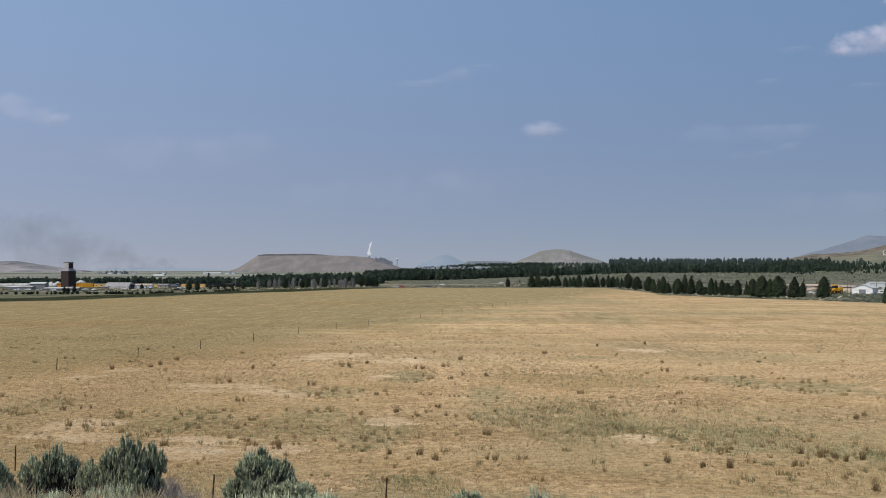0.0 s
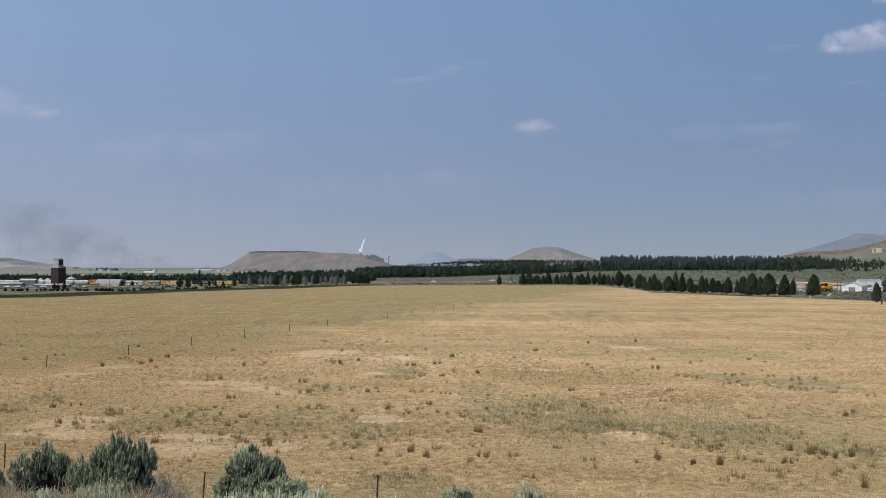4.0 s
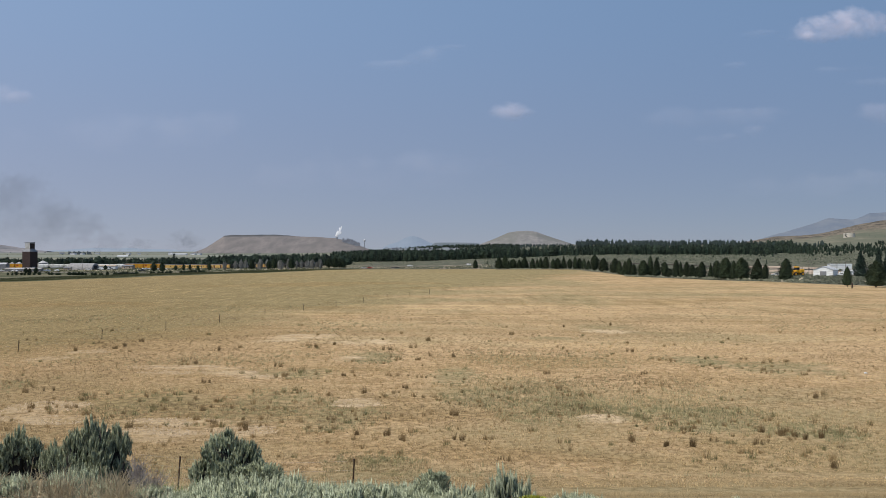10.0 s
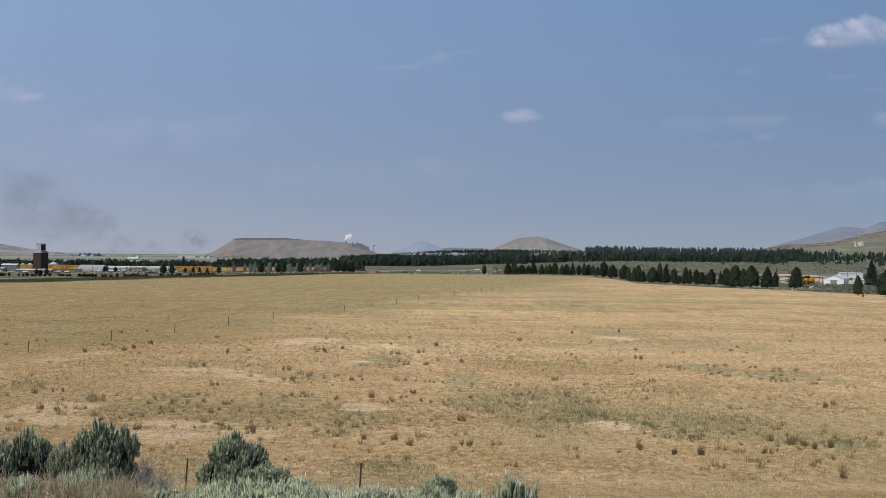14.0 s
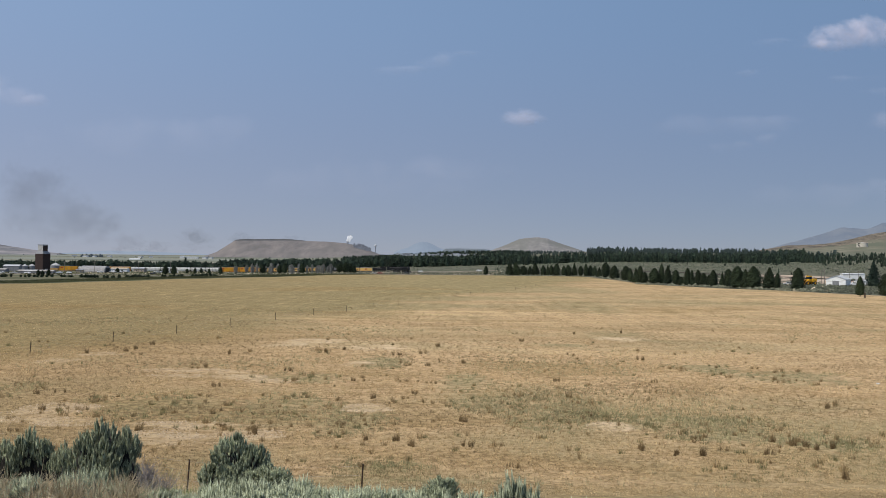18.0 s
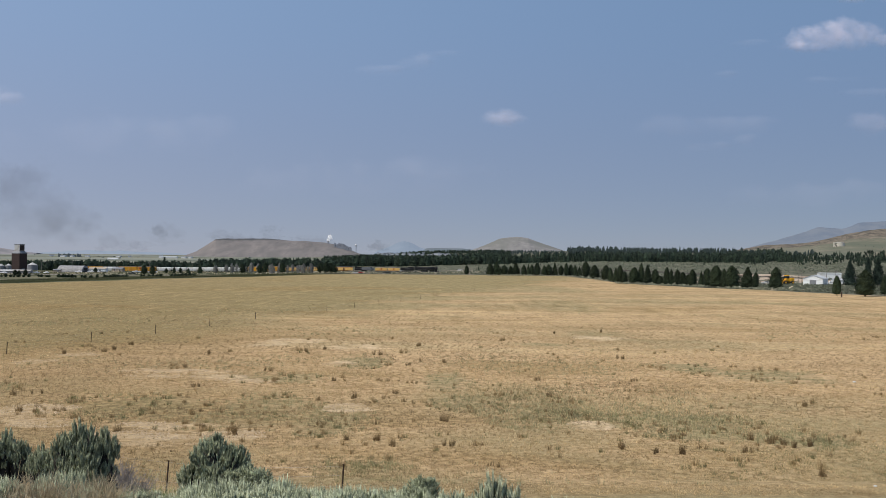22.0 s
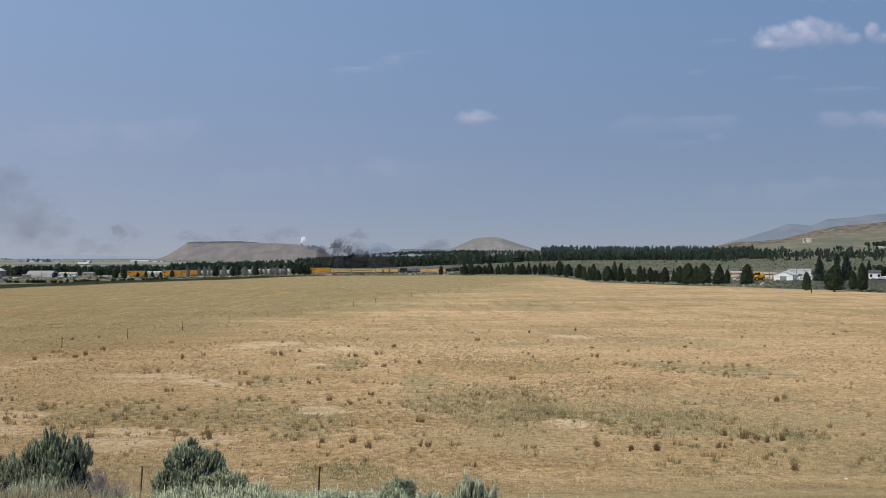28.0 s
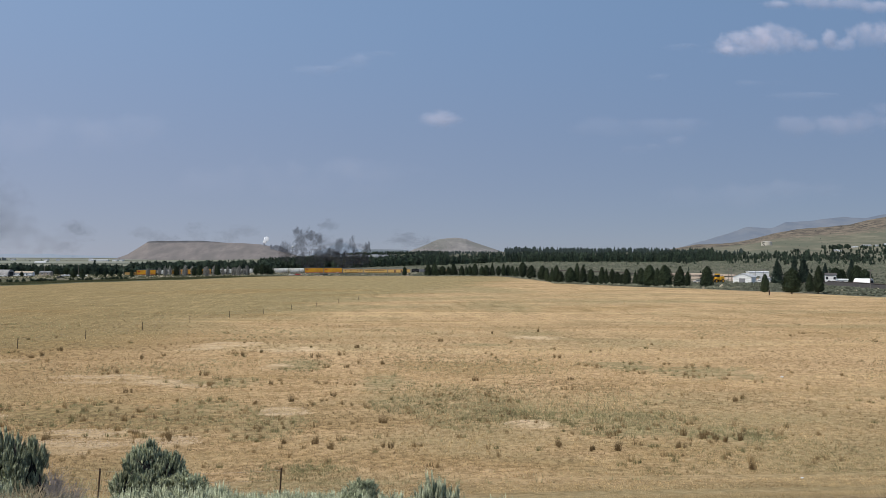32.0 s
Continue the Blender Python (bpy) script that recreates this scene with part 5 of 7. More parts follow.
def passenger_car(L, label, windows, doors):
    ob = empty("passenger_car", Matrix(), label, "train car", "train")
    h = L / 2 - 0.35
    body = box("body", (-h, h, -1.5, 1.5, 1.0, 3.75), M_YELLOW, ob, "golden yellow sides", 0.06)
    bm = bmesh.new()
    vault(bm, -h + 0.05, h - 0.05, 1.46, 3.74, 0.62)
    part("roof", bm, M_CARROOF, ob, "dull grey arched roof", True)
    for z in (1.12, 3.55):
        box("stripe", (-h + 0.02, h - 0.02, -1.52, 1.52, z, z + 0.1), M_RED, body)
    for x in windows:
        part_window(body, x, 1.0, 2.25, 0.85)
    for x in doors:
        box("baggage_door", (x - 0.75, x + 0.75, -1.55, 1.55, 1.1, 3.3), M_BROWN, body, "dark red sliding door")
    for x in (-h + 2.6, h - 2.6):
        truck(ob, x, 3, 0.45, 0.85)
    box("underframe", (-h + 4.5, h - 4.5, -1.1, 1.1, 0.55, 1.02), M_BLACK, ob)
    coupler(ob, h)
    coupler(ob, -h)
    return ob


def part_window(body, x, w, z, hgt):
    box("window", (x - w / 2, x + w / 2, -1.53, 1.53, z, z + hgt), M_GLASS, body)


def box_car(L, label):
    ob = empty("boxcar", Matrix(), label, "train car", "train")
    h = L / 2 - 0.4
    body = box("body", (-h, h, -1.5, 1.5, 1.05, 4.75), M_ORANGE, ob, "weathered orange-yellow steel sides", 0.04)
    for i in range(15):
        x = -h + 0.4 + i * (2 * h - 0.8) / 14
        if abs(x) > 1.8:
            box("side_rib", (x - 0.06, x + 0.06, -1.58, 1.58, 1.15, 4.65), M_ORANGE, body)
    for s in (-0.82, 0.82):
        d = box("plug_door", (s - 0.8, s + 0.8, -1.6, 1.6, 1.2, 4.6), M_ORANGE, body, "yellow plug door")
        box("door_bar", (s - 0.05, s + 0.05, -1.66, 1.66, 1.3, 4.4), M_STEEL, d)
    box("sill", (-h, h, -1.53, 1.53, 0.95, 1.12), M_RED, body, "dark red side sill")
    box("sign_panel", (-h + 1.2, -h + 3.4, -1.52, 1.52, 3.0, 4.0), M_RED, body, "faded red lettering block")
    bm = bmesh.new()
    vault(bm, -h, h, 1.52, 4.74, 0.28, 6)
    part("roof", bm, M_CARROOF, ob, "galvanised ridged roof")
    for x in (-h + 2.1, h - 2.1):
        truck(ob, x)
    coupler(ob, h)
    coupler(ob, -h)
    return ob


def hopper_car(L, label):
    ob = empty("covered_hopper", Matrix(), label, "train car", "train")
    h = L / 2 - 0.4
    bm = bmesh.new()
    sec = [(-1.35, 1.25), (-1.58, 2.1), (-1.58, 3.5), (-1.3, 4.15), (-0.6, 4.45), (0.6, 4.45), (1.3, 4.15), (1.58, 3.5), (1.58, 2.1), (1.35, 1.25)]
    rows = []
    for x, k in ((-h, 0), (-h + 1.4, 1), (h - 1.4, 1), (h, 0)):
        rows.append([bm.verts.new((x, a, b if k else max(b, 2.6))) for a, b in sec])
    for r0, r1 in zip(rows[:-1], rows[1:]):
        for i in range(len(sec)):
            j = (i + 1) % len(sec)
            bm.faces.new((r0[i], r1[i], r1[j], r0[j]))
    bm.faces.new(rows[0])
    bm.faces.new(rows[-1][::-1])
    body = part("body", bm, M_WHITECAR, ob, "chalky white rounded steel body")
    for i in range(4):
        x0 = -h + 2.2 + i * (2 * h - 4.4) / 3
        bm = bmesh.new()
        bmesh.ops.create_cone(bm, cap_ends=True, segments=4, radius1=0.5, radius2=1.5, depth=0.9,
                              matrix=Matrix.Translation((x0, 0, 0.9)) @ Matrix.Rotation(math.pi / 4, 4, "Z"))
        part("hopper_gate", bm, M_WHITECAR, body)
        box("side_post", (x0 - 0.07, x0 + 0.07, -1.64, 1.64, 1.4, 3.6), M_WHITECAR, body)
    box("roof_walk", (-h + 0.3, h - 0.3, -0.35, 0.35, 4.46, 4.6), M_CARGREY, ob)
    for s in (-h + 0.15, h - 0.15):
        box("end_platform", (s - 0.15, s + 0.15, -1.4, 1.4, 1.0, 1.25), M_BLACK, ob)
        tube("brake_ladder", (s, 1.3, 1.2), (s, 1.3, 4.0), 0.05, M_CARGREY, ob)
    for x in (-h + 1.9, h - 1.9):
        truck(ob, x)
    coupler(ob, h)
    coupler(ob, -h)
    return ob


def gondola(L, label):
    ob = empty("gondola_car", Matrix(), label, "train car", "train")
    h = L / 2 - 0.4
    bm = bmesh.new()
    for s in (-1.45, 1.37):
        put_box(bm, -h, h, s, s + 0.08, 1.0, 2.9)
    for x in (-h, h - 0.08):
        put_box(bm, x, x + 0.08, -1.37, 1.37, 1.0, 2.9)
    put_box(bm, -h, h, -1.37, 1.37, 0.95, 1.06)
    body = part("body", bm, M_TANCAR, ob, "rust-tan steel sides")
    for i in range(9):
        x = -h + 0.4 + i * (2 * h - 0.8) / 8
        box("side_rib", (x - 0.06, x + 0.06, -1.52, 1.52, 1.0, 2.85), M_TANCAR, body)
    for x in (-h + 1.7, h - 1.7):
        truck(ob, x)
    coupler(ob, h)
    coupler(ob, -h)
    return ob


def water_tender(L, label):
    ob = empty("water_tender", Matrix(), label, "train car", "train")
    h = L / 2 - 0.35
    body = box("tank_body", (-h, h, -1.5, 1.5, 1.05, 3.6), M_YELLOW, ob, "golden yellow tank sides", 0.12)
    bm = bmesh.new()
    vault(bm, -h + 0.05, h - 0.05, 1.42, 3.58, 0.5)
    part("roof", bm, M_CARROOF, ob, "grey rounded tank top", True)
    box("stripe", (-h + 0.05, h - 0.05, -1.53, 1.53, 1.15, 1.27), M_RED, body)
    box("emblem", (-0.7, 0.7, -1.53, 1.53, 2.0, 3.1), M_RED, body, "small red shield shape")
    for x in (-h + 2.2, h - 2.2):
        truck(ob, x, 3, 0.45, 0.75)
    coupler(ob, h)
    coupler(ob, -h)
    return ob


def diesel(L, label):
    ob = empty("diesel_locomotive", Matrix(), label, "locomotive", "train")
    h = L / 2 - 0.35
    box("frame", (-h, h, -1.5, 1.5, 1.15, 1.6), M_BLACK, ob)
    box("fuel_tank", (-2.6, 2.6, -1.4, 1.4, 0.4, 1.15), M_BLACK, ob, "", 0.15)
    hood = box("long_hood", (-h + 7.8, h - 4.4, -1.0, 1.0, 1.6, 3.9), M_CARGREY, ob, "light grey engine hood", 0.08)
    box("radiator", (-h + 0.8, -h + 7.8, -1.15, 1.15, 1.6, 4.2), M_BLACK, ob, "dark radiator section", 0.08)
    cab = box("cab", (h - 4.3, h - 1.9, -1.5, 1.5, 1.6, 4.3), M_CARGREY, ob, "light grey driver's cab", 0.12)
    for s in (-1.52, 1.52):
        box("window", (h - 3.9, h - 2.4, s - 0.02, s + 0.02, 2.9, 3.8), M_GLASS, cab)
    box("nose", (h - 1.9, h - 0.3, -0.9, 0.9, 1.6, 3.1), M_CARGREY, ob, "", 0.15)
    for s in (-1.45, 1.45):
        tube("handrail", (-h + 1, s, 2.6), (h - 4.5, s, 2.6), 0.05, M_STEEL, ob)
    for x in (-h + 3.4, h - 3.4):
        truck(ob, x, 3, 0.5, 0.95)
    coupler(ob, h)
    coupler(ob, -h)
    return ob


def steam_engine(L, label):
    ob = empty("steam_locomotive", Matrix(), label, "locomotive", "train")
    h = L / 2
    boiler = tube("boiler", (-h + 4.2, 0, 3.05), (h - 2.4, 0, 3.05), 1.5, M_BLACK, ob, n=24)
    tube("smokebox", (h - 4.6, 0, 3.05), (h - 1.9, 0, 3.05), 1.56, M_BLACK, ob, "sooty black smokebox", n=24)
    tube("smokebox_door", (h - 1.9, 0, 3.05), (h - 1.7, 0, 3.05), 1.2, M_STEEL, boiler, "grey smokebox front", n=20)
    box("firebox", (-h + 2.6, -h + 8.0, -1.55, 1.55, 1.5, 4.2), M_BLACK, ob, "", 0.3)
    cab = box("cab", (-h + 0.2, -h + 3.2, -1.6, 1.6, 1.5, 4.75), M_BLACK, ob, "black driver's cab", 0.06)
    for s in (-1.62, 1.62):
        box("window", (-h + 0.8, -h + 2.4, s - 0.02, s + 0.02, 3.1, 4.0), M_GLASS, cab)
    box("cab_roof", (-h, -h + 3.4, -1.65, 1.65, 4.75, 4.9), M_BLACK, cab)
    st = tube("smokestack", (h - 3.4, 0, 4.4), (h - 3.4, 0, 5.15), 0.5, M_BLACK, ob, n=14)
    for x, n in ((h - 6.5, "sand_dome"), (h - 10.5, "steam_dome")):
        bm = bmesh.new()
        put_box(bm, x - 0.9, x + 0.9, -0.7, 0.7, 4.3, 4.9, 0.25)
        part(n, bm, M_BLACK, ob)
    for s in (-1.55, 1.55):
        box("running_board", (-h + 4.0, h - 1.8, s - 0.25, s + 0.25, 2.1, 2.2), M_STEEL, ob, "grey running board")
        for cx in (h - 3.2, 0.6):
            tube("cylinder", (cx - 0.9, s, 1.05), (cx + 0.9, s, 1.05), 0.48, M_BLACK, ob, n=14)
        for cx in (h - 6.4, -2.6):
            box("side_rod", (cx - 2.6, cx + 2.6, s * 0.95 - 0.05, s * 0.95 + 0.05, 0.75, 0.9), M_STEEL, ob)
    for c0 in (h - 9.0, -5.2):
        for i in range(4):
            bm = bmesh.new()
            put_tube(bm, (c0 + i * 1.75, -0.83, 0.86), (c0 + i * 1.75, 0.83, 0.86), 0.86, None, 18)
            part("driving_wheel", bm, M_BLACK, ob)
    truck(ob, h - 1.9, 2, 0.46, 0.9)
    truck(ob, -h + 1.6, 2, 0.5, 0.9)
    bm = bmesh.new()
    for i in range(7):
        y = -1.2 + i * 0.4
        put_tube(bm, (h - 0.9, y, 1.1), (h, y * 0.7, 0.2), 0.06, None, 4)
    put_box(bm, h - 1.2, h - 0.7, -1.4, 1.4, 0.95, 1.3)
    part("pilot", bm, M_BLACK, ob)
    tube("headlight", (h - 1.7, 0, 3.7), (h - 1.45, 0, 3.7), 0.22, M_STEEL, ob, n=12)
    return ob


def coal_tender(L, label):
    ob = empty("tender", Matrix(), label, "train car", "train")
    h = L / 2 - 0.2
    body = box("tank_body", (-h, h, -1.55, 1.55, 1.2, 3.9), M_BLACK, ob, "plain black tank", 0.15)
    box("coal_bunker", (0.5, h - 0.2, -1.3, 1.3, 3.9, 4.6), M_BLACK, body, "black raised bunker", 0.1)
    box("name_bar", (-2.2, 2.2, -1.57, 1.57, 2.6, 2.95), M_STEEL, body, "pale lettering bar")
    for i in range(6):
        bm = bmesh.new()
        x = -h + 1.6 + i * (2 * h - 3.2) / 5
        put_tube(bm, (x, -0.82, 0.53), (x, 0.82, 0.53), 0.53, None, 14)
        part("wheelset", bm, M_BLACK, ob)
    coupler(ob, -h)
    return ob


S = TRACK_Y / 1570
TRAIN = []          # thing, middle of the car in metres ahead of the first boxcar's front


def couple(ob, a, b):
    ob.scale = (1, 1, 1.15)
    TRAIN.append((ob, (a + b) / 2 * S))


couple(steam_engine(44.5 * S, "huge black articulated steam locomotive under way"), 227.5, 272)
couple(coal_tender(24.5 * S, "long black tender coupled behind the steam locomotive"), 203, 227.5)
t1 = water_tender(21.8 * S, "yellow auxiliary water tender with a grey top")
couple(t1, 180.5, 202.3)
couple(copy_thing(t1, Matrix()), 158.5, 180.3)
couple(diesel(37.5 * S, "grey and black diesel locomotive within the train"), 120.3, 157.8)
couple(passenger_car(40.5 * S, "yellow baggage car with dark red doors", [], [-4.0, 2.4]), 79, 119.5)
couple(passenger_car(41.5 * S, "yellow passenger coach with a row of windows", [-9.2 + i * 1.75 for i in range(11)], []), 37, 78.5)
couple(passenger_car(36.5 * S, "yellow service car with few windows", [-7.5, -2.0, 4.5, 7.5], []), 0.2, 36.7)
b1 = box_car(33 * S, "tall orange-yellow steel boxcar with ribbed sides")
couple(b1, -33, 0)
for k in (-66, -259.5, -292.5, -353):
    couple(copy_thing(b1, Matrix()), k, k + 33)
h1 = hopper_car(26.4 * S, "chalky white covered hopper car with rounded top")
couple(h1, -93, -66.6)
for k in range(1, 6):
    couple(copy_thing(h1, Matrix()), -93 - 26.6 * k, -66.6 - 26.6 * k)
couple(copy_thing(h1, Matrix()), -319.5, -293)
couple(gondola(19.5 * S, "low rust-tan gondola car at the end of the train"), -373, -353.5)
# seconds, front of the first boxcar as a bearing (thousandths)
RUN = [(0, -431.2), (4, -383.4), (9, -323.6), (16.5, -236.3), (20, -190.4), (23, -150.3), (25, -123.6), (27.5, -90.4), (30, -56.7), (32, -29.3)]


def run_train():
    for ob, ahead in TRAIN:
        rows = []
        for t in [1.6 * k for k in range(21)]:
            x = float(np.interp(t, [r[0] for r in RUN], [r[1] for r in RUN])) / 1000 * TRACK_Y + ahead
            rows.append((t, pose(x, TRACK_Y, rail_z(x), 0, -math.degrees(math.atan2(rail_z(x + 6) - rail_z(x - 6), 12)), 0)))
        walk(ob, rows)

# ---------------------------------------------------------------- buildings and things by the railway
M_WHITEWALL = mat("white_siding", (0.76, 0.76, 0.74), (0.86, 0.86, 0.85), scale=0.5, rough=0.7, stretch=(1, 1, 6), c3=(0.68, 0.66, 0.63), scale3=0.2)
M_TIN = mat("tin_roof", (0.40, 0.40, 0.40), (0.55, 0.55, 0.55), scale=0.8, rough=0.6, metal=0.0, stretch=(5, 1, 1))
M_DULLROOF = mat("dull_roof", (0.34, 0.335, 0.33), (0.50, 0.495, 0.48), scale=0.5, rough=0.7, c3=(0.28, 0.25, 0.22), scale3=0.2)
M_RUSTTIN = mat("rusty_tin", (0.030, 0.021, 0.019), (0.066, 0.042, 0.036), scale=0.9, rough=0.8, stretch=(4, 4, 0.5))
M_GREYTIN = mat("weathered_tin", (0.16, 0.16, 0.17), (0.27, 0.27, 0.28), scale=0.7, rough=0.7, stretch=(4, 4, 0.6))
M_BARNROOF = mat("barn_roof", (0.22, 0.21, 0.21), (0.33, 0.315, 0.31), scale=0.4, rough=0.6, stretch=(1, 1, 3))
M_DARKROOF = mat("dark_shingle", (0.06, 0.055, 0.055), (0.12, 0.11, 0.105), scale=2)
M_TANWALL = mat("tan_siding", (0.36, 0.29, 0.22), (0.46, 0.38, 0.29), scale=0.6)
M_MACHINE = mat("machine_yellow", (0.66, 0.32, 0.015), (0.78, 0.42, 0.03), scale=0.9, rough=0.5)
M_TYRE = mat("tyre_rubber", (0.012, 0.012, 0.012), (0.03, 0.03, 0.03), scale=3)
M_TANK = mat("tank_cream", (0.50, 0.46, 0.38), (0.62, 0.57, 0.48), scale=0.1, rough=0.6)
M_SIGN_AND_SHADE = mat("sign_and_shade_black", (0.02, 0.02, 0.02), (0.04, 0.04, 0.04), scale=1)


def gable(name, label, x, y, turn, L, W, wall, rise, walls, roof, windows=(), doors=(), eave=0.3, category="building", lift=0.0, group=""):
    """A gabled building, its ridge along local x. Windows and doors: side (0 front, 1 right end, 2 left end), place along it, width, sill, height."""
    ob = empty(name, at(x, y, turn, lift=lift), label, category, group)
    a, b = L / 2, W / 2
    bm = bmesh.new()
    v = [bm.verts.new(p) for p in ((-a, -b, -0.5), (a, -b, -0.5), (a, b, -0.5), (-a, b, -0.5), (-a, -b, wall), (a, -b, wall), (a, b, wall), (-a, b, wall), (-a, 0, wall + rise), (a, 0, wall + rise))]
    for f in ((0, 1, 5, 4), (2, 3, 7, 6), (1, 2, 6, 9, 5), (3, 0, 4, 8, 7)):
        bm.faces.new([v[i] for i in f])
    body = part("wall", bm, walls, ob)
    k = rise / b
    bm = bmesh.new()
    for s in (-1, 1):
        p = [(-a - eave, s * (b + eave), wall - k * eave + 0.06), (a + eave, s * (b + eave), wall - k * eave + 0.06), (a + eave, 0, wall + rise + 0.06), (-a - eave, 0, wall + rise + 0.06)]
        lo = [bm.verts.new(q) for q in p]
        hi = [bm.verts.new((q[0], q[1], q[2] + 0.12)) for q in p]
        bm.faces.new(lo)
        bm.faces.new(hi[::-1])
        for i in range(4):
            j = (i + 1) % 4
            bm.faces.new((lo[i], lo[j], hi[j], hi[i]))
    part("roof", bm, roof, ob)
    for kind, rows, m in (("window", windows, M_GLASS), ("door", doors, M_GREYTIN)):
        for side, c, w, z, h in rows:
            d = (c - w / 2, c + w / 2, -b - 0.05, -b + 0.02, z, z + h) if side == 0 else \
                ((a - 0.02, a + 0.05) if side == 1 else (-a - 0.05, -a + 0.02)) + (c - w / 2, c + w / 2, z, z + h)
            o = box(kind, d, m, body)
            if kind == "window":
                e = 0.08
                f = box("window_frame", (d[0] - e if side == 0 else d[0] + 0.02, d[1] + e if side == 0 else d[1] - 0.02,
                                         d[2] - e if side else d[2] + 0.02, d[3] + e if side else d[3] - 0.02, z - e, z + h + e), M_WHITEWALL, body)
    return ob


def arched_barn(name, label, x, y, turn, L, W, H, roof, end, opening=True, category="barn"):
    ob = empty(name, at(x, y, turn), label, category)
    bm = bmesh.new()
    vault(bm, -L / 2, L / 2, W / 2, -0.2, H + 0.2, 12)
    part("arched_roof", bm, roof, ob)
    for s in (-1, 1):
        bm = bmesh.new()
        c = [bm.verts.new((s * (L / 2 + 0.05), -W * 0.46 * math.cos(math.pi * i / 12), -0.1 + H * 0.93 * math.sin(math.pi * i / 12))) for i in range(13)]
        bm.faces.new(c)
        part("end_wall", bm, end, ob)
    if opening:
        # no real opening: a black sheet stands for the shade within
        box("doorway", (L / 2 + 0.03, L / 2 + 0.12, -W * 0.25, W * 0.25, 0, H * 0.66), M_SIGN_AND_SHADE, ob, "open doorway with its inner shade as a black sheet")
    return ob


def elevator(x, y):
    ob = empty("grain_elevator", at(x, y, 70), "tall dark tin-clad grain elevator with a cupola", "grain elevator")
    w = 3.9
    body = box("tower", (-w, w, -w, w, -0.5, 15.2), M_RUSTTIN, ob, "dark rust-brown corrugated walls", 0.05)
    bm = bmesh.new()
    v = [bm.verts.new(p) for p in ((-w - .2, -w - .2, 15.2), (w + .2, -w - .2, 15.2), (w + .2, w + .2, 15.2), (-w - .2, w + .2, 15.2), (-2.55, -2.55, 17.2), (2.55, -2.55, 17.2), (2.55, 2.55, 17.2), (-2.55, 2.55, 17.2))]
    for f in ((0, 1, 5, 4), (1, 2, 6, 5), (2, 3, 7, 6), (3, 0, 4, 7)):
        bm.faces.new([v[i] for i in f])
    part("shoulder_roof", bm, M_GREYTIN, ob, "grey sloping shoulder roof")
    cup = box("cupola", (-2.55, 2.55, -2.55, 2.55, 17.1, 22.1), M_DULLROOF, ob, "grey weathered cupola", 0.05)
    # dark sheet over the face turned from the sun, standing for its shade
    box("shade_panel", (-2.35, 2.35, -2.61, -2.51, 17.5, 21.6), M_RUSTTIN, cup)
    box("cupola_roof", (-2.75, 2.75, -2.75, 2.75, 22.1, 22.5), M_GREYTIN, cup)
    for i in range(9):
        zz = 1.2 + i * 1.6
        box("cladding_seam", (-w - 0.03, w + 0.03, -w - 0.03, w + 0.03, zz, zz + 0.06), M_RUSTTIN, body)
    box("driveway_door", (-1.6, 1.6, -w - 0.06, -w + 0.02, 0, 3.4), M_GREYTIN, body)


def bin_silo(x, y, r, h):
    ob = empty("grain_bin", at(x, y), "round corrugated steel grain bin with a cone roof", "grain bin", "grain bins")
    bm = bmesh.new()
    for i in range(7):
        put_tube(bm, (0, 0, h * i / 7 - 0.1), (0, 0, h * (i + 1) / 7 - 0.1), r * (1 + 0.006 * (i % 2)), None, 28, False)
    part("wall", bm, M_GREYTIN, ob, smooth=True)
    bm = bmesh.new()
    put_tube(bm, (0, 0, h - 0.15), (0, 0, h + r * 0.5), r * 1.03, 0.35, 28)
    part("roof", bm, M_DULLROOF, ob, "grey ribbed cone roof")
    box("roof_hatch", (-0.35, 0.35, -0.35, 0.35, h + r * 0.48, h + r * 0.48 + 0.35), M_GREYTIN, ob)


elevator(-322.6, 700)
gable("long_shed", "long low shed with a pale tin roof by the elevator", -320.5, 686, 2, 27, 6, 1.7, 1.0, M_GREYTIN, M_DULLROOF, doors=[(0, -6, 3, 0, 1.5), (0, 5, 3, 0, 1.5)], category="shed")
bin_silo(-402.5, 902, 5.0, 6.2)
bin_silo(-433.0, 900, 3.2, 5.4)
bin_silo(-428.0, 905, 3.2, 5.6)
gable("stock_shed", "low white-roofed stock shed by the railway", -372, 720, 3, 22, 7, 2.0, 0.9, M_GREYTIN, M_DULLROOF, doors=[(0, -5, 3, 0, 1.7), (0, 4, 3, 0, 1.7)], category="shed")
gable("grey_shed", "grey tin shed at the edge of the yard", -376, 760, 4, 13, 8, 4.2, 1.2, M_GREYTIN, M_TIN, doors=[(0, 0, 4, 0, 3.2)], category="shed")
gable("small_shed", "small tan shed on the dusty yard", -300.5, 718, 10, 5.5, 4, 2.2, 0.5, M_TANWALL, M_GREYTIN, doors=[(0, 1, 1.2, 0, 1.9)], category="shed")
arched_barn("arched_barn", "long grey arched-roof barn with an open dark end", -297.5, 742, -14, 23.5, 10, 5.4, M_BARNROOF, M_GREYTIN)
gable("white_house", "low white house with a pink-grey roof by the yard", -280.5, 752, 3, 14, 6, 2.7, 1.1, M_WHITEWALL, M_TANWALL,
      windows=[(0, -2.5, 1.2, 1, 1.0), (0, 2.5, 1.2, 1, 1.0)], doors=[(0, 0, 1, 0, 2.0)], category="house")
gable("tan_house", "tan house with a low roof by the yard", -268.0, 765, -4, 9, 6, 2.6, 1.0, M_TANWALL, M_GREYTIN, windows=[(0, -2, 1.2, 1, 1.0), (0, 2.6, 1.2, 1, 1.0)], category="house")


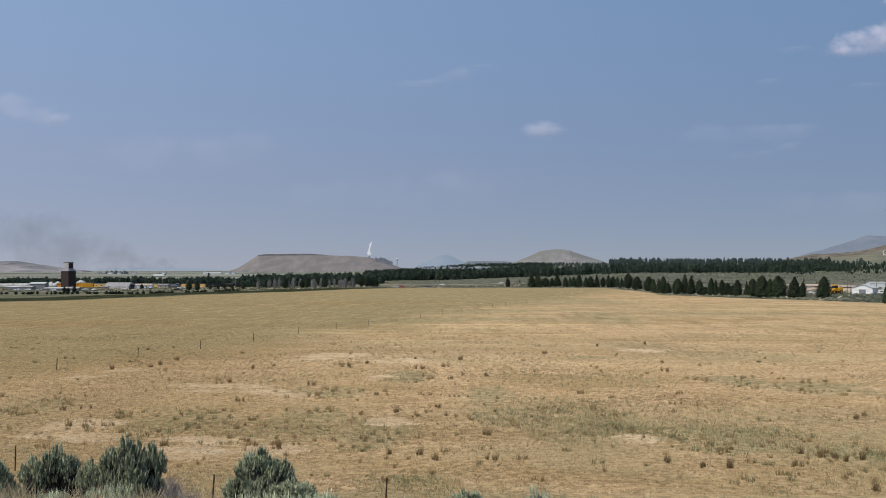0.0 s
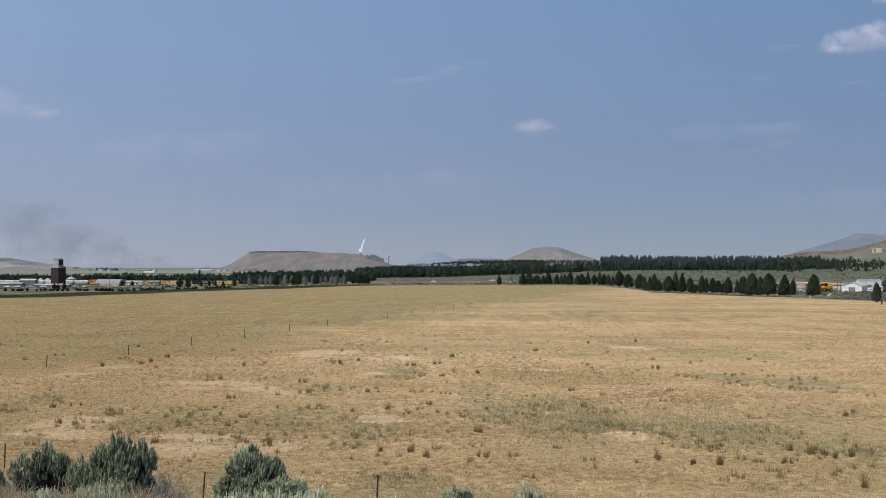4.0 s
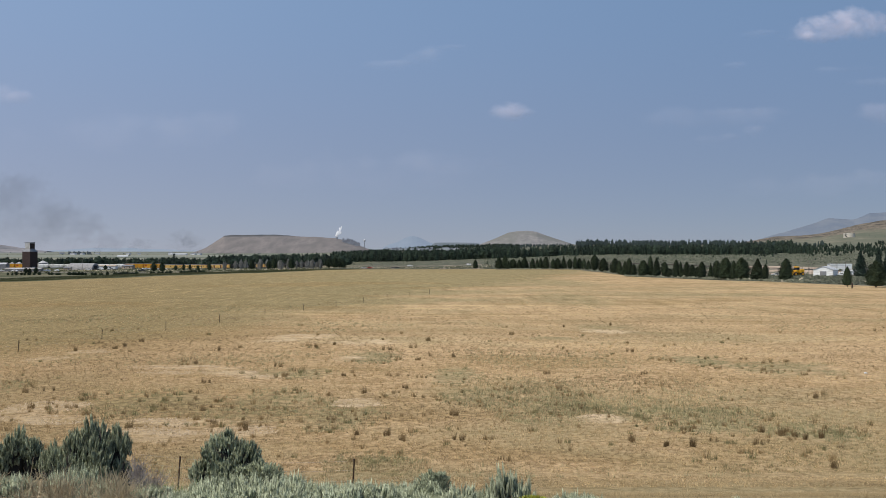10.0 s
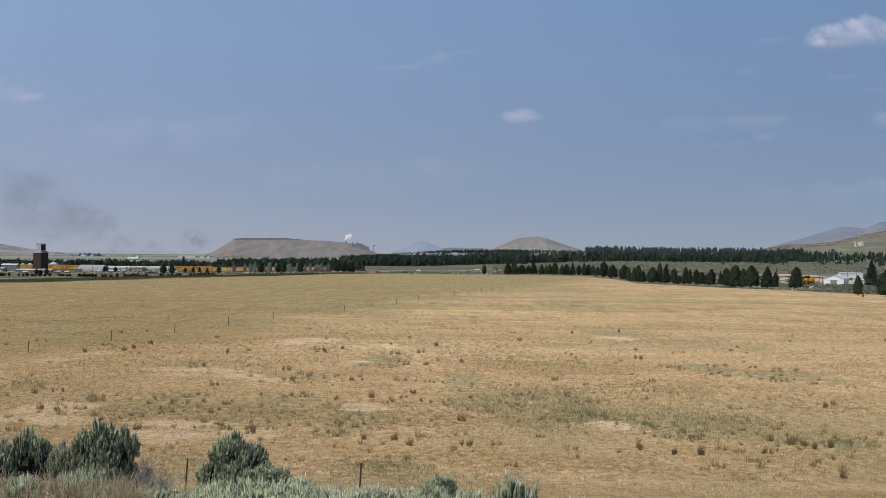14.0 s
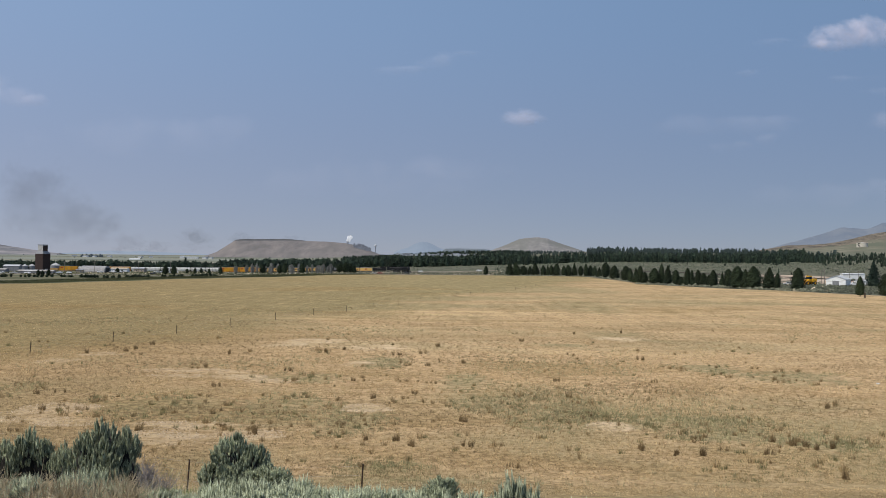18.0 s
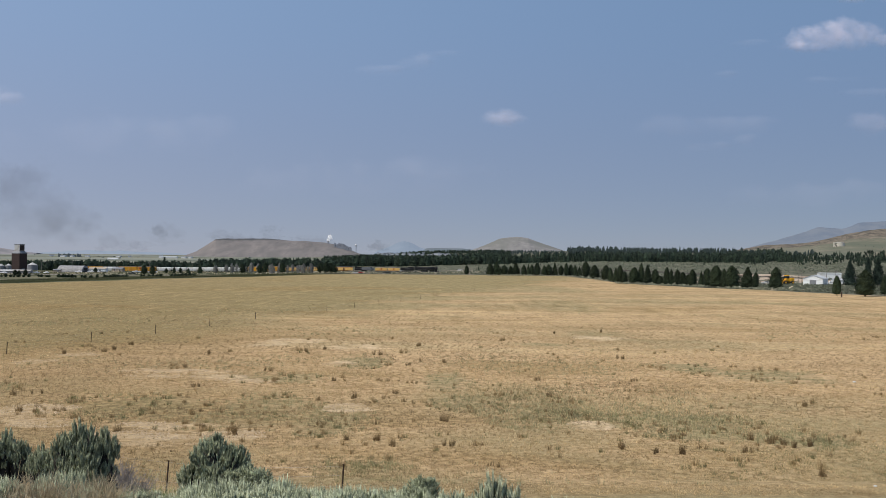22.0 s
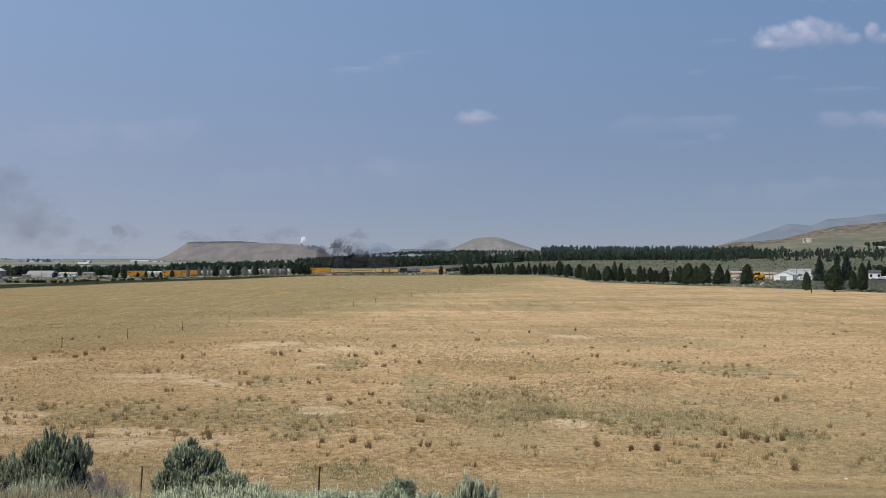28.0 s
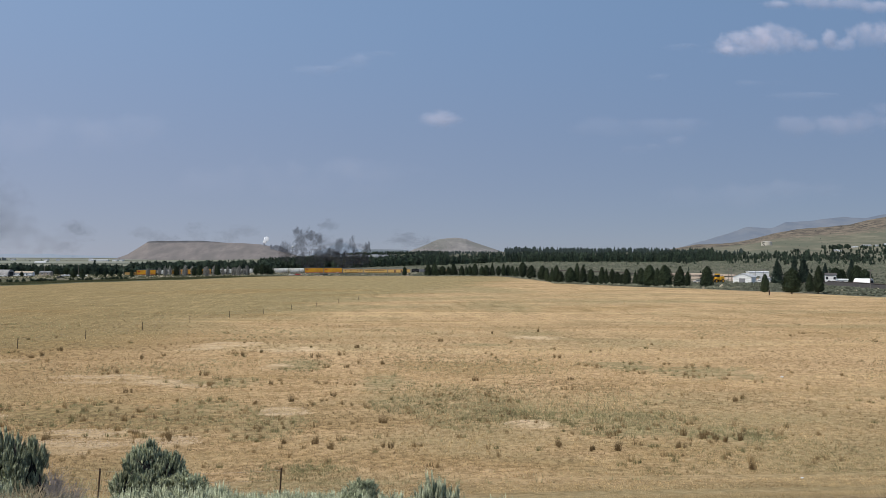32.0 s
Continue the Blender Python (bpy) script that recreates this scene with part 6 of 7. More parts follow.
def vehicle(name, label, x, y, turn, paint, L=4.8, truck_bed=False, category="car"):
    ob = empty(name, at(x, y, turn), label, category, "parked vehicles")
    h = L / 2
    bm = bmesh.new()
    put_box(bm, -h, h, -0.9, 0.9, 0.4, 1.0, 0.12)
    body = part("body", bm, paint, ob)
    if truck_bed:
        box("cab", (-0.3, 1.2, -0.82, 0.82, 1.0, 1.75), paint, ob, "", 0.15)
        box("bed_rail", (-h + 0.05, -0.4, -0.88, 0.88, 1.0, 1.2), paint, ob)
        box("window", (-0.2, 1.0, -0.84, 0.84, 1.2, 1.6), M_GLASS, ob)
    else:
        box("cabin", (-h + 0.7, h - 1.3, -0.8, 0.8, 1.0, 1.5), paint, ob, "", 0.15)
        box("window", (-h + 0.95, h - 1.55, -0.82, 0.82, 1.08, 1.4), M_GLASS, ob)
    for x0 in (-h + 0.9, h - 0.9):
        for s in (-0.82, 0.82):
            w = tube("wheel", (x0, s - 0.11, 0.34), (x0, s + 0.11, 0.34), 0.34, M_TYRE, ob, n=14)
            tube("rim", (x0, s - 0.12, 0.34), (x0, s + 0.12, 0.34), 0.19, M_STEEL, w, n=10)
    return ob


M_PAINTW = mat("white_paint", (0.70, 0.70, 0.70), (0.80, 0.80, 0.80), scale=1, rough=0.3)
M_PAINTD = mat("dark_paint", (0.02, 0.022, 0.03), (0.04, 0.042, 0.05), scale=1, rough=0.3)
M_PAINTR = mat("red_paint", (0.25, 0.03, 0.025), (0.32, 0.04, 0.03), scale=1, rough=0.3)
for b, y, turn, paint, bed, label in (
        (-0.520, 676, 0, M_PAINTW, True, "white pickup at the edge of the yard"), (-0.508, 680, 178, M_PAINTW, False, "white car at the edge of the yard"), (-0.494, 674, 10, M_TIN, True, "silver pickup at the edge of the yard"), (-0.478, 672, 170, M_PAINTW, False, "white car at the edge of the yard"),
        (-0.3745, 735, 5, M_PAINTW, False, "white car parked beside the yard"), (-0.381, 738, 175, M_PAINTW, True, "white pickup parked beside the yard"),
        (-0.3690, 737, 20, M_TIN, False, "silver car parked beside the yard"), (-0.335, 690, 0, M_PAINTD, True, "dark pickup on the gravel road"),
        (-0.0510, 775, 4, M_PAINTD, True, "dark pickup at the field's far end"), (-0.0480, 777, 185, M_PAINTD, False, "dark car at the field's far end"),
        (-0.0335, 905, 0, M_PAINTW, True, "white pickup on the road past the railway"), (0.0325, 905, 180, M_PAINTW, True, "white pickup on the road past the railway"),
        (-0.0850, 770, 12, M_TIN, False, "silver car at the field's far end"), (-0.0790, 772, 170, M_PAINTR, True, "red pickup at the field's far end"),
        (-0.4420, 688, 30, M_PAINTW, True, "white pickup beside the long shed"), (-0.4310, 690, 150, M_PAINTW, False, "white car beside the long shed"), (-0.325, 742, 15, M_PAINTW, False, "white car parked in the yard"),
        (-0.331, 738, 40, M_PAINTW, True, "white pickup parked in the yard"), (-0.318, 735, 5, M_TIN, False, "silver car parked in the yard"), (-0.388, 730, 60, M_PAINTD, False, "dark car parked in the yard"),
        (-0.310, 737, 170, M_PAINTW, False, "white car parked in the yard"), (-0.395, 725, 10, M_PAINTW, True, "white pickup parked in the yard")):
    vehicle("pickup" if bed else "car", label, b * y, y, turn, paint, 5.4 if bed else 4.6, bed, "pickup" if bed else "car")


def shrub_proto(label, rng, r, h, leaf, leaves=160, size=0.3):
    ob = empty("bush", Matrix(), label, "bush")
    V, F = crown_mesh(rng, h, r, "round", leaves, size, 0.8)
    raw("foliage", V, F, leaf, ob)
    bm = bmesh.new()
    for i in range(4):
        put_tube(bm, (0, 0, -0.1), (math.cos(i * 1.7) * r * 0.4, math.sin(i * 1.7) * r * 0.4, h * 0.5), 0.05, 0.02, 5)
    part("stem", bm, M_TWIG, ob)
    return ob


def used(proto, m, first=[]):
    """The plant itself for its first place, copies for the others."""
    if proto in first:
        return copy_thing(proto, m)
    first.append(proto)
    proto.matrix_basis = m
    return proto


BR = np.random.default_rng(55)
HEDGE = shrub_proto("clipped dark green bush in a row along the road", BR, 1.0, 1.7, M_JUNIPER)
M_HEDGE_ROW = [(-0.60, -0.425, 34), (-0.416, -0.338, 22), (-0.325, -0.262, 15)]
for b0, b1, n in M_HEDGE_ROW:
    for i in range(n):
        y = 588 + BR.uniform(-3, 3)
        x = (b0 + (b1 - b0) * (i + BR.uniform(-0.25, 0.25)) / n) * y
        if BR.uniform() < 0.88:
            ob = used(HEDGE, at(x, y, BR.uniform(0, 360)))
            k = BR.uniform(0.75, 1.5)
            ob.scale = (k * BR.uniform(0.9, 1.7), k, BR.uniform(0.8, 1.25))
            tagged(ob, group="hedge along the road")

POPLAR = [tree("pale_tree", "pale grey half-bare tree before the railway", BR, 7.5, 1.9, sh, M_POPLAR, 520, 0.45, core=0.5) for sh in ("tall", "round", "tall")]
BROAD = [tree("broadleaf_tree", "dark rounded tree standing before the railway", BR, 7.5, 2.4, sh, M_JUNIPER, 900, 0.45, foot=0.16) for sh in ("round", "juniper")]
# bearing, distance, height, radius
DARK_TREES = [(-0.3217, 655, 7.2, 2.3), (-0.3122, 655, 7.4, 2.3), (-0.4655, 610, 4.2, 1.5), (-0.461, 612, 3.8, 1.4), (-0.454, 608, 4.4, 1.6),
              (-0.2592, 690, 6.0, 2.0), (-0.2115, 690, 8.0, 2.6), (-0.1862, 690, 9.0, 2.7), (-0.192, 700, 7.4, 2.4), (-0.1668, 695, 8.2, 2.8),
              (-0.1242, 775, 9.0, 3.4), (-0.1175, 768, 9.6, 3.8), (-0.1125, 780, 8.6, 3.2), (-0.1085, 772, 7.2, 2.6), (-0.486, 905, 8.4, 3.4), (-0.472, 915, 9.0, 3.6), (-0.448, 908, 8.0, 3.2), (-0.419, 912, 8.2, 3.4),
              (-0.409, 918, 9.4, 3.6), (-0.398, 910, 8.0, 3.3), (-0.388, 915, 7.2, 3.0), (-0.366, 908, 7.4, 3.2), (-0.349, 915, 9.2, 3.4), (-0.339, 910, 7.0, 2.9), (-0.329, 912, 8.0, 3.2),
              (-0.288, 700, 5.2, 1.4), (-0.281, 705, 5.0, 1.3),
              (-0.272, 700, 4.6, 1.3), (-0.297, 702, 4.4, 1.3), (-0.376, 728, 4.0, 1.6)]
for i, (b, y, h, r) in enumerate(DARK_TREES):
    ob = used(BROAD[i % 2], at(b * y, y, BR.uniform(0, 360)))
    ob.scale = (r / 2.4, r / 2.4, h / 7.5)
    tagged(ob, group="trees before the railway")
for i in range(30):
    b = (-0.245, -0.232, -0.222, -0.204, -0.198, -0.179, -0.173, -0.158, -0.151, -0.144, -0.137, -0.131)[i % 12] + BR.uniform(-0.004, 0.004)
    y = BR.uniform(715, 790)
    ob = used(POPLAR[i % 3], at(b * y, y, BR.uniform(0, 360)))
    k = BR.uniform(0.7, 1.15)
    ob.scale = (k * BR.uniform(0.7, 1.0), k * 0.9, k)
    tagged(ob, group="trees before the railway")

# right-hand side: sheds, house, trees
gable("white_shed", "white metal shed with a low grey roof among sagebrush", 188.0, 431, -128, 9.5, 9.0, 3.1, 1.6, M_WHITEWALL, M_TIN, doors=[(1, 0, 3, 0, 2.4)], category="shed")
gable("long_white_building", "long plain white building behind the shed", 280, 620, -3, 14.6, 6, 3.6, 0.3, M_WHITEWALL, M_WHITEWALL, category="building")
gable("low_white_shed", "low pale shed behind the white one", 208, 446, -5, 9, 5, 1.9, 0.5, M_WHITEWALL, M_TIN, category="shed")
gable("white_house", "white two-storey house with a dark roof among trees", 213.9, 396, -24, 4.6, 5.0, 4.4, 0.8, M_WHITEWALL, M_DARKROOF,
      windows=[(0, -1.6, 1.0, 2.4, 1.2), (0, 1.6, 1.0, 2.4, 1.2), (2, 0, 1.0, 1.0, 1.2), (0, 1.6, 1.0, 0.6, 1.2)], doors=[(0, -0.8, 1.0, 0, 2.0)], category="house")
gable("house_wing", "low white annexe beside the house", 218.2, 394, -24, 5.2, 3.6, 2.2, 0.3, M_WHITEWALL, M_WHITEWALL, windows=[(0, 0.4, 1.0, 0.8, 0.8)], category="house")
gable("green_cabin", "small weathered green-grey cabin under the spruces", 197, 405, -10, 7, 5, 2.4, 1.6, M_GREYTIN, M_DARKROOF, windows=[(0, 1, 0.9, 0.9, 1.0)], category="cabin")
arched_barn("hoop_shelter", "low white tarpaulin hoop shelter by the track", 223.6, 385, -52, 7.2, 5.4, 3.0, M_WHITEWALL, M_GREYTIN, category="shelter")

SPRUCES = [tree("spruce_tree", "tall dark spruce tree near the sheds", BR, 13, 3.4, "cone", M_SPRUCE, 2200, 0.5, tiers=t, foot=0.04) for t in (9, 8)]
for i, (x, y, h, r) in enumerate([(190.2, 400, 11.4, 3.4), (205.8, 415, 12.9, 2.6), (212.0, 418, 12.9, 3.4), (229.5, 430, 9.8, 2.2), (228.6, 404, 11.4, 2.8)]):
    ob = used(SPRUCES[i % 2], at(x, y, 70 * i))
    ob.scale = (r / 3.4, r / 3.4, h / 13)
    tagged(ob, group="spruces near the sheds")
ROUND = tree("broadleaf_tree", "dense dark green tree beside the house", BR, 7, 3, "round", M_JUNIPER, 1300, 0.45, foot=0.08)
for x, y, h, r in [(219.6, 402, 7.4, 2.9), (226.6, 396, 8.4, 3.0), (229.5, 394, 6.8, 2.9), (223.5, 404, 6.6, 2.6)]:
    ob = used(ROUND, at(x, y, x * 20 % 360))
    ob.scale = (r / 3, r / 3, h / 7)


def pole(x, y, h, arm=True):
    ob = empty("utility_pole", at(x, y), "weathered wooden utility pole with a crossarm", "utility pole", "utility poles")
    tube("mast", (0, 0, -0.4), (0, 0, h), 0.17, M_WOODPOST, ob, r1=0.11, n=8)
    if arm:
        c = box("crossarm", (-1.2, 1.2, -0.08, 0.08, h - 0.75, h - 0.6), M_WOODPOST, ob)
        for dx in (-1.0, 0, 1.0):
            tube("insulator", (dx, 0, h - 0.6), (dx, 0, h - 0.35), 0.07, M_GREYTIN, c, n=6)


for b, y, h in ((0.4205, 438, 8.2), (0.4170, 446, 7.6), (0.4488, 448, 9.2), (0.4585, 452, 7.0), (0.589, 305, 7.5), (-0.402, 735, 9), (-0.352, 742, 9), (-0.316, 745, 9), (-0.268, 750, 9), (-0.436, 728, 9)):
    pole(b * y, y, h)


def loader(x, y, turn):
    ob = empty("wheel_loader", at(x, y, turn), "bright yellow wheel loader parked by the sheds", "machine")
    box("rear_hood", (-3.0, -0.6, -1.2, 1.2, 1.2, 2.7), M_MACHINE, ob, "yellow engine hood", 0.2)
    cab = box("cab", (-0.7, 0.9, -0.9, 0.9, 1.4, 3.9), M_MACHINE, ob, "yellow cab with dark glass", 0.15)
    box("window", (-0.5, 0.92, -0.93, 0.93, 2.5, 3.5), M_GLASS, cab)
    box("front_frame", (0.8, 2.6, -0.7, 0.7, 1.0, 1.9), M_MACHINE, ob, "", 0.1)
    for s in (-0.7, 0.7):
        tube("lift_arm", (0.9, s, 2.2), (3.6, s, 0.8), 0.22, M_MACHINE, ob, n=6)
    bm = bmesh.new()
    put_box(bm, 3.4, 3.6, -1.5, 1.5, 0.15, 1.4, 0.05)
    put_box(bm, 3.5, 4.6, -1.5, 1.5, 0.1, 0.25, 0.05)
    part("bucket", bm, M_MACHINE, ob, "yellow loading bucket")
    for x0 in (-1.9, 1.7):
        for s in (-1.15, 1.15):
            w = tube("wheel", (x0, s - 0.3, 0.8), (x0, s + 0.3, 0.8), 0.8, M_TYRE, ob, n=18)
            tube("rim", (x0, s - 0.32, 0.8), (x0, s + 0.32, 0.8), 0.42, M_MACHINE, w, n=12)


loader(0.4035 * 442, 442, 200)
bpy.data.objects["wheel_loader"].scale = (1.2, 1.2, 1.2)
vehicle("car", "pale car parked near the yellow loader", 0.392 * 440, 440, 20, M_PAINTW, 4.6, False)
vehicle("pickup", "white pickup beside the white shed", 0.4545 * 428, 428, 170, M_PAINTW, 5.4, True, "pickup")
vehicle("car", "silver car parked near the yellow loader", 0.380 * 445, 445, 160, M_TIN, 4.6, False)
fp = tube("fence_post", (0, 0, -0.3), (0, 0, 1.5), 0.2, M_POST, None, n=8)
fp.matrix_basis = at(116.5, 250)
tagged(fp, "short dark wooden post at the field's edge", "post")


def scrub(name, label, boxes, n, rng, leaf, size, leaves=22):
    V, F = [], []
    for b0, b1, y0, y1, share in boxes:
        for _ in range(int(n * share)):
            b, y = rng.uniform(b0, b1), rng.uniform(y0, y1)
            x = b * y
            if y < 640 and (x < 92 or y + 3.3 * x < 722):
                continue
            if 455 < y < 790 and 0.342 < b < 0.428 and rng.uniform() < 0.85:
                continue
            if y < 520 and abs(x - float(np.interp(y, [150, 240, 325, 400, 480, 520], [186, 190, 199, 214, 236, 243]))) < 9:
                continue
            r = size * rng.uniform(0.5, 1.5)
            h = r * rng.uniform(0.7, 1.3)
            v, f = scrub_clump(rng, r, h, leaves)
            k = len(V)
            z = lz(x, y) - 0.05
            V += [(x + p, y + q, z + s) for p, q, s in v]
            F += [tuple(k + i for i in t) for t in f]
    tagged(raw(name, V, F, leaf), label, "scrub", kind="stuff")


def scrub_clump(rng, r, h, leaves):
    v, f = [], []
    rings = ((0, 0.8), (0.4, 1.0), (0.8, 0.6), (1.0, 0.1))
    S = 6
    for t, w in rings:
        for j in range(S):
            a, q = j / S * 6.2832 + t, w * r * rng.uniform(0.65, 1.15)
            v.append((q * math.cos(a), q * math.sin(a), t * h * rng.uniform(0.85, 1.15)))
    for i in range(len(rings) - 1):
        for j in range(S):
            p, q = i * S + j, i * S + (j + 1) % S
            f += [(p, q, q + S), (p, q + S, p + S)]
    for _ in range(leaves):
        a, t = rng.uniform(0, 6.28), rng.uniform(0.1, 1)
        c = np.array((math.cos(a) * r * (1.15 - 0.6 * t), math.sin(a) * r * (1.15 - 0.6 * t), t * h))
        k = len(v)
        for _ in range(3):
            v.append(tuple(c + rng.normal(0, 0.22 * r, 3)))
        f.append((k, k + 1, k + 2))
    return v, f


scrub("sagebrush_scrub", "grey-green sagebrush covering the flat beyond the field",
      [(0.30, 0.64, 240, 430, 0.42), (0.20, 0.64, 430, 640, 0.25), (0.17, 0.42, 330, 440, 0.04), (0.05, 0.64, 640, 860, 0.2), (-0.1, 0.06, 900, 1180, 0.06), (-0.12, 0.06, 690, 860, 0.16)], 5200, BR, M_SCRUB, 0.52)
scrub("sagebrush_scrub", "grey-green sagebrush on the rising slope", [(0.05, 0.66, 860, 1150, 0.75), (0.15, 0.66, 1150, 1600, 0.25)], 5600, BR, M_SCRUB, 0.85, 8)

scrub("rubble_and_weeds", "pale dry weeds and rubble along the railway", [(-0.14, 0.06, 790, 868, 0.7), (-0.42, -0.14, 690, 800, 0.5), (0.30, 0.62, 270, 420, 0.12)], 900, BR, M_CHAFF, 0.4, 12)
scrub("dark_weeds", "dark low weeds along the railway and yard", [(-0.14, 0.06, 780, 868, 0.6), (-0.60, -0.14, 640, 800, 2.0)], 800, BR, M_DITCHGRASS, 0.5, 12)



def litter(x, y, size):
    rng = random.Random(3)
    bm = bmesh.new()
    bmesh.ops.create_icosphere(bm, subdivisions=2, radius=0.16 * size)
    for v in bm.verts:
        k = 1 + 0.35 * noise.noise(v.co / size * 9) + rng.uniform(-0.12, 0.12)
        v.co = Vector((v.co.x * k * 1.5, v.co.y * k, max(v.co.z * k * 0.7, -0.05 * size)))
    ob = part("litter", bm, M_PAINTW)
    ob.matrix_basis = at(x, y, 20, lift=0.06 * size)
    tagged(ob, "crumpled scrap of white paper on the dry grass", "litter")


litter(31.1, 64.6, 0.6)
litter(16.6, 32.8, 0.35)


def foot_scrub():
    """Sagebrush clumps at the feet of the juniper rows."""
    V, F = [], []
    for _ in range(420):
        b = BR.uniform(0.065, 0.44)
        y = float(np.interp(b, ROW_B, ROW_Y)) - BR.uniform(-3, 7)
        r = BR.uniform(0.4, 1.1)
        v, f = scrub_clump(BR, r, r * BR.uniform(0.7, 1.1), 24)
        k = len(V)
        z = lz(b * y, y) - 0.05
        V += [(b * y + p, y + q, z + s) for p, q, s in v]
        F += [tuple(k + i for i in t) for t in f]
    tagged(raw("sagebrush_scrub", V, F, M_PALESCRUB), "grey-green sagebrush at the feet of the junipers", "scrub", kind="stuff")


foot_scrub()

# dirt yards and tracks on the right
M_DIRT = mat("dirt", (0.38, 0.28, 0.20), (0.55, 0.43, 0.32), scale=0.15, c3=(0.30, 0.225, 0.155), scale3=0.04)
M_GRAVEL = mat("gravel", (0.17, 0.145, 0.115), (0.30, 0.255, 0.205), scale=0.15, c3=(0.12, 0.115, 0.08), scale3=0.03)
strip("dirt_yard", M_DIRT, 470, 610, 118, 250, 0.12, "bare tan dirt yard behind the sheds", 8)
strip("dirt_track", M_DIRT, 625, 780, 236, 300, 0.12, "bare tan dirt ground behind the yard", 8)
strip("dirt_verge", M_DIRT, 705, 775, -66, 36, 0.12, "bare tan dirt at the field's far end", 10)
strip("dirt_road", M_DIRT, 905, 915, -160, 120, 0.12, "pale dirt road beside the railway", 2)
strip("gravel_road", M_GRAVEL, 655, 672, -520, -190, 0.12, "pale gravel road along the yard", 3)

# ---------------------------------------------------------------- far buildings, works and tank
# far walls carry haze as a weak emission
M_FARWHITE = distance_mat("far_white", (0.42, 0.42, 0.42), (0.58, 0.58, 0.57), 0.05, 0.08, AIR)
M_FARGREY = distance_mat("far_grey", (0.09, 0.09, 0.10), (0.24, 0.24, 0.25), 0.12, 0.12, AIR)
FR = np.random.default_rng(77)
for i in range(44):
    b, y = FR.uniform(-0.06, 0.03), FR.uniform(1395, 1480)
    gable("town_house", "small pale town house among distant trees", b * y, y, FR.uniform(-30, 30), FR.uniform(2.5, 5), 4, FR.uniform(1.3, 2.2), 0.8, (M_FARWHITE, M_FARWHITE, M_FARGREY)[i % 3], M_FARGREY,
          category="house", lift=18 - FR.uniform(1.5, 4.5) * y / 1570 - lz(b * y, y), group="town houses")
gable("packing_plant", "long white factory hall far across the valley", -0.2933 * 2300, 2300, 2, 40, 14, 3.4, 1.0, M_FARWHITE, M_FARWHITE, category="factory")
gable("factory_tower", "small white tower block on the far factory", -0.303 * 2310, 2310, 0, 9, 9, 6.5, 0.8, M_FARWHITE, M_FARGREY, category="factory")
for b, y, L in ((-0.412, 2450, 16), (-0.402, 2460, 10), (-0.385, 2600, 12), (-0.425, 2700, 14), (-0.35, 2500, 12), (-0.338, 2480, 9), (-0.277, 2320, 14), (-0.27, 2330, 10)):
    gable("far_farm_building", "tiny white farm building far across the valley", b * y, y, FR.uniform(-30, 30), L, 8, 3.2, 1.4, M_FARWHITE, M_FARGREY, category="building", group="far farm buildings")
arched_barn("hoop_barn", "pale hoop barn far across the valley", -0.3565 * 1800, 1800, 10, 20, 9, 4, M_FARWHITE, M_FARWHITE, False)
for b, y, L in ((0.570, 1745, 16), (0.584, 1755, 30), (0.597, 1742, 14), (0.609, 1755, 12), (0.546, 1690, 14), (0.553, 1680, 10), (0.62, 1745, 14)):
    gable("white_ranch_building", "white ranch building on the sagebrush slope", b * y, y, FR.uniform(-12, 12), L * 0.7, 7, 2.4, 1.0, M_FARWHITE, M_FARWHITE, windows=[(0, 0, 2, 1.2, 1.2)], category="building",
          lift=slope_z(b * y, y) - lz(b * y, y), group="ranch buildings")


def works():
    y = 3300.0
    k = y / 1570

    def spot(u):
        return (u - 784) * k

    def base(v):
        return 18 + (441 - v) * k

    ob = empty("chemical_works", pose(spot(620), y, base(434)), "grey chemical works with a chimney beside the slag heap", "factory")
    tube("chimney", (spot(602) * 1.024 - spot(620), 80, -8), (spot(602) * 1.024 - spot(620), 80, 31.6), 4.4, M_FARGREY, ob, r1=3.8, n=14)
    for i, (u, w, h) in enumerate(((614, 2.6, 12), (618, 3.6, 9), (622, 4, 11.5), (626, 3.4, 10.5), (629.5, 3.4, 9.5), (633, 3, 7), (636.5, 3.4, 5), (641, 4.5, 3))):
        c = spot(u) - spot(620)
        b = box("tower_block", (c - w * k / 2, c + w * k / 2, -8, 8, -6, h * k * 0.8), M_FARGREY, ob)
        box("roof_plant", (c - w * k / 4, c + w * k / 5, -5, 5, h * k * 0.8, h * k * 0.8 + 2.5), M_FARGREY, b)
    t = empty("water_tower", pose(spot(651.5), y, base(438)), "pale water tower on a slim stem", "water tower")
    bm = bmesh.new()
    bmesh.ops.create_uvsphere(bm, u_segments=16, v_segments=10, radius=4.6, matrix=Matrix.Translation((0, 0, 22)))
    part("bowl", bm, M_FARWHITE, t, smooth=True)
    tube("stem", (0, 0, -8), (0, 0, 19), 1.2, M_FARGREY, t, n=10)


works()


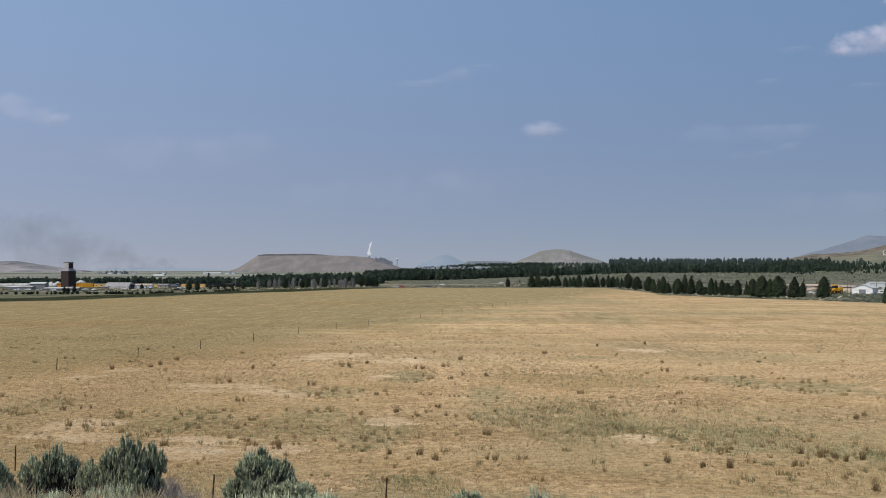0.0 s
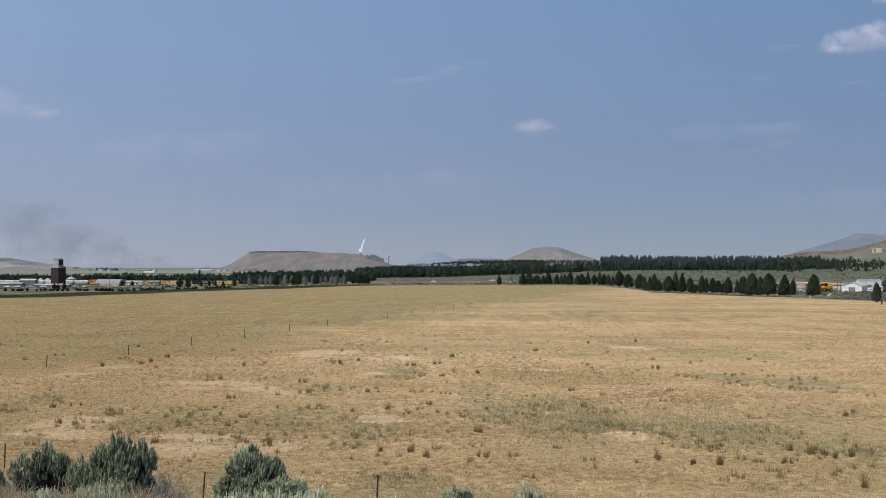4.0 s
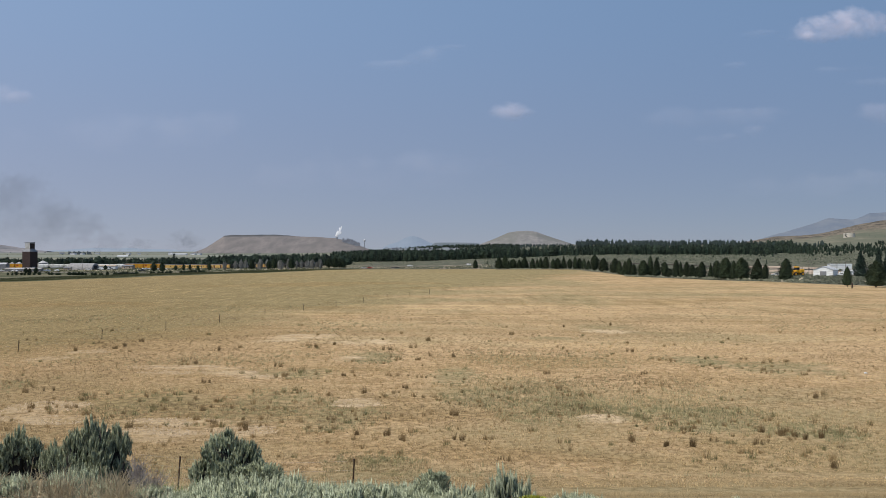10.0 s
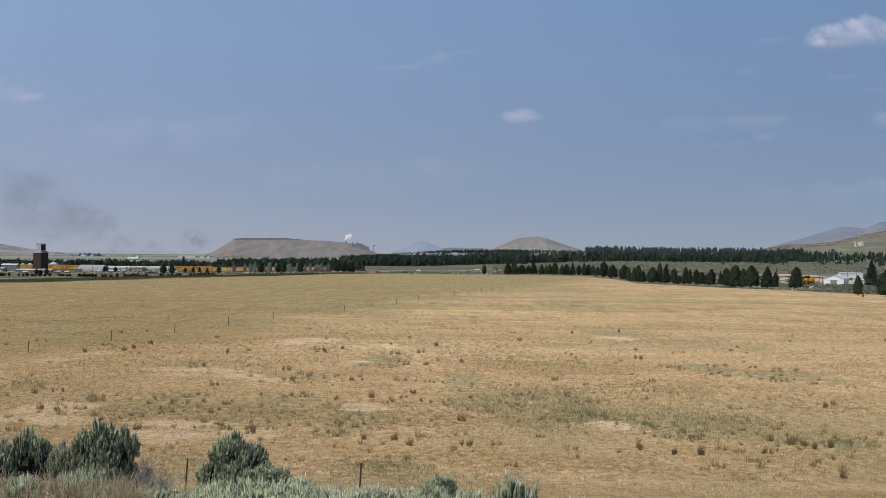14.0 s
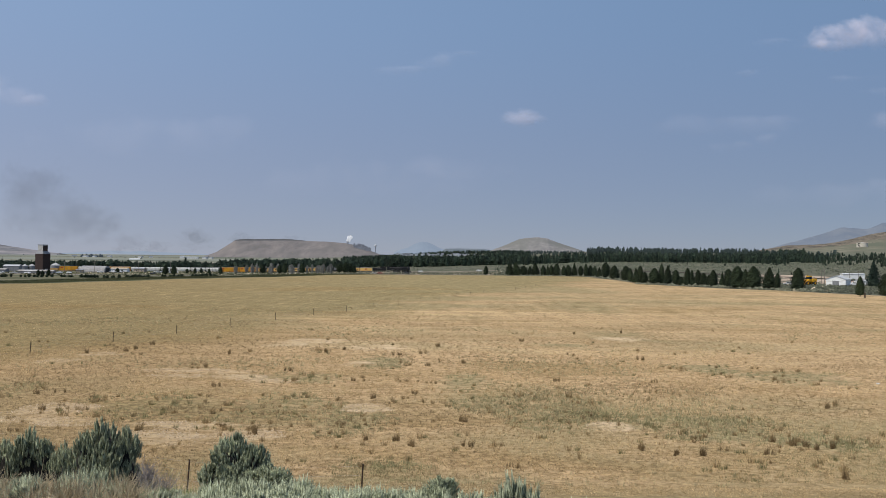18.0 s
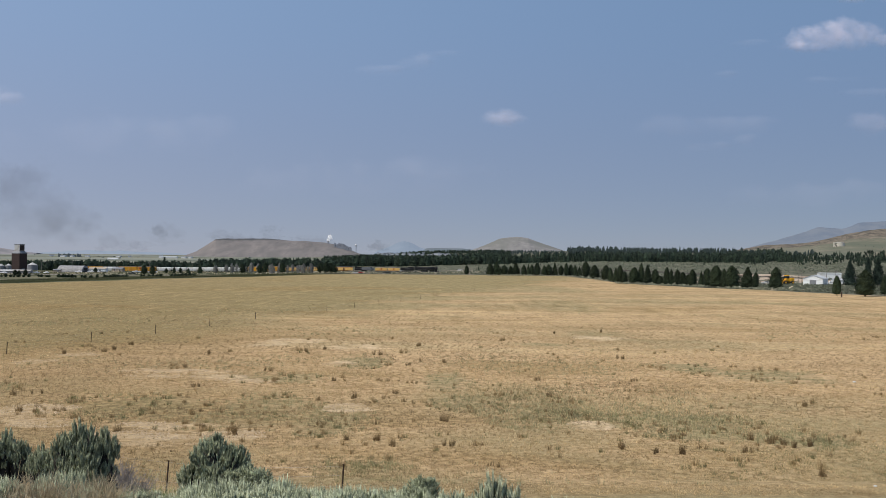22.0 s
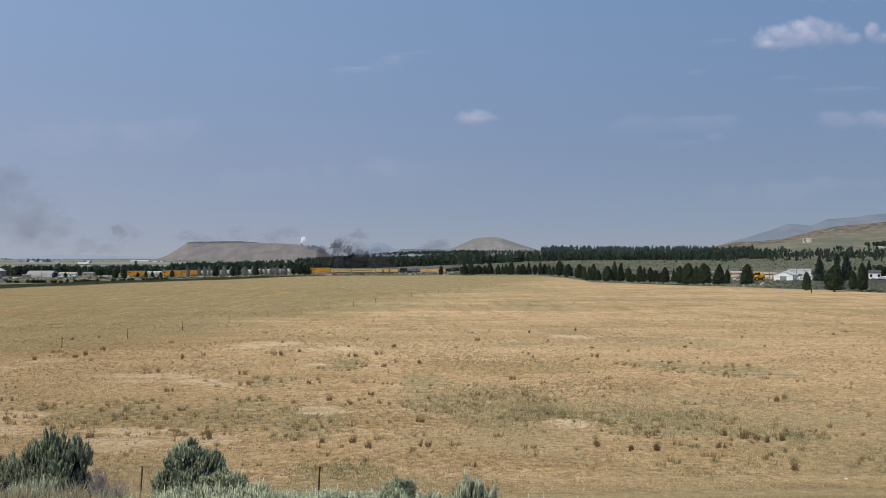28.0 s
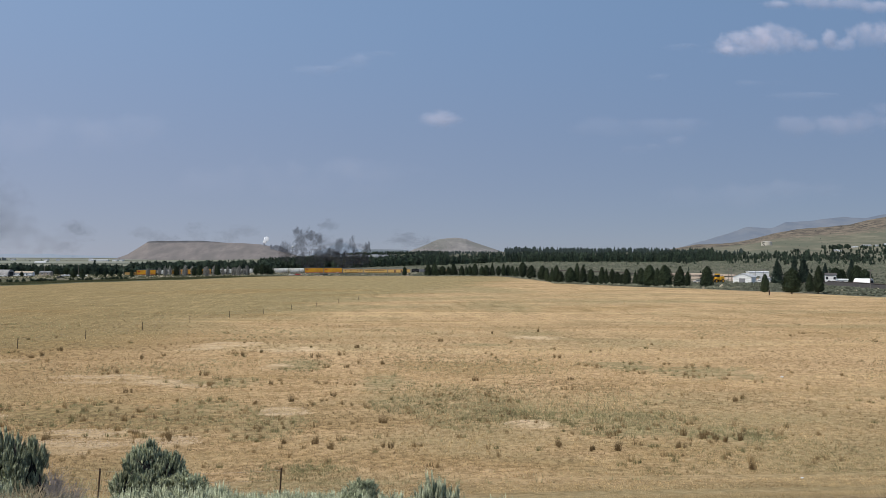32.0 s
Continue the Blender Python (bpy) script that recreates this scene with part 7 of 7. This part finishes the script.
def reservoir():
    b, y = 0.4625, 1900.0
    x = b * y
    z = 18 + (441 - 424.5) * y / 1570
    ob = empty("storage_tank", pose(x, y, z), "squat cream storage tank with a large black letter", "tank")
    bm = bmesh.new()
    put_tube(bm, (0, 0, -14), (0, 0, 12), 11.2, None, 40)
    part("wall", bm, M_TANK, ob, smooth=False)
    bm = bmesh.new()
    put_tube(bm, (0, 0, 12), (0, 0, 13), 11.3, 0.5, 40)
    part("roof", bm, M_TANK, ob)
    cu = bpy.data.curves.new("letter", "FONT")
    cu.body, cu.size, cu.extrude, cu.align_x = "S", 15.5, 0.15, "CENTER"
    tx = new("letter", cu)
    tx.data.materials.append(M_SIGN_AND_SHADE)
    bpy.context.view_layer.update()
    me = bpy.data.meshes.new_from_object(tx)
    bpy.data.objects.remove(tx)
    ob2 = new("painted_letter", me)
    ob2.parent = ob
    ob2.matrix_basis = pose(-9.7, -6.4, 0.6, 90, 0, -54)
    tagged(ob2, "large black letter painted on the tank")


reservoir()

# ---------------------------------------------------------------- clouds, steam, smoke
# clouds glow faintly, in place of sunlight scattered inside them
M_CLOUD = veil("cloud", (0.86, 0.78, 0.83), 0.27, 0.011, glow=0.18, lo=-0.02, hi=0.85, still=True, grow=1.9)
M_DIM = veil("dim_cloud", (0.88, 0.79, 0.84), 0.095, 0.0085, glow=0.24, lo=-0.02, hi=0.9, still=True, grow=1.9)
M_WISP = veil("wisp", (0.90, 0.85, 0.89), 0.04, 0.007, glow=0.24, lo=0.05, hi=0.95, still=True, grow=2.2)
M_STEAM = veil("steam", (0.97, 0.97, 0.97), 1.0, 1.6, lo=0.0, hi=0.3)
M_SMOKE = veil("dark_smoke", (0.05, 0.05, 0.055), 0.60, 2.0, lo=0.08, hi=0.75)
M_THIN = veil("thin_smoke", (0.11, 0.11, 0.12), 0.25, 1.6, lo=0.12, hi=0.95)
M_FAINT = veil("faint_smoke", (0.16, 0.155, 0.16), 0.165, 1.4, lo=0.10, hi=1.0)


def bowl(name, material, label, category, group, rng, ripple=1.0):
    """A shallow rounded shell of unit radius that bulges towards the viewer."""
    V, F = [(0, -0.35, 0)], []
    R, S = 8, 24
    ph = rng.uniform(0, 6.28, 3)
    for i in range(1, R + 1):
        q = i / R
        for j in range(S):
            a = j / S * 6.2832
            y = -0.35 * math.sqrt(max(1 - q * q, 0)) + ripple * (0.05 * math.sin(3 * a + ph[0]) * q + 0.04 * math.sin(9 * q + ph[1]))
            V.append((q * math.cos(a), y, q * math.sin(a)))
    for j in range(S):
        F.append((0, 1 + j, 1 + (j + 1) % S))
    for i in range(R - 1):
        for j in range(S):
            p, q = 1 + i * S + j, 1 + i * S + (j + 1) % S
            F.append((p, p + S, q + S, q))
    ob = raw(name, V, F, material, smooth=True)
    return tagged(ob, label, category, group)


def aloft(u, v, dist):
    return (u - 784) / 1570 * dist, dist, 18 + (441 - v) * dist / 1570


CR = np.random.default_rng(91)


def cloud(material, label, billows):
    """A cloud of overlapping billows: place on the sky, half width, half height of each."""
    d = 3900.0
    u, v = billows[0][:2]
    ob = empty("cloud", Matrix.Translation(aloft(u, v, d)), label, "cloud", "clouds")
    for bu, bv, w, h in billows:
        p = bowl("billow", material, "", "", "", CR, 0.0)
        p.parent = ob
        p.matrix_basis = Matrix.Translation(Vector(aloft(bu, bv, d + CR.uniform(-60, 60))) - ob.matrix_basis.translation)
        p.scale = (w * d / 1570, 120, h * d / 1570)


SMALL, VEIL = "small white summer cloud with a flat base", "thin veil of high cloud"
cloud(M_CLOUD, SMALL, [(1500, 58, 104, 30), (1424, 64, 44, 26), (1452, 52, 42, 30), (1484, 44, 44, 32), (1520, 38, 52, 34), (1556, 42, 46, 32), (1584, 56, 36, 24), (1446, 70, 64, 18)])
cloud(M_CLOUD, SMALL, [(1690, 34, 52, 40), (1624, 42, 24, 26), (1652, 56, 38, 24), (1726, 36, 52, 38), (1766, 32, 50, 38)])
cloud(M_CLOUD, SMALL, [(1590, -22, 78, 22), (1522, -16, 50, 14), (1662, -22, 76, 24), (1724, -16, 62, 22)])
cloud(M_DIM, "little round summer cloud alone in the sky", [(912, 201, 50, 24), (896, 203, 36, 22), (914, 199, 36, 20), (906, 206, 34, 18), (934, 204, 30, 14)])
cloud(M_DIM, "dim ragged cloud low over the hills", [(1640, 204, 130, 30), (1560, 202, 74, 28), (1620, 200, 74, 28), (1684, 190, 60, 30), (1734, 172, 54, 28), (1744, 196, 84, 26)])
cloud(M_DIM, "dim pinkish cloud fading into haze", [(6, 170, 90, 30), (44, 176, 44, 16), (-30, 150, 60, 36)])
for u, v, w, h in [(1270, 250, 56, 18), (1332, 236, 34, 18), (748, 106, 60, 22), (690, 120, 60, 14), (790, 92, 60, 14), (1330, 66, 64, 14), (1450, 330, 240, 40), (640, 310, 300, 60), (1240, 212, 200, 30), (1560, 150, 110, 14), (1490, 128, 80, 10), (1300, 120, 34, 12), (250, 240, 260, 60)]:
    cloud(M_WISP, VEIL, [(u, v, w, h), (u + w * 0.4, v - h * 0.3, w * 0.7, h * 0.6)])

# white steam over the works' chimney
# the plume stands tall at first, then slumps over the chimney: half width, half height, rows of (seconds, u, v)
PLUME = []
for w, h, rows in ((4.0, 4.5, [(0, 602, 418.5), (16, 602.5, 418), (32, 602.5, 418)]),
                   (5.5, 5.0, [(0, 602, 417.5), (6, 603, 417), (9, 604, 415), (13, 605, 415), (20, 606, 415), (32, 606, 415)]),
                   (5.5, 4.5, [(0, 602.5, 416), (6, 603, 416), (9, 606, 414), (13, 610, 412), (20, 607, 413), (24, 606, 412), (32, 607, 412.5)]),
                   (3.2, 7, [(0, 602.5, 413), (6, 605, 412), (9, 604, 416), (13, 603, 416), (32, 603, 416)]),
                   (3.0, 7, [(0, 603.5, 406), (2, 604, 405), (6, 608, 406), (9, 607, 412), (11, 608, 409), (13, 608, 412), (20, 605, 417), (32, 604, 417)]),
                   (2.0, 6, [(0, 605.5, 400), (2, 606, 400), (6, 611, 401), (9, 609, 409), (11, 611, 404), (13, 611, 410), (20, 606, 416.5), (32, 605, 416.5)])):
    ob = bowl("steam_puff", M_STEAM, "white steam drifting off the chimney", "steam", "steam", CR)
    ob.scale = (w * 3250 / 1570, 6, h * 3250 / 1570)
    PLUME.append((ob, rows))

# smoke left behind by the steam engine: material, distance, size, rows of (seconds, u, v)
SMOKE = []


def puff(material, dist, w, h, rows, label="dark coal smoke trailing behind the steam locomotive"):
    ob = bowl("smoke_puff", material, label, "smoke", "smoke", CR)
    k = dist / 1570
    ob.scale = (w * k, 6, h * k)
    if rows[0][0] > 0:
        rows = [(0, *rows[0][1:])] + rows
    if rows[-1][0] < 32:
        rows = rows + [(32, *rows[-1][1:])]
    SMOKE.append((ob, dist, rows))


OLD = "old grey smoke drifting over the valley"
puff(M_FAINT, 980, 100, 95, [(0, -30, 385), (9, 20, 352), (23, 60, 330), (32, 110, 318)], OLD)
puff(M_FAINT, 960, 90, 62, [(0, 60, 402), (9, 105, 388), (16.5, 130, 382), (23, 120, 385), (32, 150, 392)], OLD)
puff(M_FAINT, 950, 74, 48, [(0, 150, 428), (9, 158, 412), (16.5, 165, 402), (23, 150, 404), (32, 190, 410)], OLD)
puff(M_FAINT, 985, 150, 120, [(0, 40, 400), (9, 60, 372), (23, 85, 352), (32, 130, 345)], OLD)
puff(M_FAINT, 970, 120, 60, [(0, 130, 422), (9, 140, 405), (16.5, 150, 398), (32, 170, 400)], OLD)
puff(M_FAINT, 940, 50, 32, [(0, 188, 437), (9, 200, 432), (32, 240, 425)], OLD)
puff(M_FAINT, 935, 48, 28, [(0, 236, 440), (9, 255, 440), (32, 270, 435)], OLD)
puff(M_THIN, 925, 22, 22, [(0, 262, 520), (1, 262, 520), (4, 330, 455), (9, 340, 431), (16.5, 338, 420), (23, 300, 404), (32, 285, 398)], OLD)
puff(M_FAINT, 945, 60, 36, [(0, 300, 530), (3, 305, 520), (9, 330, 432), (16.5, 330, 420), (23, 310, 408), (32, 280, 402)], OLD)
for u, t, v1, v2 in ((425, 9, 420, 402), (510, 12, 420, 402), (590, 15, 424, 398), (455, 11, 430, 415), (560, 14, 432, 412)):
    puff(M_FAINT, 940 + u * 0.03, 44, 26, [(0, u, 540), (t, u, 540), (t + 6, u - 6, v1 + 8), (23, u - 10, v1 - 10), (32, u - 25, v2)], OLD)
puff(M_THIN, 930, 30, 24, [(0, 690, 540), (17, 690, 540), (21, 690, 440), (23, 688, 425), (27.5, 700, 408), (32, 712, 388)], OLD)
puff(M_FAINT, 935, 90, 26, [(0, 800, 540), (22, 800, 540), (26, 850, 445), (28, 840, 432), (32, 870, 422)], OLD)
puff(M_FAINT, 938, 60, 24, [(0, 900, 540), (25, 900, 540), (29, 890, 436), (32, 905, 424)], OLD)
for u, t, va, vb, w, h in ((712, 24.0, 428, 420, 60, 24), (762, 26.5, 432, 427, 46, 20), (680, 21.5, 425, 415, 46, 36), (735, 24, 440, 432, 46, 26), (700, 22, 455, 452, 50, 20)):
    puff(M_THIN, 928 + (u % 5), w, h, [(0, u, 560), (t, u, 550), (t + 2.5, u, (va + 520) / 2 - 30), (30, u, va), (32, u - 1, vb)])
puff(M_THIN, 941, 60, 22, [(0, 850, 560), (24, 850, 560), (28, 845, 425), (32, 850, 412)], OLD)
# the fresh black columns: bearing, when they rise, height reached at 30 and 32 s, size
for u, t, va, vb, w, h in ((666, 21.5, 418, 410, 30, 30), (672, 22.0, 440, 434, 26, 24), (660, 25.0, 402, 393, 13, 13), (682, 25.2, 407, 399, 18, 14), (698, 26.0, 408, 404, 16, 14),
                           (705, 23.5, 432, 428, 30, 20), (724, 26.5, 436, 428, 22, 20), (735, 27.0, 427, 414, 12, 16), (757, 27.2, 424, 412, 10, 18), (760, 26.0, 446, 438, 24, 18),
                           (783, 28.5, 432, 419, 9, 14), (742, 24.5, 450, 446, 34, 18), (690, 22.5, 452, 450, 30, 18), (775, 27.0, 448, 444, 22, 14), (640, 23.0, 425, 420, 22, 26),
                           (700, 23.0, 437, 433, 26, 18), (720, 24.0, 437, 433, 24, 18), (742, 25.0, 434, 430, 22, 18), (762, 26.0, 436, 432, 20, 18), (780, 28.0, 432, 427, 14, 18)):
    h = h * 1.35
    va, vb = va + h * 0.45, vb + h * 0.45
    puff(M_SMOKE, 918 + (u % 7), w, h, [(0, u, 570), (t, u, 555), (t + 2.5, u, (va + 520) / 2 - 25), (30, u, va), (32, u - 1, vb)])


def blow():
    for ob, rows in PLUME:
        walk(ob, [(t, Matrix.Translation(aloft(u, v, 3250)) @ pose(0, 0, 0, 0, 10, 0)) for t, u, v in rows])
    for ob, dist, rows in SMOKE:
        walk(ob, [(t, Matrix.Translation(aloft(u, v, dist))) for t, u, v in rows])


def motions():
    run_train()
    blow()


motions()
